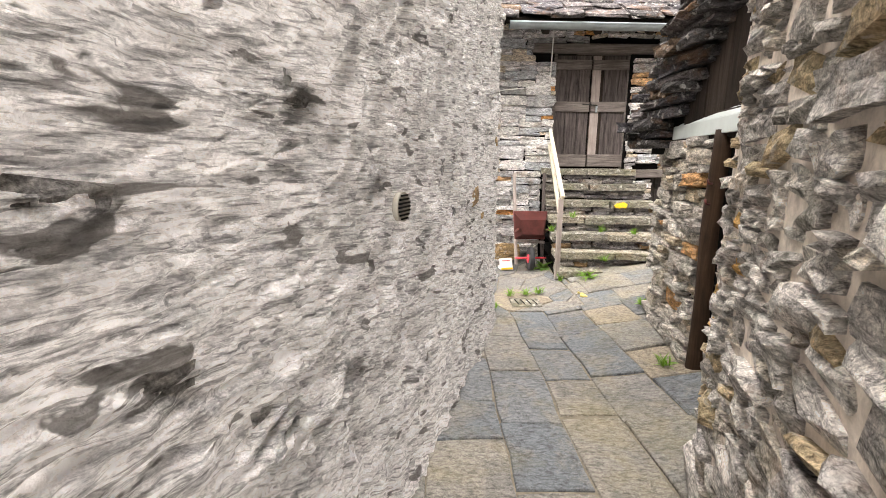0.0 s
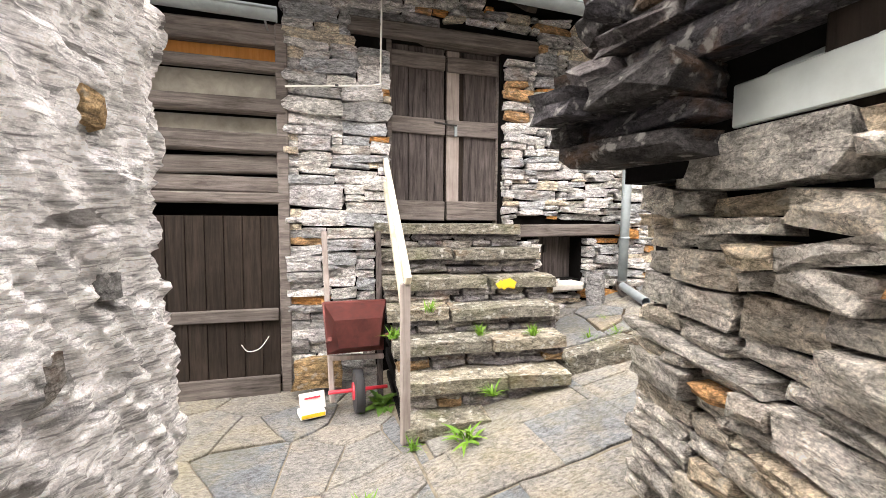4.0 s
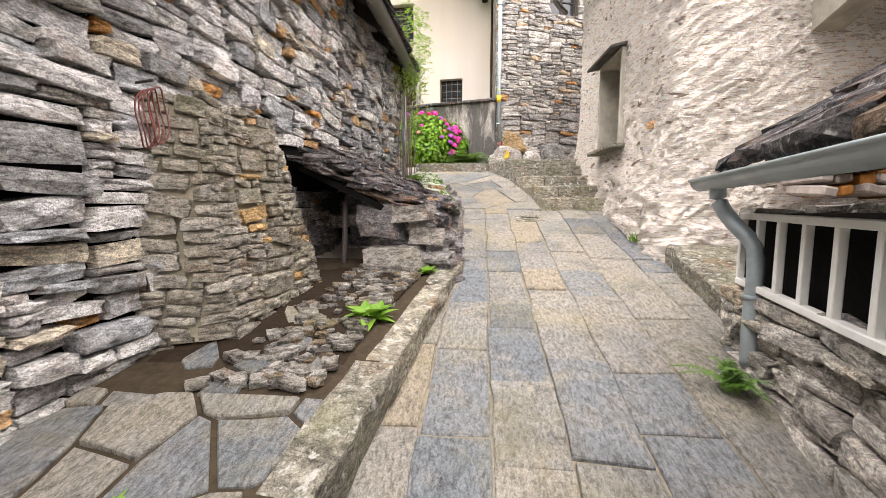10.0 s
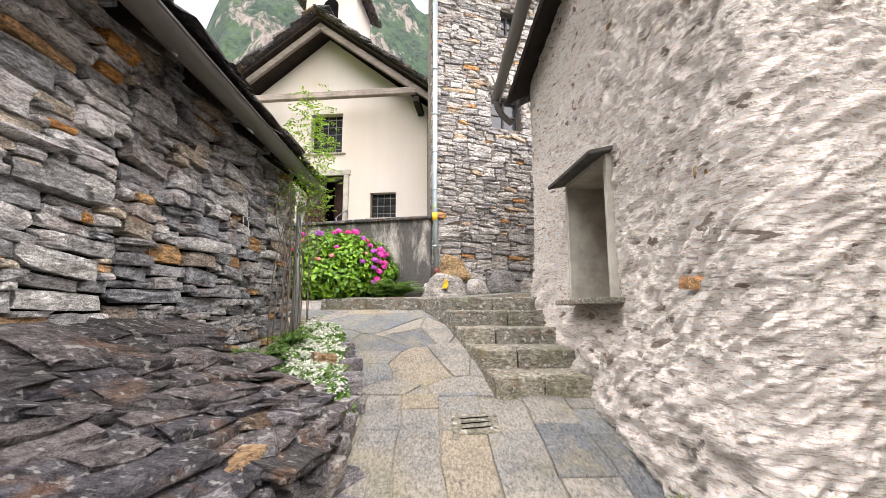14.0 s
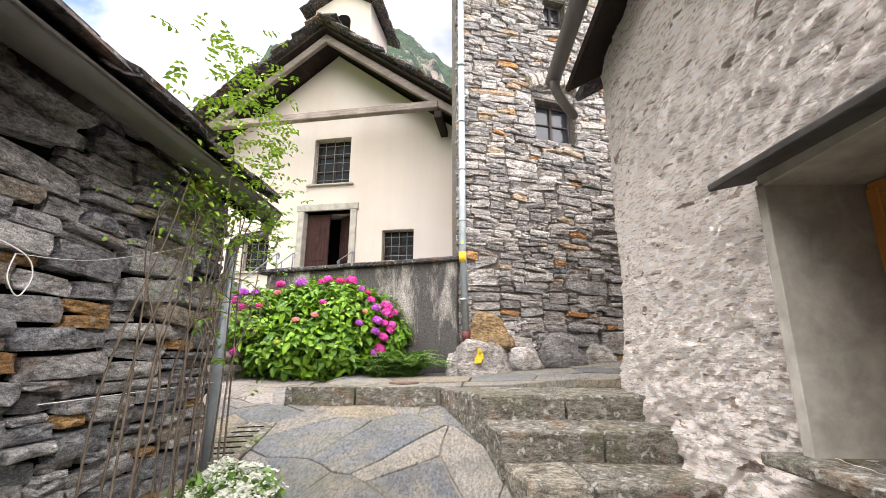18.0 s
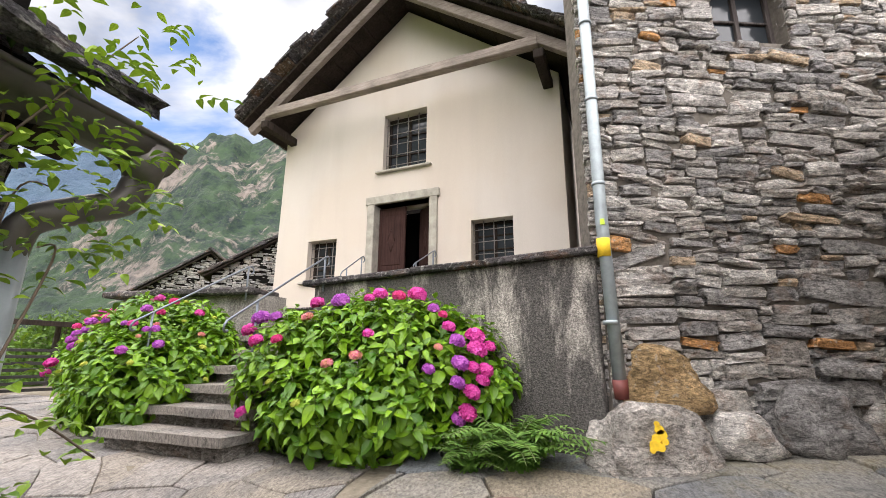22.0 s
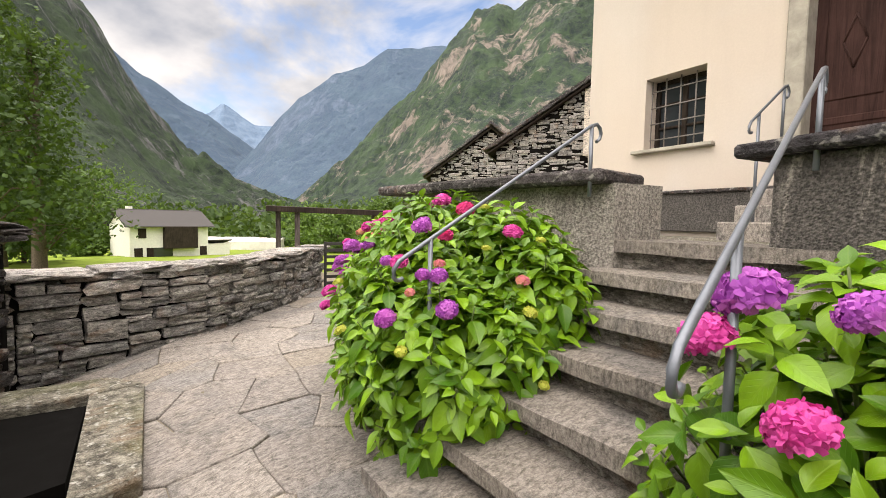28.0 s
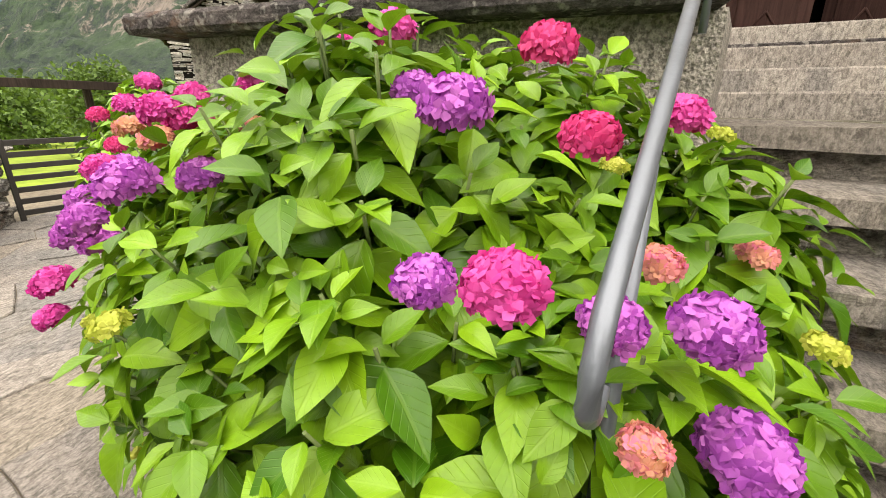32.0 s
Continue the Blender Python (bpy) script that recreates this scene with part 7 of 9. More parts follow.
shed = thing("stone_shed", "low dry-stone shed with a dark opening under thick slab roofing", "shed", (7.8, 6.3, 1.1), kind="structure")
RS = random.Random(11)
walls = []
for k in range(7):
    z = 0.02 + k * 0.10
    for j in range(6):
        t = (j + RS.random() * 0.6) / 6
        walls.append((-0.50 + 1.5 * t, -0.30 - 0.45 * (1 - k / 9) - 0.05 * t, z + 0.15 * t + RS.uniform(-0.02, 0.02), RS.uniform(0.22, 0.42), RS.uniform(0.2, 0.36), RS.uniform(0.09, 0.16), RS.uniform(-30, 30)))
for j in range(16):
    walls.append((0.3 + RS.random() * 0.75, -0.45 - RS.random() * 0.35, 0.1 + RS.random() * 0.35, RS.uniform(0.18, 0.34), 0.25, 0.12, RS.uniform(0, 90)))
walls += [(-0.30, -0.22, 0.55, 0.62, 0.42, 0.36, -18), (-0.38, -0.32, 0.20, 0.72, 0.5, 0.30, -12), (-0.28, -0.25, 0.37, 0.5, 0.34, 0.10, -15)]
heap(shed, walls, M_SHED)
for row in range(10):
    f = row / 9
    for layer in range(3):
        x = -0.72 + 0.16 * (1 - f) + RS.uniform(0, 0.2)
        while x < 1.12 - 0.1 * f:
            w = RS.uniform(0.2, 0.62)
            o = new("roof_slab", shared("roof_slab", RS.randrange(32), M_DARK))
            o.parent = shed
            o.matrix_basis = pose(x + w / 2, -0.56 + 0.112 * row + RS.uniform(-0.05, 0.04), 0.58 + 0.060 * row + 0.045 * layer + 0.09 * x - 0.10 * max(0, x - 0.4), 13 + RS.gauss(0, 4), 2 + RS.gauss(0, 4), RS.gauss(-6, 9)) @ Matrix.Diagonal((w, RS.uniform(0.24, 0.44), RS.uniform(0.04, 0.085), 1))
            x += w * 0.9
# near-black sheets hold the shade of the shed interior
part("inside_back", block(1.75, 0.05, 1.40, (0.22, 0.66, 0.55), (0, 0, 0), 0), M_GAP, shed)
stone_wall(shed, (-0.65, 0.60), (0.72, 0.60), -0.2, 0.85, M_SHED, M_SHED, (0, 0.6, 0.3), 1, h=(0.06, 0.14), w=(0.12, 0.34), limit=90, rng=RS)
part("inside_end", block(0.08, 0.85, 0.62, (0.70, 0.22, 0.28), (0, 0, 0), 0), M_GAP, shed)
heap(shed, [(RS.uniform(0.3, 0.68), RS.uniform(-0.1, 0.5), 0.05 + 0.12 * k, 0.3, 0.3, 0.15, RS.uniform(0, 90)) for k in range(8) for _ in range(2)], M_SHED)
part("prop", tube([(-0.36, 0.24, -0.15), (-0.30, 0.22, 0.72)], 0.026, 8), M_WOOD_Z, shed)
# hidden ceiling added under the slabs to keep the opening dark
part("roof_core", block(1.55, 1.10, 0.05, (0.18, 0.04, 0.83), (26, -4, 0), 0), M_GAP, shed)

# ---- low wall, sunken opening, gate ----
low = thing("wall_parapet", "low dry-stone parapet wall topped with flat slabs", "wall", kind="structure")
LP = [(9.5, 12.3), (12.5, 12.55), (14.0, 12.85), (15.1, 13.65), (16.3, 14.9)]
core = bmesh.new()
for (a, b) in zip(LP, LP[1:]):
    d = (Vector(b) - Vector(a)).normalized()
    n = Vector((-d.y, d.x))
    prism([tuple(Vector(a) + n * 0.06), tuple(Vector(b) + n * 0.06), tuple(Vector(b) + n * 0.45), tuple(Vector(a) + n * 0.45)], 1.5, 3.34, core)
part("core", core, M_GAP, low)
for (a, b), lim in zip(zip(LP, LP[1:]), (10, 90, 110, 90)):
    stone_wall(low, a, b, 2.5, 3.38, M_COOL, M_COOL_J, ((a[0] + b[0]) / 2, (a[1] + b[1]) / 2, 3.0), 1, h=(0.07, 0.16), w=(0.18, 0.52), depth=0.18, limit=lim, tilt=1.5, fill=0.99)
    d = Vector(b) - Vector(a)
    u = 0.0
    while u < d.length:
        w = RNG.uniform(0.35, 0.7)
        p = Vector(a) + d.normalized() * (u + w / 2) + Vector((-d.y, d.x)).normalized() * 0.24
        o = new("cap_slab", shared("cap_slab", RNG.randrange(32), M_COOL))
        o.parent = low
        o.matrix_basis = pose(p.x, p.y, 3.415 + RNG.uniform(-0.01, 0.015), RNG.gauss(0, 1.5), RNG.gauss(0, 1.5), math.degrees(math.atan2(d.y, d.x))) @ Matrix.Diagonal((w, 0.58, 0.07, 1))
        u += w
end_wall = tagged(part("wall_corner_shed", prism([(11.0, 10.2), (12.45, 12.5), (11.9, 12.9), (10.4, 10.6)], 1.2, 3.7), M_GAP), "dark stone wall end beside the parapet", "wall", kind="structure")
stone_wall(end_wall, (11.3, 10.65), (12.45, 12.45), 1.3, 3.7, M_DARK, M_DARK_J, (12.4, 12.3, 3), 1, h=(0.08, 0.16), limit=80)
heap(end_wall, [(12.25, 12.3, 3.74 + 0.05 * k, 0.6, 0.6, 0.06, 30 + 20 * k) for k in range(3)], M_DARK, "roof_slab")
pit = thing("sunken_opening", "dark sunken opening edged with flat stone slabs", "opening", (12.4, 11.0, 2.4), kind="structure")
# raised black block takes the place of the hole's shade
part("void", prism([(-0.65, -0.75), (0.42, -0.55), (0.52, 0.55), (-0.5, 0.72)], -0.3, 0.165), M_SHADE_BLACK, pit)
for p in ([(0.42, -0.9), (0.72, -0.85), (0.88, 0.62), (0.54, 0.6)], [(-0.5, 0.72), (0.54, 0.58), (0.88, 0.64), (0.7, 0.95), (-0.5, 1.1)]):
    part("rim_slab", prism(p, 0.0, 0.23, inset=0.02), M_STEP, pit)
mg = thing("metal_gate", "dark metal gate of horizontal rails at the end of the parapet", "gate", (16.3, 14.8, 2.7))
gdir = Vector((0.96, -0.28, 0))
for i in range(7):
    part("rail", block(1.9, 0.03, 0.055, tuple(gdir * 0.95 + Vector((0, 0, 0.10 + i * 0.118))), (0, 0, -16), 0.003), M_IRON, mg)
for q in (0.0, 0.95, 1.9):
    part("upright", block(0.045, 0.045, 0.85, tuple(gdir * q + Vector((0, 0, 0.42))), (0, 0, -16), 0.003), M_IRON, mg)
sh = thing("shelter", "open shelter with a thin dark flat roof on timber posts", "shelter", (17.75, 17.55, 2.2))
part("roof", block(3.0, 1.6, 0.07, (0, 0, 1.98), (2, 1, -18), 0.01), M_WOOD_DARK, sh)
part("fascia", block(3.02, 0.03, 0.12, (-0.24, -0.78, 1.93), (2, 1, -18), 0.006), M_WOOD_DARK, sh)
for x, y in ((-1.2, 0.3), (-1.0, -0.35), (1.3, -0.6), (1.4, 0.3)):
    part("post", block(0.11, 0.11, 1.95, (x, y, 0.98), (0, 0, -18), 0.008), M_WOOD_Z, sh)


# ---- hydrangeas ----
def leaf_mesh(name, length, width, mat, seed, droop=0.25):
    """An ovate pointed leaf, folded along the midrib and drooping to its tip."""
    bm = bmesh.new()
    uvl = bm.loops.layers.uv.new("UVMap")
    r = random.Random(seed)
    n, prof = 9, [0.06, 0.55, 0.86, 1.0, 0.98, 0.84, 0.60, 0.32, 0.01]
    cols = (-1, -0.5, 0, 0.5, 1)
    grid_v, uvs = [], {}
    for i in range(n):
        t = i / (n - 1)
        row = []
        for c in cols:
            w = width / 2 * prof[i]
            z = 0.20 * abs(c) * w * 2 - droop * length * t ** 2 + r.uniform(-0.02, 0.02) * width + 0.03 * width * math.sin(6 * t) * abs(c)
            v = bm.verts.new((c * w, t * length, z))
            uvs[v] = (0.5 + c * 0.5 * prof[i], t)
            row.append(v)
        grid_v.append(row)
    for a, b in zip(grid_v, grid_v[1:]):
        for k in range(4):
            f = bm.faces.new((a[k], a[k + 1], b[k + 1], b[k]))
            f.smooth = True
            for lp in f.loops:
                lp[uvl].uv = uvs[lp.vert]
    data = bpy.data.meshes.new(name)
    bm.to_mesh(data)
    bm.free()
    data.materials.append(mat)
    return data


LEAVES = [leaf_mesh("leaf", 0.120, 0.064, M_LEAF, s, 0.15 + 0.07 * s) for s in range(5)]


def join_copies(name, meshes, spots, mat, parent):
    """Many copies of small meshes in one mesh with their maps; spots are (index, matrix)."""
    cache = []
    for d in meshes:
        vs = np.array([v.co[:] for v in d.vertices])
        fs = [list(p.vertices) for p in d.polygons]
        uv = [u.uv[:] for u in d.uv_layers[0].data] if d.uv_layers else None
        cache.append((vs, fs, uv))
    V, F, U, n = [], [], [], 0
    for k, m in spots:
        vs, fs, uv = cache[k]
        a = np.array(m)
        V.append(vs @ a[:3, :3].T + a[:3, 3])
        F += [[i + n for i in f] for f in fs]
        if uv:
            U += uv
        n += len(vs)
    data = bpy.data.meshes.new(name)
    data.from_pydata(np.concatenate(V).tolist(), [], F)
    if U:
        lay_uv = data.uv_layers.new(name="UVMap")
        lay_uv.data.foreach_set("uv", np.array(U).ravel().tolist())
    data.polygons.foreach_set("use_smooth", [True] * len(data.polygons))
    return part(name, data, mat, parent)


def head_mesh(name, radius, mat, seed, flat=0.75, n=92):
    """A mophead of four-petalled florets."""
    bm = bmesh.new()
    r = random.Random(seed)
    for i in range(n):
        f = (i + 0.5) / n
        th = math.acos(1 - 1.45 * f)
        ph = i * 2.39996
        d = Vector((math.sin(th) * math.cos(ph), math.sin(th) * math.sin(ph), math.cos(th)))
        c = Vector((d.x, d.y, d.z * flat)) * radius * r.uniform(0.92, 1.06)
        q = (d + Vector((r.gauss(0, 0.22), r.gauss(0, 0.22), r.gauss(0, 0.22)))).to_track_quat("Z", "Y")
        s = radius * r.uniform(0.27, 0.36)
        spin = r.random() * 6.28
        mid = bm.verts.new(c)
        for k in range(4):
            a = spin + k * math.pi / 2
            p = [Vector((math.cos(a - 0.80), math.sin(a - 0.80), 0.06)) * s * 0.70, Vector((math.cos(a - 0.36), math.sin(a - 0.36), 0.24)) * s * 1.06, Vector((math.cos(a + 0.36), math.sin(a + 0.36), 0.24)) * s * 1.06, Vector((math.cos(a + 0.80), math.sin(a + 0.80), 0.06)) * s * 0.70]
            vv = [bm.verts.new(c + q @ x) for x in p]
            bm.faces.new((mid, vv[0], vv[1]))
            bm.faces.new((mid, vv[1], vv[2]))
            bm.faces.new((mid, vv[2], vv[3]))
    data = bpy.data.meshes.new(name)
    bm.to_mesh(data)
    bm.free()
    data.materials.append(mat)
    return data


HEADS = {"pink": head_mesh("flower_head", 0.064, M_PINK, 1), "purple": head_mesh("flower_head", 0.064, M_PURPLE, 2), "crimson": head_mesh("flower_head", 0.060, M_CRIMSON, 3),
         "pale": head_mesh("flower_head", 0.048, M_PALE, 4, 0.6, 70), "bud": head_mesh("flower_bud", 0.030, M_BUD, 5, 0.5, 40)}
STEM_MAT = plain("green_stem", (0.12, 0.17, 0.05), 0.7)


def hydrangea(label, base, lumps, shoots, flowers, near, seed, keep_clear=None, limit=300):
    """lumps: (x, y, z, rx, ry, rz) ellipsoids; flowers: (x, y, z, kind, size)."""
    h = thing("hydrangea", label, "shrub", base)
    o = Vector(base)
    r = random.Random(seed)
    spots, stems = [], bmesh.new()
    tot = sum(l[3] * l[4] + l[4] * l[5] for l in lumps)

    def inside(p, s=1.0):
        return any(((p.x - l[0]) / (l[3] * s)) ** 2 + ((p.y - l[1]) / (l[4] * s)) ** 2 + ((p.z - l[2]) / (l[5] * s)) ** 2 < 1 for l in lumps)

    blooms = [Vector(f[:3]) for f in flowers]
    for l in lumps:
        for _ in range(int(shoots * (l[3] * l[4] + l[4] * l[5]) / tot)):
            d = Vector((r.gauss(0, 1), r.gauss(0, 1), r.gauss(0.25, 1))).normalized()
            sc = r.choice((1.0, 1.0, 0.97, 0.85, 0.7)) * r.uniform(0.95, 1.05)
            p = Vector((l[0] + d.x * l[3] * sc, l[1] + d.y * l[4] * sc, l[2] + d.z * l[5] * sc))
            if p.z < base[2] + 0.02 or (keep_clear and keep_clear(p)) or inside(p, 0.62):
                continue
            nrm = Vector((d.x / l[3], d.y / l[4], d.z / l[5])).normalized()
            axis = (nrm * 0.8 + Vector((0, 0, 0.75))).normalized()
            q = axis.to_track_quat("Z", "Y").to_matrix().to_4x4()
            spin = r.random() * 360
            if any((p - b).length < 0.085 for b in blooms):
                continue
            for k in range(6):
                tier = k // 2
                a = spin + (k % 2) * 180 + tier * 90 + r.gauss(0, 14)
                size = (0.62, 0.95, 1.2)[tier] * r.uniform(0.75, 1.2)
                m = Matrix.Translation(p) @ q @ pose(0, 0, -0.035 * tier, 0, 0, a) @ pose(0, 0.012, 0, (32, 4, -16)[tier] + r.gauss(0, 12), r.gauss(0, 12), 0) @ Matrix.Diagonal((size, size, size, 1))
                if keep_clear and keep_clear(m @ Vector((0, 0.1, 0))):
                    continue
                spots.append((r.randrange(5), m))
            if r.random() < 0.5:
                tube([p - o, p - o - axis * 0.18], 0.0035, 4, stems)
    for _ in range(16):
        l = r.choice(lumps)
        a = Vector((l[0] + r.uniform(-0.3, 0.3) * l[3], l[1] + r.uniform(-0.3, 0.3) * l[4], base[2]))
        b = Vector((l[0] + r.uniform(-0.7, 0.7) * l[3], l[1] + r.uniform(-0.7, 0.7) * l[4], l[2] + 0.5 * l[5]))
        tube([a - o, a.lerp(b, 0.5) - o + Vector((0, 0, 0.1)), b - o], [0.011, 0.008, 0.005], 5, stems)
    tagged(part("stalk", stems, STEM_MAT, h), kind="stuff")
    spots.sort(key=lambda s: (s[1].translation - Vector(near)).length)
    back_m = Matrix.Translation(-o)
    for k, m in spots[:limit]:
        lf = new("leaf", LEAVES[k])
        lf.parent = h
        lf.matrix_basis = back_m @ m
    if spots[limit:]:
        tagged(join_copies("leaves_far", LEAVES, [(k, back_m @ m) for k, m in spots[limit:]], M_LEAF_J, h), kind="stuff")
    for x, y, z, kind, size in flowers:
        f = new("flower_bud" if kind == "bud" else "flower_head", HEADS[kind])
        f.parent = h
        lean = (Vector((x, y, z)) - Vector((sum(l[0] for l in lumps) / len(lumps), sum(l[1] for l in lumps) / len(lumps), base[2] + 0.2))).normalized() * 0.7 + Vector((0, 0, 0.8))
        f.matrix_basis = Matrix.Translation(Vector((x, y, z)) - o) @ lean.to_track_quat("Z", "Y").to_matrix().to_4x4() @ pose(0, 0, 0, 0, 0, r.random() * 360) @ Matrix.Diagonal((size, size, size, 1))
    return h


def scatter_flowers(n, lumps, kinds, seed, towards, taken=()):
    """Flower places on the upper and outer sides of the lumps."""
    r = random.Random(seed)
    out = []
    while len(out) < n:
        l = r.choice(lumps)
        d = Vector((r.gauss(towards[0], 0.7), r.gauss(towards[1], 0.7), r.gauss(towards[2], 0.6))).normalized()
        p = Vector((l[0] + d.x * l[3] * 1.03, l[1] + d.y * l[4] * 1.03, l[2] + d.z * l[5] * 1.05))
        if any(((p.x - q[0]) / q[3]) ** 2 + ((p.y - q[1]) / q[4]) ** 2 + ((p.z - q[2]) / q[5]) ** 2 < 0.98 for q in lumps if q is not l):
            continue
        if any((p - Vector(o[:3])).length < 0.15 for o in (*out, *taken)):
            continue
        out.append((p.x, p.y, p.z, r.choice(kinds), r.uniform(0.75, 1.15)))
    return out


L1 = [(14.42, 6.75, 3.36, 0.60, 0.90, 0.66), (14.40, 7.58, 3.26, 0.55, 0.58, 0.62), (14.22, 6.9, 3.05, 0.55, 0.85, 0.45), (14.50, 6.10, 3.25, 0.42, 0.50, 0.55)]
L2 = [(14.75, 9.75, 3.28, 0.70, 0.75, 0.82), (14.95, 9.40, 3.40, 0.50, 0.50, 0.66), (14.42, 9.50, 3.16, 0.49, 0.52, 0.60), (15.0, 10.5, 3.20, 0.55, 0.60, 0.72), (14.66, 10.12, 2.95, 0.40, 0.5, 0.42), (14.37, 9.18, 3.16, 0.45, 0.42, 0.49), (14.60, 8.98, 3.12, 0.40, 0.27, 0.46), (14.80, 8.95, 3.42, 0.34, 0.24, 0.42), (14.85, 9.10, 3.36, 0.42, 0.32, 0.52)]
L3 = [(15.75, 11.85, 3.42, 0.38, 0.45, 0.62), (15.95, 12.4, 3.3, 0.35, 0.4, 0.55)]
# camera positions near the shrubs; leaves closer than 0.42 m are dropped
CAMERA_SPOTS = [(13.69, 9.22, 3.92), (13.57, 9.18, 3.94), (13.49, 9.13, 3.96), (13.04, 8.28, 3.95), (12.4, 6.7, 3.8), (12.7, 7.3, 3.9)]


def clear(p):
    return any((p - Vector(e)).length < 0.42 for e in CAMERA_SPOTS)


F1 = [(14.12, 6.70, 3.96, "pink", 0.89), (14.22, 6.40, 3.96, "pink", 1.11), (14.12, 6.53, 3.94, "crimson", 0.85), (14.11, 7.06, 3.91, "purple", 1.11), (14.41, 7.47, 3.94, "pink", 0.92), (14.06, 6.77, 3.92, "pink", 0.64), (14.13, 6.23, 3.83, "purple", 0.70), (14.13, 6.15, 3.78, "crimson", 0.58), (14.09, 6.09, 3.68, "pink", 0.76), (14.20, 5.90, 3.61, "pink", 1.11), (14.16, 5.88, 3.51, "pink", 1.11), (14.22, 5.79, 3.53, "pink", 0.72), (14.08, 6.02, 3.57, "purple", 0.90), (13.91, 6.20, 3.36, "purple", 0.68), (13.97, 6.14, 3.52, "pale", 0.67)]
F1 += [(14.06, 5.99, 3.40, "purple", 0.98), (14.11, 5.90, 3.37, "pink", 0.77), (14.15, 5.81, 3.35, "pink", 0.87), (14.05, 6.01, 3.26, "purple", 0.83), (14.10, 5.91, 3.19, "pink", 0.94), (14.13, 5.83, 3.28, "pink", 0.78), (14.12, 5.95, 3.04, "pink", 1.04), (14.12, 6.02, 2.99, "purple", 0.81), (13.85, 6.67, 3.62, "pink", 0.60), (13.92, 7.79, 3.00, "pink", 0.75), (14.15, 7.88, 3.78, "purple", 1.11), (14.07, 7.66, 3.78, "purple", 0.77), (14.10, 7.95, 3.67, "pink", 0.93), (13.92, 7.73, 3.57, "pink", 0.84), (13.91, 7.52, 3.58, "crimson", 0.71)]
F1 += scatter_flowers(8, L1, ("pale", "bud", "bud"), 9, (-0.6, 0, 0.6), F1)
F2 = [(14.33, 9.43, 3.915, "purple", 0.77), (14.43, 9.54, 3.94, "purple", 0.55), (14.72, 9.72, 4.08, "pink", 0.77), (14.76, 9.86, 4.06, "pink", 0.51), (14.56, 9.33, 4.015, "crimson", 0.77), (14.33, 9.235, 3.875, "crimson", 0.62),
      (14.09, 9.295, 3.745, "pink", 0.61), (14.07, 9.375, 3.745, "purple", 0.46), (14.15, 9.185, 3.69, "purple", 0.51), (14.165, 9.085, 3.695, "purple", 0.61), (14.05, 9.150, 3.62, "pale", 0.46), (14.215, 9.14, 3.745, "pale", 0.52), (14.67, 9.08, 3.895, "pink", 0.70),
      (13.99, 9.262, 3.485, "purple", 0.73), (14.17, 9.025, 3.545, "purple", 0.73), (14.58, 8.93, 3.66, "pale", 0.67), (14.22, 10.01, 3.78, "purple", 0.73), (14.28, 9.90, 3.79, "purple", 0.57), (14.24, 10.10, 3.80, "pink", 0.44), (14.58, 10.0, 3.945, "pink", 0.81),
      (14.46, 9.93, 3.87, "pale", 0.55), (14.42, 10.15, 3.90, "pink", 0.62), (14.45, 10.30, 3.86, "pale", 0.66), (14.60, 10.25, 3.93, "pink", 0.58)]
F2 += [(14.75, 10.45, 3.87, "pink", 1.00), (14.66, 10.49, 3.81, "pale", 0.95), (14.59, 10.57, 3.72, "purple", 0.77), (14.59, 10.77, 3.61, "purple", 0.82), (14.49, 10.58, 3.53, "purple", 0.86), (14.49, 10.87, 3.35, "pink", 0.89), (14.45, 10.86, 3.24, "pink", 0.71), (14.30, 10.30, 3.66, "purple", 0.69), (14.36, 10.45, 3.60, "purple", 0.73)]
F2 += scatter_flowers(14, L2, ("bud", "bud", "bud"), 6, (-0.8, -0.1, 0.5), F2)
F3 = scatter_flowers(9, L3, ("crimson", "pink", "crimson"), 8, (-0.5, -0.1, 0.8))
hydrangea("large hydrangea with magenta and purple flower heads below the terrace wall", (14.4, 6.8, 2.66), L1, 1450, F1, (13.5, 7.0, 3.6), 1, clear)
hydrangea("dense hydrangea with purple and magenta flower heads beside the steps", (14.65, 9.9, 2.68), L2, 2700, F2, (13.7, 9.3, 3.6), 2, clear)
hydrangea("smaller hydrangea with crimson flowers beyond the planter wall", (15.8, 12.0, 2.7), L3, 300, F3, (14.8, 11.5, 3.8), 3, None, 40)

# ---- valley: meadow, house, trees, mountains ----
vx, vy = np.meshgrid(np.concatenate((np.linspace(-400, 0, 21), np.linspace(4, 60, 29), np.linspace(70, 500, 23))), np.concatenate((np.linspace(14.2, 60, 24), np.linspace(70, 900, 30))))
dist = np.hypot(vx - 13, vy - 10)
vz = np.interp(dist, [0, 5, 9, 20, 45, 120, 400, 1000], [1.2, 1.3, 1.9, 1.5, 0.4, -3, -6, -6])
vg = np.stack((vx, vy, vz), -1)
vg[..., 2] += 0.25 * fbm(vg * (1, 1, 0), 0.15, 3, 4)
meadow = tagged(sheet("meadow", vg, M_MEADOW), "sloping bright green meadow below the village", "meadow", kind="structure")


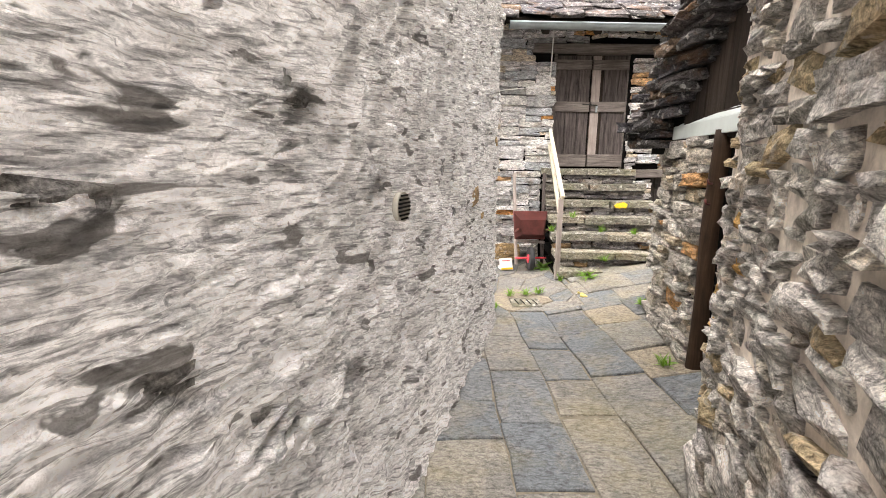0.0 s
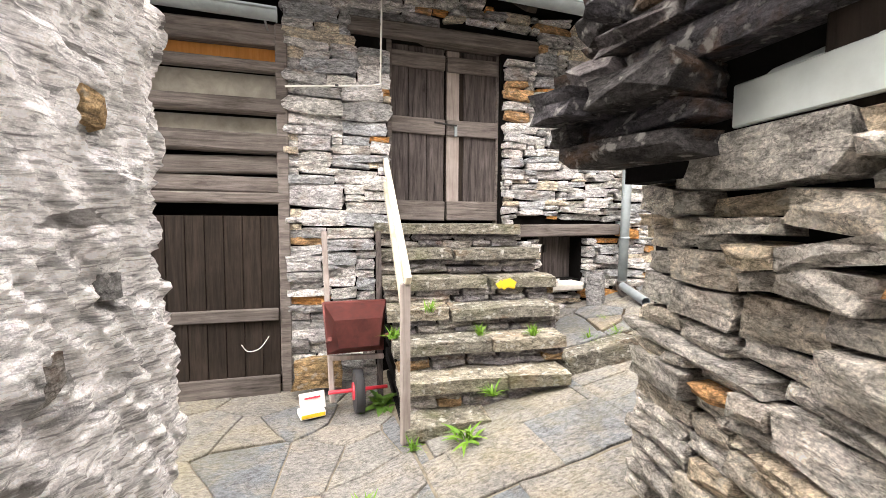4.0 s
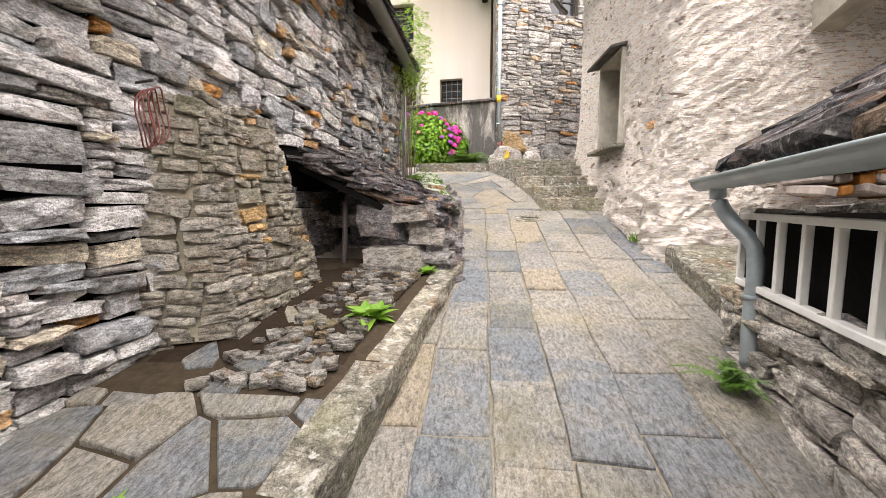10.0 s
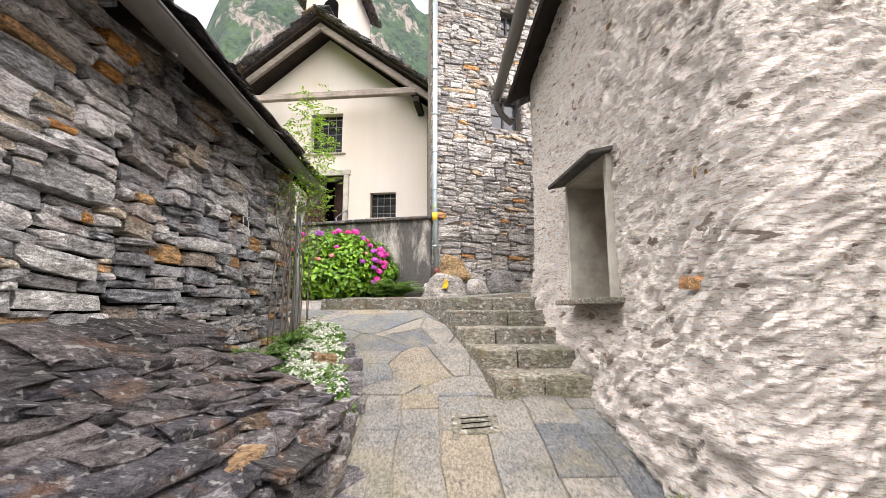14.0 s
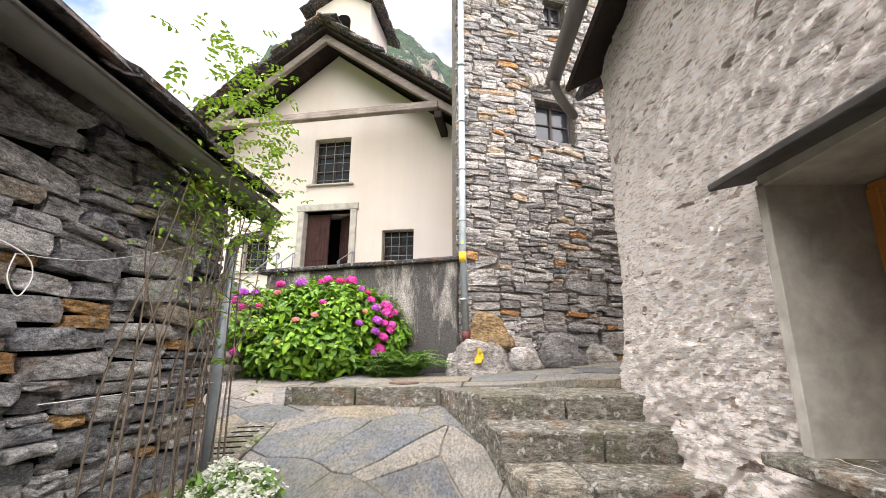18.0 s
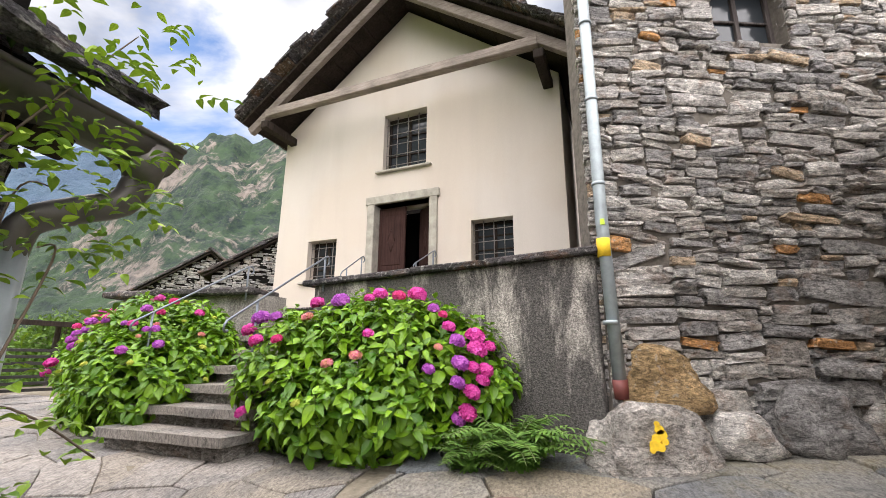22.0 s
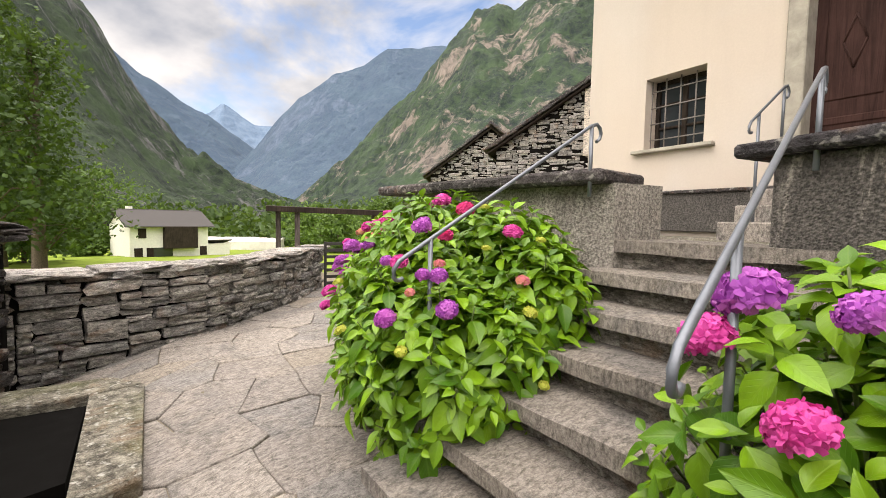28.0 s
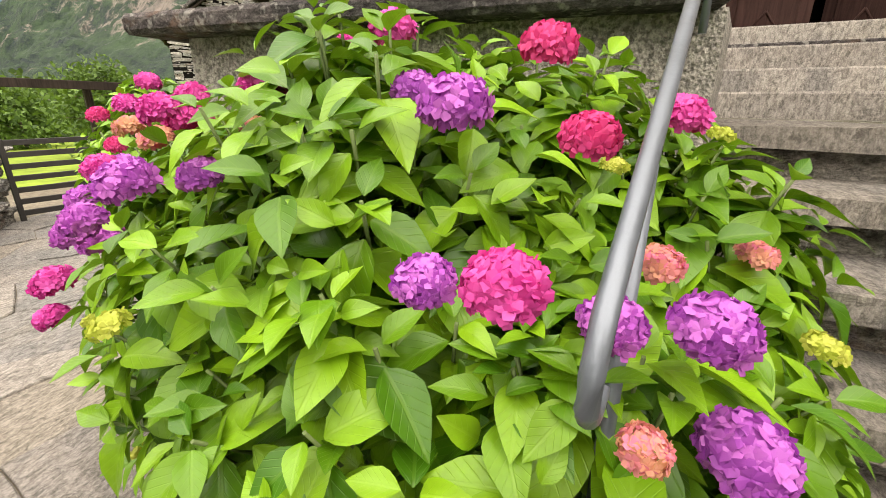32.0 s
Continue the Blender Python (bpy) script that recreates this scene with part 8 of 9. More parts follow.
def forest(name, rock, wood, light, haze, glow, scale=0.01, cliff=0.5):
    """Mountain flank: rock faces among woods; air haze is mixed into the colour, and the farther backdrop ones glow."""
    k = Nodes(name)
    n = k.noise(k.coords(scale=(1, 1, 0.55)), scale, 9, 0.68, 0.8)
    n2 = k.noise(k.coords(), scale * 14, 6, 0.75)
    n3 = k.noise(k.coords(), scale * 3.2, 5, 0.6, 0.4)
    crag = k.noise(k.coords(scale=(1, 1, 0.22)), scale * 9, 8, 0.75, 0.6)
    woods = k.mix(k.ramp(n2, [(0.38, 0.0), (0.62, 1.0)]), wood, light)
    woods = k.mix(k.ramp(n3, [(0.45, 0.0), (0.65, 0.6)]), woods, tuple(c * 1.7 for c in light))
    faces = k.mix(k.ramp(crag, [(0.36, 0.0), (0.62, 1.0)]), tuple(c * 0.28 for c in rock), rock)
    col = k.mix(k.ramp(k.math("ADD", k.math("MULTIPLY", n, 0.72), k.math("MULTIPLY", crag, 0.28)), [(cliff, 0.0), (cliff + 0.05, 1.0)]), woods, faces)
    # blue haze blended into the base colour, which is also emitted by glow
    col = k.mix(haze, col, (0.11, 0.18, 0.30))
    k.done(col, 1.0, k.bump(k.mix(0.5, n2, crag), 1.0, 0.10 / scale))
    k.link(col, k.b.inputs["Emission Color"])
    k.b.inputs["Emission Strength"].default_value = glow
    return k.m


def mountain(name, stops, d0, d1, mat, seed, rough=0.10, label="", base=-8):
    """stops: (azimuth from +y, elevation of the ridge) in degrees, seen from the forecourt."""
    az = np.radians(np.arange(stops[0][0], stops[-1][0] + 0.01, 0.25))
    el = np.radians(np.interp(np.degrees(az), [s[0] for s in stops], [s[1] for s in stops]))
    f = np.linspace(0, 1, 100)[:, None]
    D = d0 + (d1 - d0) * f + 0 * az
    H = np.tan(el)[None, :] * d1
    Z = base + (H - base) * (0.35 * f + 0.65 * f ** 1.5)
    X, Y = 13 + D * np.sin(az), 8 + D * np.cos(az)
    g = np.stack((X, Y, Z), -1)
    s = 6.0 / d1
    dz = rough * d1 * (fbm(g, s, 6, seed, 0.6) * 0.6 + np.abs(fbm(g * (1, 1, 0.3), s * 2.2, 5, seed + 3, 0.6)) * 0.6)
    g[..., 2] += dz * f * (0.45 + 0.55 * (1 - f ** 6))
    g[..., 2] = np.minimum(g[..., 2], (base + (H - base) * 1.04))
    return tagged(sheet(name, g, mat, False), label, "mountain", kind="structure")


M_MT_NEAR = forest("wooded_slope", (0.15, 0.15, 0.145), (0.006, 0.014, 0.005), (0.030, 0.055, 0.014), 0.04, 0.0, 0.016, 0.53)
M_MT_CLIFF = forest("cliff_slope", (0.26, 0.215, 0.17), (0.005, 0.013, 0.005), (0.030, 0.056, 0.012), 0.07, 0.0, 0.017, 0.53)
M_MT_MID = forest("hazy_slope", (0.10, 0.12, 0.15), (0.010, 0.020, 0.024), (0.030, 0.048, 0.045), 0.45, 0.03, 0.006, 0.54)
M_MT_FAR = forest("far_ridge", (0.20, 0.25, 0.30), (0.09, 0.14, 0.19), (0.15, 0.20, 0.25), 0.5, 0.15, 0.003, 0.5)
mountain("mountain_near", [(-75, 26), (-40, 34), (-15, 33), (-4, 26), (0, 22), (2, 19.3), (6, 13.0), (10, 8.2), (15, 4.8), (20, 3.0), (26, 1.5)], 95, 330, M_MT_NEAR, 1, 0.10, "dark wooded mountainside with grey rock faces")
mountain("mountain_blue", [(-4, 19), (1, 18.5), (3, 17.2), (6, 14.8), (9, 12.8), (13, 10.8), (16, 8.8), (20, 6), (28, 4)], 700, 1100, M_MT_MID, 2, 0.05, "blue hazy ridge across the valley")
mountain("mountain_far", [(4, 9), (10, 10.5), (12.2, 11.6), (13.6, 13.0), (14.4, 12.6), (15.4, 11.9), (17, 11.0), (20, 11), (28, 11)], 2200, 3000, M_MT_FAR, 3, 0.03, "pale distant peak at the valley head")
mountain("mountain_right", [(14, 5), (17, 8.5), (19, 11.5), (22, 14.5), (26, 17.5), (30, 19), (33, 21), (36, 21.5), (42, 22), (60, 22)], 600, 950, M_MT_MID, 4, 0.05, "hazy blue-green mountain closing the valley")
mountain("mountain_cliff", [(20, 1.5), (24, 4.5), (28, 8), (33, 13.5), (37, 18), (41, 22.5), (44, 25.4), (47, 26.2), (49, 25.2), (53, 27.5), (59.7, 28.2), (61.6, 33.5), (63.2, 36.9), (67.4, 38.4), (71.3, 38.0), (74, 37.6), (77.7, 40.2), (80.2, 40.9), (83.7, 40.5), (86.4, 38.2), (90.3, 37.0), (100, 30), (125, 22)], 150, 420, M_MT_CLIFF, 5, 0.13, "sunlit rocky mountainside with cliffs and woods")

# white valley house
vh = thing("valley_house", "white two-storey house with a grey pitched roof in the meadow", "house")
vh.matrix_basis = pose(18.6, 52.4, 0.3, 0, 0, 14) @ Matrix.Scale(0.72, 4)
part("wall", prism([(-4.2, -3), (4.2, -3), (4.2, 3), (-4.2, 3)], -1, 4.0), M_WHITE, vh)
bm = bmesh.new()
gvs = [(-4.2, -3, 4.0), (-4.2, 3, 4.0), (-4.2, 0, 5.6), (4.2, -3, 4.0), (4.2, 3, 4.0), (4.2, 0, 5.6)]
q = [bm.verts.new(p) for p in gvs]
bm.faces.new((q[0], q[1], q[2])), bm.faces.new((q[3], q[5], q[4]))
bm.faces.new((q[0], q[2], q[5], q[3])), bm.faces.new((q[1], q[4], q[5], q[2]))
part("gable", bm, M_WHITE, vh)
M_TILE = plain("grey_roof_tile", (0.050, 0.046, 0.045), 0.8, 0, 0.35, 3)
for s in (-1, 1):
    part("roof", block(9.6, 4.2, 0.14, (0, s * 1.75, 4.82), (-s * 28, 0, 0), 0.02), M_TILE, vh)
part("chimney", block(0.5, 0.6, 0.9, (-3.0, 0.6, 5.7)), M_WHITE, vh)
part("balcony", block(3.6, 0.9, 2.6, (0.9, -3.2, 2.6), (0, 0, 0), 0.03), M_WOOD_DARK, vh)
for x, z in ((-3.4, 0.9), (-2.2, 0.9), (-3.0, 3.1), (3.6, 0.9)):
    part("window", block(0.8, 0.08, 1.1, (x, -3.02, z)), M_WOOD_DARK, vh)
part("porch", block(2.0, 0.1, 1.9, (-0.9, -3.03, 0.5)), M_GLASS, vh)
part("annex", block(3.0, 2.4, 2.2, (5.6, -1.5, 0.6)), M_WHITE, vh)
part("annex_roof", block(3.4, 2.9, 0.12, (5.6, -1.5, 1.85), (-12, 0, 0)), M_TILE, vh)

# village houses beyond the planter
def stone_house(at, turn, w, d, h, ridge, label, near):
    hs = thing("stone_house", label, "house")
    hs.matrix_basis = pose(*at, 0, 0, turn)
    bm = prism([(0, 0), (w, 0), (w, d), (0, d)], -2, h)
    part("core", bm, M_GAP, hs)
    bm = bmesh.new()
    vs = [bm.verts.new(p) for p in ((0, 0, h), (0, d, h), (0, d / 2, ridge), (w, 0, h), (w, d, h), (w, d / 2, ridge))]
    bm.faces.new((vs[0], vs[1], vs[2])), bm.faces.new((vs[3], vs[5], vs[4]))
    bm.faces.new((vs[0], vs[2], vs[5], vs[3])), bm.faces.new((vs[1], vs[4], vs[5], vs[2]))
    part("gable", bm, M_GAP, hs)
    rr = random.Random(int(at[0] * 10))
    stone_wall(hs, (0, d), (0, 0), -0.5, lambda u: h + (ridge - h) * (1 - abs(u / d - 0.5) * 2), M_COOL, M_COOL_J, (0, d / 2, h), 1, h=(0.06, 0.13), w=(0.15, 0.45), limit=90, rng=rr)
    stone_wall(hs, (0, 0), (w, 0), -0.5, h, M_COOL, M_COOL_J, (0, 0, h), 1, h=(0.08, 0.18), w=(0.2, 0.5), limit=60, rng=rr)
    sl = math.atan2(ridge - h, d / 2)
    for s in (0, 1):
        y0 = -0.25 if s == 0 else d + 0.25
        slab_rows(hs, (-0.3 if s == 0 else w + 0.3, y0, h - 0.14), (1 if s == 0 else -1, 0, 0), (0, math.cos(sl) * (1 if s == 0 else -1), math.sin(sl)), w + 0.6, (d / 2 + 0.3) / math.cos(sl), M_DARK, M_DARK_J, (0, d / 2, h), 40, thick=0.08, rng=rr)
        part("boarding", block(w + 0.5, (d / 2 + 0.25) / math.cos(sl), 0.05, (w / 2, (d / 4 - 0.1) if s == 0 else d * 0.75 + 0.1, (h + ridge) / 2 - 0.08), (math.degrees(sl) * (1 if s == 0 else -1), 0, 0), 0.005), M_WOOD_DARK, hs)
    return hs


stone_house((29.0, 19.2, 2.6), 45.8, 6, 5.3, 3.45, 5.5, "grey dry-stone house with a slab roof in the village", 0)
hb = stone_house((27.06, 9.98, 2.6), 31.5, 6, 8.0, 3.6, 6.2, "dry-stone house with a wide dark slab roof beside the church", 0)
panel = part("plaster_patch", block(0.03, 1.55, 1.9, (-0.11, 4.68, 4.25), (0, 0, 0), 0.01), M_PATCH, hb)
text = bpy.data.curves.new("lettering", "FONT")
text.body, text.size, text.extrude, text.align_x = "ROSETO", 0.25, 0.004, "CENTER"
text.materials.append(M_GUTTER)
lettering = new("lettering", text)
lettering.parent = hb
lettering.matrix_basis = pose(-0.132, 4.86, 4.42, 90, 0, -90)
part("letter_border", block(0.006, 1.0, 0.015, (-0.13, 4.86, 4.68), (0, 0, 0), 0), M_GUTTER, hb)
part("letter_border", block(0.006, 1.0, 0.015, (-0.13, 4.86, 4.36), (0, 0, 0), 0), M_GUTTER, hb)

# ---- trees ----
def tree(at, height, spread, mat, seed, label, clumps=70, leaf=0.28, conifer=False):
    """A tapered trunk with limbs and a loose crown of small leaf pieces."""
    t = thing("tree", label, "tree", at)
    r = random.Random(seed)
    trunk = bmesh.new()
    tube(bend([(0, 0, -0.5), (r.uniform(-.1, .1), r.uniform(-.1, .1), height * 0.4), (r.uniform(-.2, .2), r.uniform(-.2, .2), height * 0.92)], 4), [height * 0.03 * (1 - i / 9.5) + 0.01 for i in range(9)], 7, trunk)
    spots = []
    for k in range(clumps):
        f = 0.18 + 0.8 * (k + r.random()) / clumps
        rad = spread * ((1.02 - f) * 1.15 if conifer else math.sin(math.pi * min(1, f * 0.88 + 0.12)) ** 0.6) * r.uniform(0.35, 1.05)
        a = r.random() * 6.283
        c = Vector((math.cos(a) * rad, math.sin(a) * rad, height * f))
        if r.random() < 0.35:
            tube([(0, 0, c.z - 0.12 * height), c * 0.5 + Vector((0, 0, c.z * 0.46)), c], [0.02 * height * 0.3, 0.03, 0.012], 5, trunk)
        s = spread * r.uniform(0.16, 0.32)
        for _ in range(34):
            p = c + Vector((r.gauss(0, s), r.gauss(0, s), r.gauss(0, s * 0.6)))
            z = leaf * r.uniform(0.5, 1.3)
            spots.append((r.randrange(5), pose(*p, r.uniform(-60, 60), r.uniform(-60, 60), r.random() * 360) @ Matrix.Scale(z / 0.135, 4)))
    part("trunk", trunk, M_BARK, t)
    tagged(join_copies("crown", CLUMP, spots, mat, t), kind="stuff")
    return t


CLUMP = []
for sd in range(5):
    bm = bmesh.new()
    uvl = bm.loops.layers.uv.new("UVMap")
    rr = random.Random(sd)
    for q in range(3):
        c = Vector((rr.gauss(0, 0.05), rr.gauss(0, 0.05), rr.gauss(0, 0.03)))
        m = pose(*c, rr.uniform(-50, 50), rr.uniform(-50, 50), rr.random() * 360)
        vs = [bm.verts.new(m @ Vector(p)) for p in ((0, -0.05, 0), (0.032, 0, 0.008), (0, 0.06, 0), (-0.032, 0, 0.008))]
        f = bm.faces.new(vs)
        for lp, uv in zip(f.loops, ((0.5, 0), (1, 0.5), (0.5, 1), (0, 0.5))):
            lp[uvl].uv = uv
    d = bpy.data.meshes.new("clump")
    bm.to_mesh(d)
    bm.free()
    CLUMP.append(d)
M_TREE = leafy("tree_leaf", (0.035, 0.075, 0.012), (0.11, 0.19, 0.03), (0.1, 0.18, 0.03), False, 0.7)
M_TREE_D = leafy("dark_tree_leaf", (0.020, 0.045, 0.012), (0.06, 0.11, 0.02), (0.05, 0.1, 0.02), False, 0.7)


def polar(az, d, z=0.0):
    return (13 + d * math.sin(radians(az)), 8.3 + d * math.cos(radians(az)), z)


for az, d, hh, sp, m, con, lab in ((-7, 26, 13, 3.2, M_TREE_D, True, "tall dark conifer above the meadow"), (-3, 29, 12, 3.2, M_TREE_D, True, "tall dark conifer above the meadow"), (-5.5, 33, 8.5, 2.8, M_TREE_D, False, "bright green broadleaf tree beside the meadow"),
                                   (-11, 24, 14, 3.4, M_TREE_D, True, "tall dark conifer above the meadow"), (1.0, 47, 3.0, 2.0, M_TREE, False, "broadleaf tree by the white house"), (1.5, 66, 10, 5, M_TREE, False, "bright green broadleaf tree behind the white house"),
                                   (-4, 36, 5, 2.4, M_TREE, False, "young broadleaf tree in the meadow"), (27, 48, 4.5, 2.6, M_TREE, False, "grey-green willow near the river"), (24, 62, 6, 3.4, M_TREE, False, "grey-green willow near the river"), (34, 30, 4.5, 2.2, M_TREE, False, "small broadleaf tree beyond the shelter")):
    tree(polar(az, d, float(np.interp(d, [9, 20, 45, 120], [1.7, 1.3, 0.2, -3]))), hh, sp, m, int(az * 7 + 99), lab, 60 if d < 32 else 40, 0.34 if d < 32 else 0.5, con)
woods = thing("valley_woods", "dense mixed woods along the valley floor", "woods", kind="stuff")
r = random.Random(77)
spots = []
for k in range(430):
    az, d = r.uniform(-25, 62), r.uniform(75, 150)
    hh = r.uniform(5, 10) * (1.0 if d < 110 else 1.3)
    b = Vector(polar(az, d, -4))
    for _ in range(30):
        f = r.random() ** 0.7
        p = b + Vector((r.gauss(0, 2.0 * (1.15 - f)), r.gauss(0, 2.0), hh * f))
        spots.append((r.randrange(5), pose(*p, r.uniform(-70, 70), r.uniform(-70, 70), r.random() * 360) @ Matrix.Scale(r.uniform(9, 17), 4)))
tagged(join_copies("crowns", CLUMP, spots, M_TREE_D, woods), kind="stuff")
river = tagged(part("river_bed", prism([polar(11, 66)[:2], polar(19.5, 62)[:2], polar(20.5, 78)[:2], polar(11.5, 82)[:2]], -2.2, 0.7), plain("river_gravel", (0.55, 0.53, 0.50), 0.9, 0, 0.4, 0.8)), "pale gravel river bed in the valley", "river bed", kind="structure")
field_wall = thing("field_wall", "low tumbled field wall in the meadow", "wall", (17, 22, 1.6), kind="structure")
heap(field_wall, [(-3 + i * 0.28 + r.uniform(-.1, .1), i * 0.10 + r.uniform(-.15, .15), 0.1 + r.uniform(-.05, .12), 0.35, 0.3, 0.2, r.uniform(0, 90)) for i in range(24)], M_STONE)


# ---- small plants ----
def rosette(name, label, cat, at, n, length, width, mat, seed, rise=40, kind=""):
    """A tuft of leaves from one root."""
    t = thing(name, label, cat, at)
    r = random.Random(seed)
    meshes = [leaf_mesh("blade", length, width, mat, seed + q, 0.5) for q in range(3)]
    spots = [(r.randrange(3), pose(r.gauss(0, length * 0.18), r.gauss(0, length * 0.18), 0, rise + r.uniform(-28, 35), 0, r.random() * 360) @ Matrix.Scale(r.uniform(0.6, 1.2), 4)) for _ in range(n)]
    join_copies("leaves", meshes, spots, mat, t)
    return t


def fern(at, n, length, seed, label="green fern with arching fronds", mat=None):
    t = thing("fern", label, "fern", at)
    r = random.Random(seed)
    pin = [leaf_mesh("pinna", 0.05, 0.014, M_FERN, q, 0.2) for q in range(2)]
    stems, spots = bmesh.new(), []
    for k in range(n):
        a, up = r.random() * 360, r.uniform(42, 80)
        L = length * r.uniform(0.7, 1.15)
        pts = []
        for i in range(9):
            f = i / 8
            pts.append(pose(0, 0, 0, 0, 0, a) @ Vector((0, L * f * math.cos(radians(up)) * (1 + 0.3 * f), L * (math.sin(radians(up)) * f - 0.55 * f * f))))
        tube(pts, 0.003, 4, stems)
        for i in range(1, 17):
            f = i / 17
            j = min(7, int(f * 8))
            p = pts[j].lerp(pts[j + 1], f * 8 - j)
            for s in (-1, 1):
                spots.append((r.randrange(2), Matrix.Translation(p) @ pose(0, 0, 0, 0, 0, a + s * 72) @ pose(0, 0, 0, r.uniform(-10, 20), 0, 0) @ Matrix.Scale((1.25 - f) * 1.5 * length / 0.4, 4)))
    tagged(part("stalk", stems, STEM_MAT, t), kind="stuff")
    tagged(join_copies("frond", pin, spots, M_FERN, t), kind="stuff")
    return t


rosette("weed", "bright green leafy weed on the pavement edge", "weed", (6.15, 5.95, 1.08), 60, 0.13, 0.075, M_WEED, 1, 35)
rosette("weed", "bright green leafy weed between the shed stones", "weed", (7.12, 5.72, 1.22), 26, 0.08, 0.05, M_WEED, 2, 35)
rosette("weed", "small green weed in a pavement joint", "weed", (4.62, 6.35, 0.86), 22, 0.09, 0.03, M_WEED, 3, 50)
rosette("weed", "green weed at the foot of the barn stair", "weed", (1.95, 5.62, 0.16), 24, 0.16, 0.03, M_WEED, 4, 40)
rosette("weed", "green weed behind the wheelbarrow", "weed", (1.56, 6.55, 0.05), 30, 0.14, 0.07, M_FERN, 5, 35)
for i, (x, y, z) in enumerate(((1.05, 5.25, 0.02), (1.22, 5.32, 0.02), (0.85, 5.2, 0.02), (1.62, 5.78, 0.06), (2.25, 5.85, 0.33), (2.3, 6.22, 0.68), (1.9, 6.3, 0.88), (3.35, 6.2, 0.55), (3.75, 6.5, 0.62), (3.6, 6.15, 0.58), (4.05, 6.05, 0.72), (0.6, 4.75, 0.02), (2.1, 4.35, 0.2), (1.62, 6.4, 0.66), (2.75, 6.15, 0.66), (8.3, 3.62, 1.40), (1.72, 3.1, 0.12), (14.9, 3.3, 3.05), (14.3, 5.05, 2.78))):
    rosette("grass_tuft", "tuft of green grass in a stone joint", "grass", (x, y, z), 34, 0.10, 0.012, M_WEED, 20 + i, 62)
fern((5.75, 3.98, 0.88), 16, 0.30, 1, "green fern at the foot of the hut wall")
fern((14.05, 5.60, 2.70), 44, 0.80, 2, "broad fern under the hydrangea by the terrace wall")
fern((13.92, 5.92, 2.68), 18, 0.5, 3, "broad fern under the hydrangea by the terrace wall")
fern((10.5, 6.42, 2.05), 30, 0.5, 4, "green fern in the flower bed by the barn")
fern((10.0, 6.5, 1.95), 26, 0.46, 5, "green fern in the flower bed by the barn")
fern((9.35, 5.72, 1.66), 9, 0.2, 6, "small yellow-green fern at the bed edge")
fern((9.45, 6.45, 1.80), 24, 0.42, 8, "green fern in the flower bed by the barn")
fern((9.75, 6.2, 1.85), 14, 0.34, 9, "green fern in the flower bed by the barn")
fern((6.9, 2.95, 1.5), 10, 0.3, 7, "green fern behind the hut")

# flower bed with white alyssum
bed = tagged(part("flower_bed", prism([(8.7, 5.62), (9.35, 5.66), (10.2, 5.80), (11.2, 6.35), (11.3, 6.72), (8.6, 6.86)], 1.2, 0, tops=[1.50, 1.66, 1.86, 2.10, 2.2, 1.62]), M_SOIL), "narrow flower bed along the barn", "flower bed", kind="structure")
heap(bed, [(8.6 + 0.28 * i + RNG.uniform(-.06, .06), 5.58 + 0.02 * i + (0.06 * max(0, i - 5)), ground(8.6 + 0.28 * i, 6) + 0.08, 0.3, 0.2, 0.16, RNG.uniform(-30, 30)) for i in range(9)] + [(10.05, 5.95, 1.98, 0.28, 0.22, 0.2, 20), (9.3, 5.95, 1.8, 0.5, 0.36, 0.18, 0), (9.05, 6.2, 1.74, 0.5, 0.4, 0.2, 30)], M_SHED)
aly = thing("alyssum", "low mat of tiny white flowers spilling over the bed", "flowers", (9.75, 6.0, 1.85), kind="stuff")
floret = bmesh.new()
uvl = floret.loops.layers.uv.new("UVMap")
for k in range(4):
    m = pose(0, 0, 0, 18, 0, k * 90)
    floret.faces.new([floret.verts.new(m @ Vector(p)) for p in ((0, 0, 0), (0.006, 0.007, 0), (0, 0.014, 0), (-0.006, 0.007, 0))])
fm = bpy.data.meshes.new("floret")
floret.to_mesh(fm)
floret.free()
r = random.Random(9)
spots, greens = [], []
for k in range(1050):
    u, v = r.random(), r.random() ** 0.8
    wx = 9.25 + 1.9 * u
    if noise.noise(Vector((wx * 2.6, v * 2.2, 4.0))) < -0.28:
        continue
    cx, cy = wx - 9.75, 5.60 + 0.22 * (wx - 9.25) + 0.80 * v * (1 - 0.25 * u) - 6.0
    cz = ground(wx, 6) - 1.85 + 0.11 + 0.16 * math.sin(math.pi * min(1, v + 0.1)) + 0.06 * noise.noise(Vector((wx * 3, v * 4, 0)))
    for _ in range(16):
        spots.append((0, pose(cx + r.gauss(0, 0.022), cy + r.gauss(0, 0.022), cz + r.gauss(0, 0.008), r.gauss(0, 25), r.gauss(0, 25), r.random() * 360) @ Matrix.Scale(r.uniform(0.7, 1.3), 4)))
    for _ in range(4):
        greens.append((r.randrange(5), pose(cx + r.gauss(0, 0.04), cy + r.gauss(0, 0.04), cz - 0.03, r.uniform(-30, 50), r.uniform(-30, 30), r.random() * 360) @ Matrix.Scale(r.uniform(0.3, 0.6), 4)))
tagged(join_copies("florets", [fm], spots, M_ALYSSUM, aly), kind="stuff")
tagged(join_copies("foliage", CLUMP, greens, M_FERN, aly), kind="stuff")

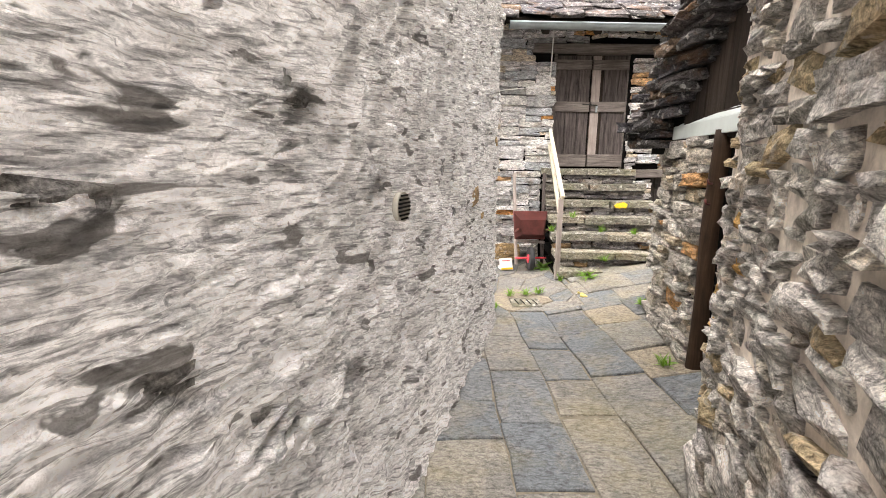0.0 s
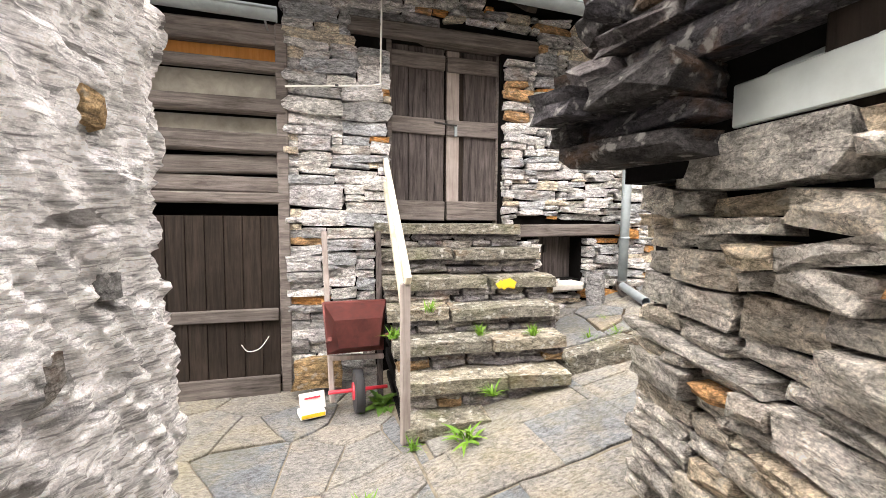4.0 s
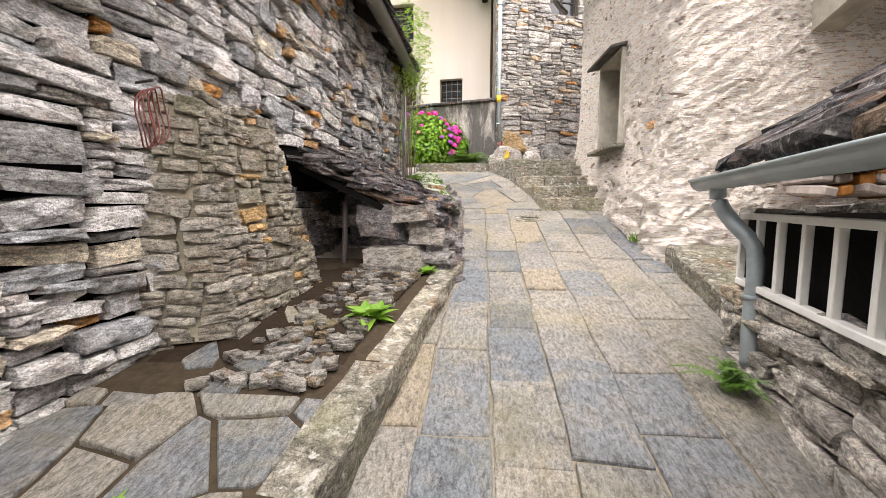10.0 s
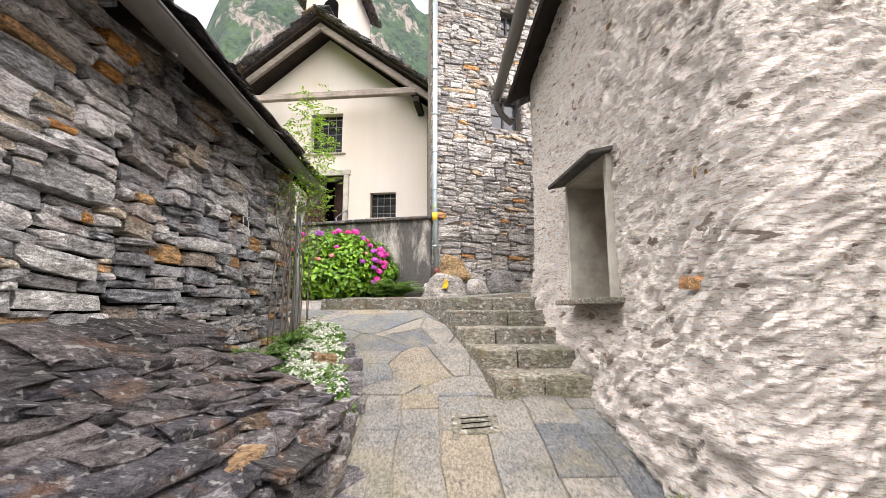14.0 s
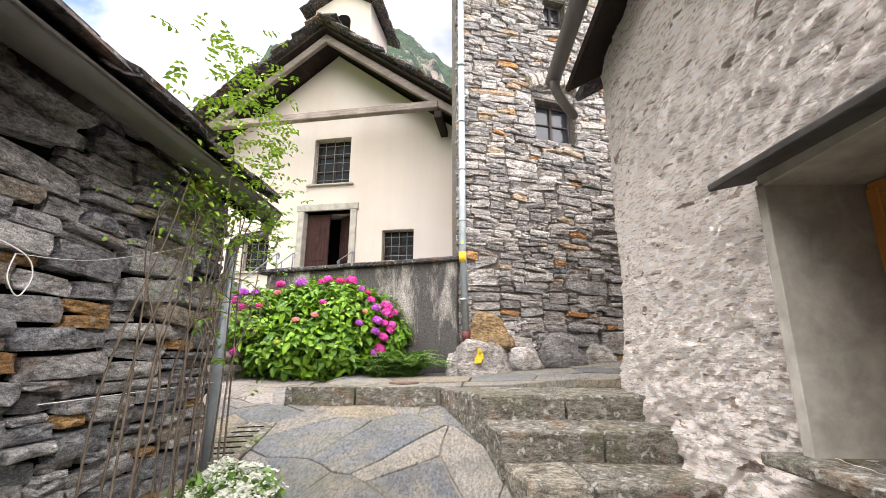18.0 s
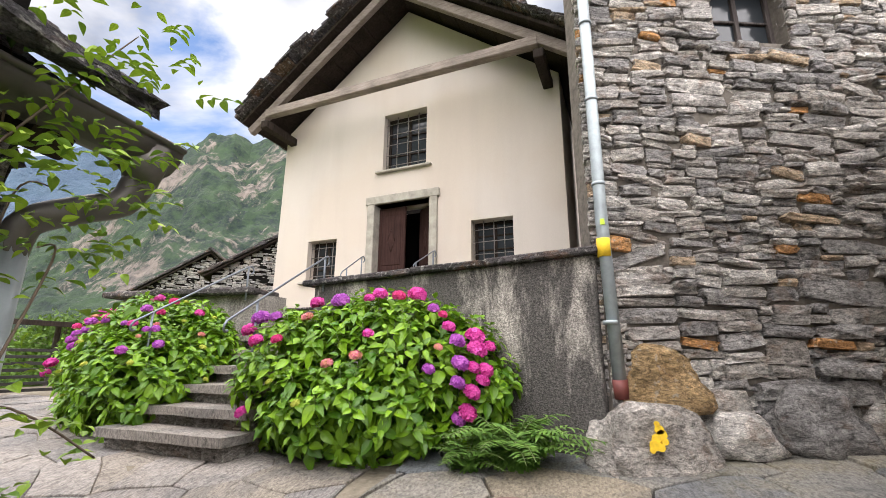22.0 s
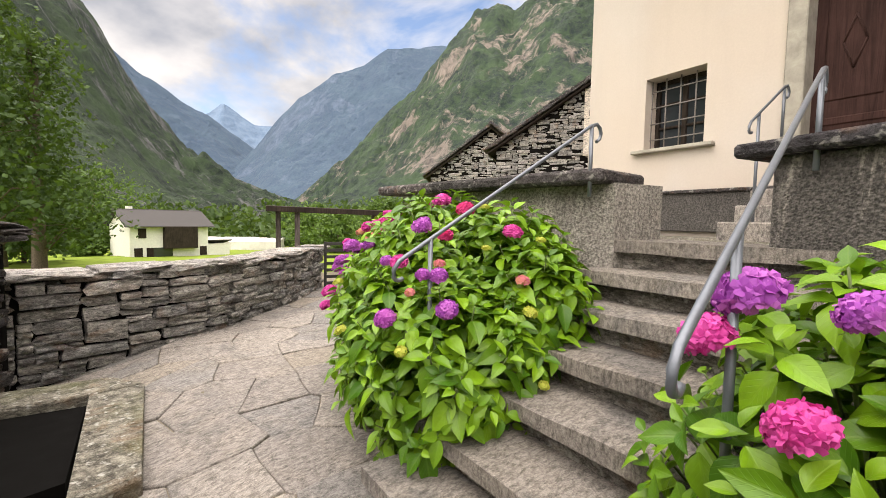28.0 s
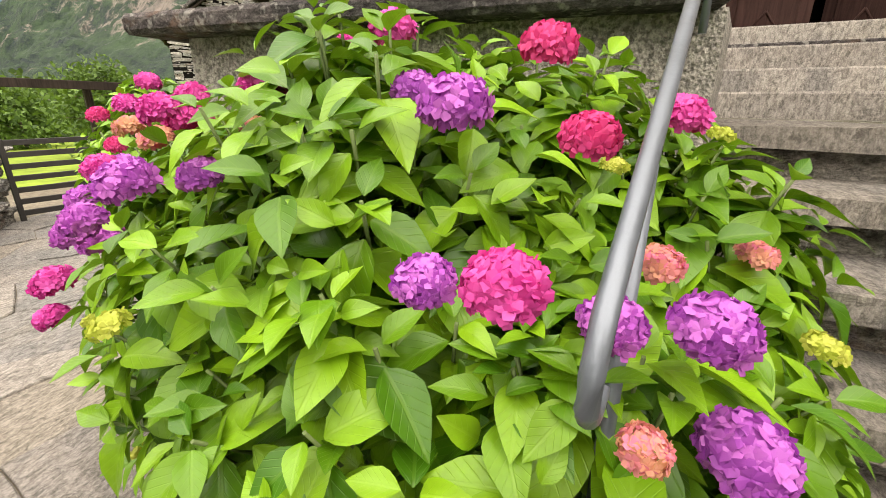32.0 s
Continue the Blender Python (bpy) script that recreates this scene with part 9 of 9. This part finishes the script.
# climbing shrub on the barn corner
climber = thing("climbing_shrub", "straggling shrub with pale green leaves climbing the barn corner", "shrub", (11.1, 6.45, 2.1))
r = random.Random(31)
spots = []
for k in range(17):
    x0, y0 = r.uniform(-0.75, 0.3), r.uniform(-0.02, 0.14)
    top = Vector((x0 + r.uniform(-0.3, 0.6), y0 + r.uniform(-0.12, 0.10), r.uniform(1.5, 2.2)))
    pts = bend([(x0, y0, -0.1), (x0 + r.gauss(0, 0.05), y0 + r.gauss(0, 0.03), 0.7), (x0 * 0.5 + top.x * 0.5, (y0 + top.y) / 2 + r.gauss(0, 0.04), top.z * 0.72), tuple(top), (top.x + r.uniform(-0.3, 0.3), top.y + r.uniform(-0.16, 0.05), top.z + r.uniform(0.0, 0.35))], 6)
    part("stem", tube(pts, [0.0075 - 0.006 * i / (len(pts) - 1) for i in range(len(pts))], 5), M_BARK, climber)
    for i, p in enumerate(pts):
        f = i / len(pts)
        if f < 0.5:
            continue
        for _ in range(int(1 + 16 * (f - 0.5))):
            q = p + Vector((r.gauss(0, 0.10), r.gauss(0, 0.07), r.gauss(0, 0.09)))
            spots.append((r.randrange(5), pose(*q, r.uniform(-50, 40), r.uniform(-40, 40), r.random() * 360) @ Matrix.Scale(r.uniform(0.22, 0.40), 4)))
    if k % 2:
        a = pts[11]
        b = a + Vector((r.uniform(-0.4, 0.35), r.uniform(-0.32, -0.05), r.uniform(-0.2, 0.2)))
        part("twig", tube(bend([tuple(a), tuple(a.lerp(b, 0.5) + Vector((0, 0, 0.06))), tuple(b)], 4), 0.003, 4), M_BARK, climber)
        for _ in range(8):
            q = a.lerp(b, r.random()) + Vector((r.gauss(0, 0.03), r.gauss(0, 0.03), r.gauss(0, 0.03)))
            spots.append((r.randrange(5), pose(*q, r.uniform(-50, 40), r.uniform(-40, 40), r.random() * 360) @ Matrix.Scale(r.uniform(0.22, 0.38), 4)))
for (cx, cy, cz, rx, ry, rz, n) in ((-0.55, -0.22, 2.32, 0.46, 0.20, 0.30, 420), (0.10, -0.20, 2.15, 0.34, 0.20, 0.34, 420), (0.05, -0.05, 2.75, 0.36, 0.22, 0.26, 330), (0.38, -0.12, 1.75, 0.26, 0.16, 0.36, 330), (0.34, -0.02, 1.15, 0.20, 0.14, 0.40, 90), (-0.15, -0.15, 2.55, 0.34, 0.2, 0.24, 170), (0.15, -0.25, 0.75, 0.25, 0.15, 0.30, 60)):
    for _ in range(n // 7):
        c = Vector((cx + r.gauss(0, rx * 0.6), cy + r.gauss(0, ry * 0.6), cz + r.gauss(0, rz * 0.6)))
        spin, tip = r.random() * 360, r.uniform(-35, 35)
        for q in range(7):
            side = 0 if q == 6 else (-62 if q % 2 else 62)
            spots.append((r.randrange(5), Matrix.Translation(c) @ pose(0, 0, 0, tip, 0, spin) @ pose(0, 0.035 * (q // 2), 0, r.gauss(0, 10), r.gauss(0, 10), side) @ Matrix.Scale(r.uniform(0.23, 0.38), 4)))
spots.sort(key=lambda s: (s[1].translation - Vector((-0.6, -0.9, 1.2))).length)
spots = [q for q in spots if q[1].translation.y > (-0.34 if q[1].translation.z > 2.0 else -0.22)]
tagged(join_copies("leaves", LEAVES, spots, M_ROSELEAF, climber), kind="stuff")
wire = thing("wire", "white cord looped on the barn wall and tied to the gutter", "cord", (10.0, 6.74, 3.35))
part("cord", tube(bend([(0.0, 0, 0), (0.35, -0.05, 0.05), (0.9, -0.15, 0.26), (1.3, -0.22, 0.45)], 5), 0.0018, 5), M_WHITE, wire)
part("loop", tube(bend([(0.0, 0, 0), (-0.03, -0.02, -0.10), (0.02, -0.03, -0.17), (0.06, -0.03, -0.08), (0.02, -0.02, 0.0), (-0.12, 0.0, 0.05)], 5), 0.0028, 5), M_WHITE, wire)
wire2 = thing("wire", "thin training wire across the barn wall behind the shrub", "cord", (10.2, 6.70, 2.75))
part("cord", tube([(0, 0, 0), (1.25, -0.05, 0.02)], 0.002, 5), M_WHITE, wire2)

# ---- wheelbarrow, leaflet box, drains ----
wb = thing("wheelbarrow", "rusty dark red wheelbarrow standing on its nose against the wall", "wheelbarrow", (1.36, 6.70, 0.02))
for s in (-1, 1):
    part("shaft", block(0.045, 0.05, 1.45, (s * 0.22, 0.10, 0.78), (-12, s * 1.5, 0), 0.006, 0.003), M_WOOD_PALE if s < 0 else M_WOOD_Z, wb)
    part("leg", block(0.03, 0.32, 0.03, (s * 0.23, -0.12, 0.62), (-18, 0, 0), 0.004), M_RUST, wb)
bm = bmesh.new()
o4 = [(-0.26, 0.02, 0.90), (0.26, 0.02, 0.90), (0.23, -0.02, 0.48), (-0.23, -0.02, 0.48)]
i4 = [(-0.19, -0.22, 0.80), (0.19, -0.22, 0.80), (0.16, -0.24, 0.58), (-0.16, -0.24, 0.58)]
vo, vi = [bm.verts.new(p) for p in o4], [bm.verts.new(p) for p in i4]
for q in range(4):
    bm.faces.new((vo[q], vo[(q + 1) % 4], vi[(q + 1) % 4], vi[q]))
bm.faces.new(vi)
bmesh.ops.solidify(bm, geom=bm.faces[:], thickness=0.012)
part("tray", bm, M_RUST, wb)
part("rim", tube([o4[0], o4[1], o4[2], o4[3], o4[0]], 0.012, 6), M_RUST, wb)
part("crossbar", block(0.46, 0.04, 0.04, (0, -0.05, 0.44), (0, 3, 0), 0.005), M_WOOD_PALE, wb)
wh = part("wheel", tube([(-0.035, -0.16, 0.19), (0.035, -0.16, 0.19)], 0.175, 24), M_RUBBER, wb)
part("hub", tube([(-0.05, -0.16, 0.19), (0.05, -0.16, 0.19)], 0.07, 14), M_RED, wh)
part("axle", tube([(-0.24, -0.16, 0.20), (0.24, -0.16, 0.20)], 0.016, 8), M_RED, wb)
bx = thing("leaflet_box", "small white and yellow box with printed lid on the ground", "box", (0.99, 6.62, 0.02))
part("tray", block(0.20, 0.14, 0.05, (0, 0, 0.025), (0, 0, 12), 0.006), M_WHITE, bx)
part("edge_strip", block(0.19, 0.006, 0.03, (0.014, -0.071, 0.024), (0, 0, 12), 0.002), M_YELLOW, bx, "yellow strip")
part("lid", block(0.21, 0.012, 0.14, (0.01, 0.07, 0.09), (-25, 0, 12), 0.004), M_WHITE, bx)
for q, (zz, cc) in enumerate(((0.12, M_RED), (0.09, M_GUTTER), (0.07, M_GUTTER))):
    part("print_bar", block(0.13, 0.004, 0.014, (0.01, 0.06 + q * 0.006, zz), (-25, 0, 12), 0), cc, bx)


def drain(at, turn, w, d, n, label):
    g = thing("drain_grate", label, "drain", at)
    g.rotation_euler = (0, radians(float(np.degrees(np.arctan(-0.0)))), radians(turn))
    part("slab", block(w, d, 0.03, (0, 0, 0.0), (0, 0, 0), 0.008), M_STEP, g)
    # black strips on the slab paint the shade in the slots
    for i in range(n):
        part("slot", block(w * 0.16 / n, d * 0.62, 0.006, ((i - (n - 1) / 2) * w * 0.8 / n, 0, 0.0145), (0, 0, 8), 0), M_SHADE_BLACK, g)
    return g


drain((1.0, 4.98, 0.004), 0, 0.36, 0.30, 4, "stone drain slab with four slots in the alley paving")
dg = drain((12.02, 6.72, 2.285), 60, 0.75, 0.36, 6, "slotted stone drain slab by the barn corner")
dg.rotation_euler = (0, radians(-13), 0)
dg.rotation_euler.rotate(Euler((0, 0, 0)))
d2 = drain((9.35, 4.62, 1.605), 90, 0.3, 0.36, 3, "slotted stone drain slab in the lane")
d2.rotation_euler = (0, radians(-12.5), radians(0))
# thin disc for a faint reddish flat stone in the paving
mh = thing("manhole_cover", "flat round reddish stone in the landing", "manhole", (13.30, 5.53, 2.672))
part("cover", tube([(0, 0, -0.02), (0, 0, 0.006)], 0.17, 24), plain("reddish_stone_face", (0.17, 0.105, 0.085), 0.8, 0.1, 0.7, 14, 0.5), mh)
tm = thing("ground_mark", "faded yellow trail mark painted on the paving", "paint mark", (1.70, 5.02, 0.1))
for dx, dy, rr in ((0.0, 0.0, 0.035), (0.01, 0.07, 0.022), (-0.015, 0.12, 0.015), (0.02, -0.04, 0.02)):
    part("dab", tube([(dx, dy, -0.03), (dx, dy, 0.002)], rr, 9), M_FADED, tm)

# ---- stones showing through the plaster, wire coil, pebble ----
def wall_stone(at, size, turn, mat, label):
    o = new("wall_stone", shared("wall_stone", RNG.randrange(32), mat))
    o.matrix_basis = pose(*at, RNG.uniform(-6, 6), RNG.uniform(-14, 14), turn) @ Matrix.Diagonal((*size, 1))
    tagged(o, label, "stone", "stones showing in the plaster")
    return o


for x, y, z, w, h, rust in ((-0.26, 1.54, 1.65, 0.10, 0.12, 0), (-0.38, 1.19, 1.84, 0.13, 0.08, 0), (-0.57, 0.65, 1.61, 0.16, 0.05, 0), (-0.32, 1.37, 0.99, 0.12, 0.06, 0), (-0.44, 1.03, 1.0, 0.16, 0.09, 0), (-0.53, 0.77, 1.24, 0.12, 0.06, 0), (-0.10, 2.07, 0.68, 0.14, 0.07, 0),
                            (0.24, 3.24, 1.41, 0.19, 0.12, 1), (0.33, 3.58, 1.9, 0.13, 0.07, 0), (0.38, 3.75, 2.2, 0.14, 0.13, 0), (0.5, 4.19, 1.86, 0.06, 0.09, 1), (0.33, 3.60, 1.23, 0.09, 0.05, 1), (0.5, 4.23, 1.46, 0.07, 0.07, 0), (0.45, 4.03, 1.31, 0.12, 0.09, 0), (0.16, 2.97, 1.36, 0.13, 0.09, 0), (0.06, 2.63, 1.36, 0.16, 0.08, 0), (0.02, 2.5, 1.63, 0.18, 0.12, 0)):
    wall_stone((x - 0.030, y + 0.010, z), (w, 0.075, h), 71, M_OCHRE if rust else M_COOL, "rust-orange stone showing in the grey plaster" if rust else "dark stone showing through the grey plaster")
for x, z, w, h, rust in ((11.42, 4.72, 0.16, 0.10, 1), (11.30, 4.48, 0.10, 0.10, 1), (11.33, 3.50, 0.10, 0.14, 1), (11.03, 3.04, 0.12, 0.06, 1), (8.14, 3.22, 0.14, 0.09, 1), (8.41, 4.25, 0.20, 0.12, 0), (8.14, 2.88, 0.26, 0.10, 0), (8.28, 2.62, 0.34, 0.10, 0), (8.88, 2.15, 0.16, 0.11, 0), (8.52, 2.42, 0.22, 0.08, 0), (10.58, 3.05, 0.10, 0.06, 0), (10.98, 4.26, 0.11, 0.07, 0), (9.14, 4.80, 0.16, 0.07, 1), (10.76, 4.50, 0.12, 0.08, 0),
                         (8.9, 1.85, 0.30, 0.12, 0), (9.6, 2.05, 0.32, 0.12, 0), (10.6, 2.62, 0.22, 0.08, 0), (8.25, 1.75, 0.34, 0.14, 0), (8.5, 2.0, 0.28, 0.1, 0), (11.9, 3.2, 0.14, 0.09, 0), (12.3, 4.1, 0.12, 0.09, 1), (12.0, 2.95, 0.18, 0.1, 0)):
    foot_out = max(0.0, float(np.interp(x, GROUND_X, GROUND_Z)) + 1.0 - z) * 0.10
    wall_stone((x, 3.470 - 0.055 * max(0.0, x - 9.0) + foot_out, z), (w * 0.8, 0.09, h * 0.8), RNG.uniform(-4, 4), M_OCHRE if rust else M_WARM, "rusty stone showing in the cream plaster" if rust else "grey stone showing in the cream plaster")
coil = thing("wire_coil", "rusty wire coil hanging on the barn wall", "wire", (5.62, 6.92, 2.23))
for k in range(4):
    q0 = RNG.uniform(-0.03, 0.03)
    bm = bmesh.new()
    tube([(0.055 * math.cos(a) * (1 + 0.2 * k / 4) + q0, -0.01 * k + 0.01 * math.sin(3 * a), 0.14 * math.sin(a) + q0 * 0.5) for a in (2 * math.pi * i / 22 for i in range(23))], 0.004, 6, bm, False)
    part("loop", bm, M_RUST, coil)
part("hook", tube([(0, 0.06, 0.17), (0, -0.03, 0.18)], 0.007, 6), M_IRON, coil)
heap(None, [(3.50, 6.98, 0.975, 0.07, 0.05, 0.045, 30)], M_PALE_STONE, "white_pebble")
tagged(bpy.data.objects["white_pebble"], "small white pebble on the hatch sill", "pebble")

conduit = thing("wall_cable", "thin white cable clipped to the barn wall beside the door", "cable", (1.66, 7.10, 2.85))
part("cable", tube(bend([(0.01, 0, 0.80), (0.0, 0, 0.4), (-0.01, 0, 0.08), (-0.05, 0, 0.0), (-0.44, 0.02, -0.04), (-0.84, 0.03, -0.08)], 5), 0.009, 6), M_WHITE, conduit)
for x, z in ((0.004, 0.55), (-0.004, 0.2), (-0.40, -0.035)):
    part("clip", block(0.03, 0.02, 0.016, (x, 0.006, z), (0, 0, 0), 0.003), M_IRON, conduit)
heap(barn_1, [(1.06, 7.08, 0.22, 0.44, 0.22, 0.26, -3)], M_OCHRE)
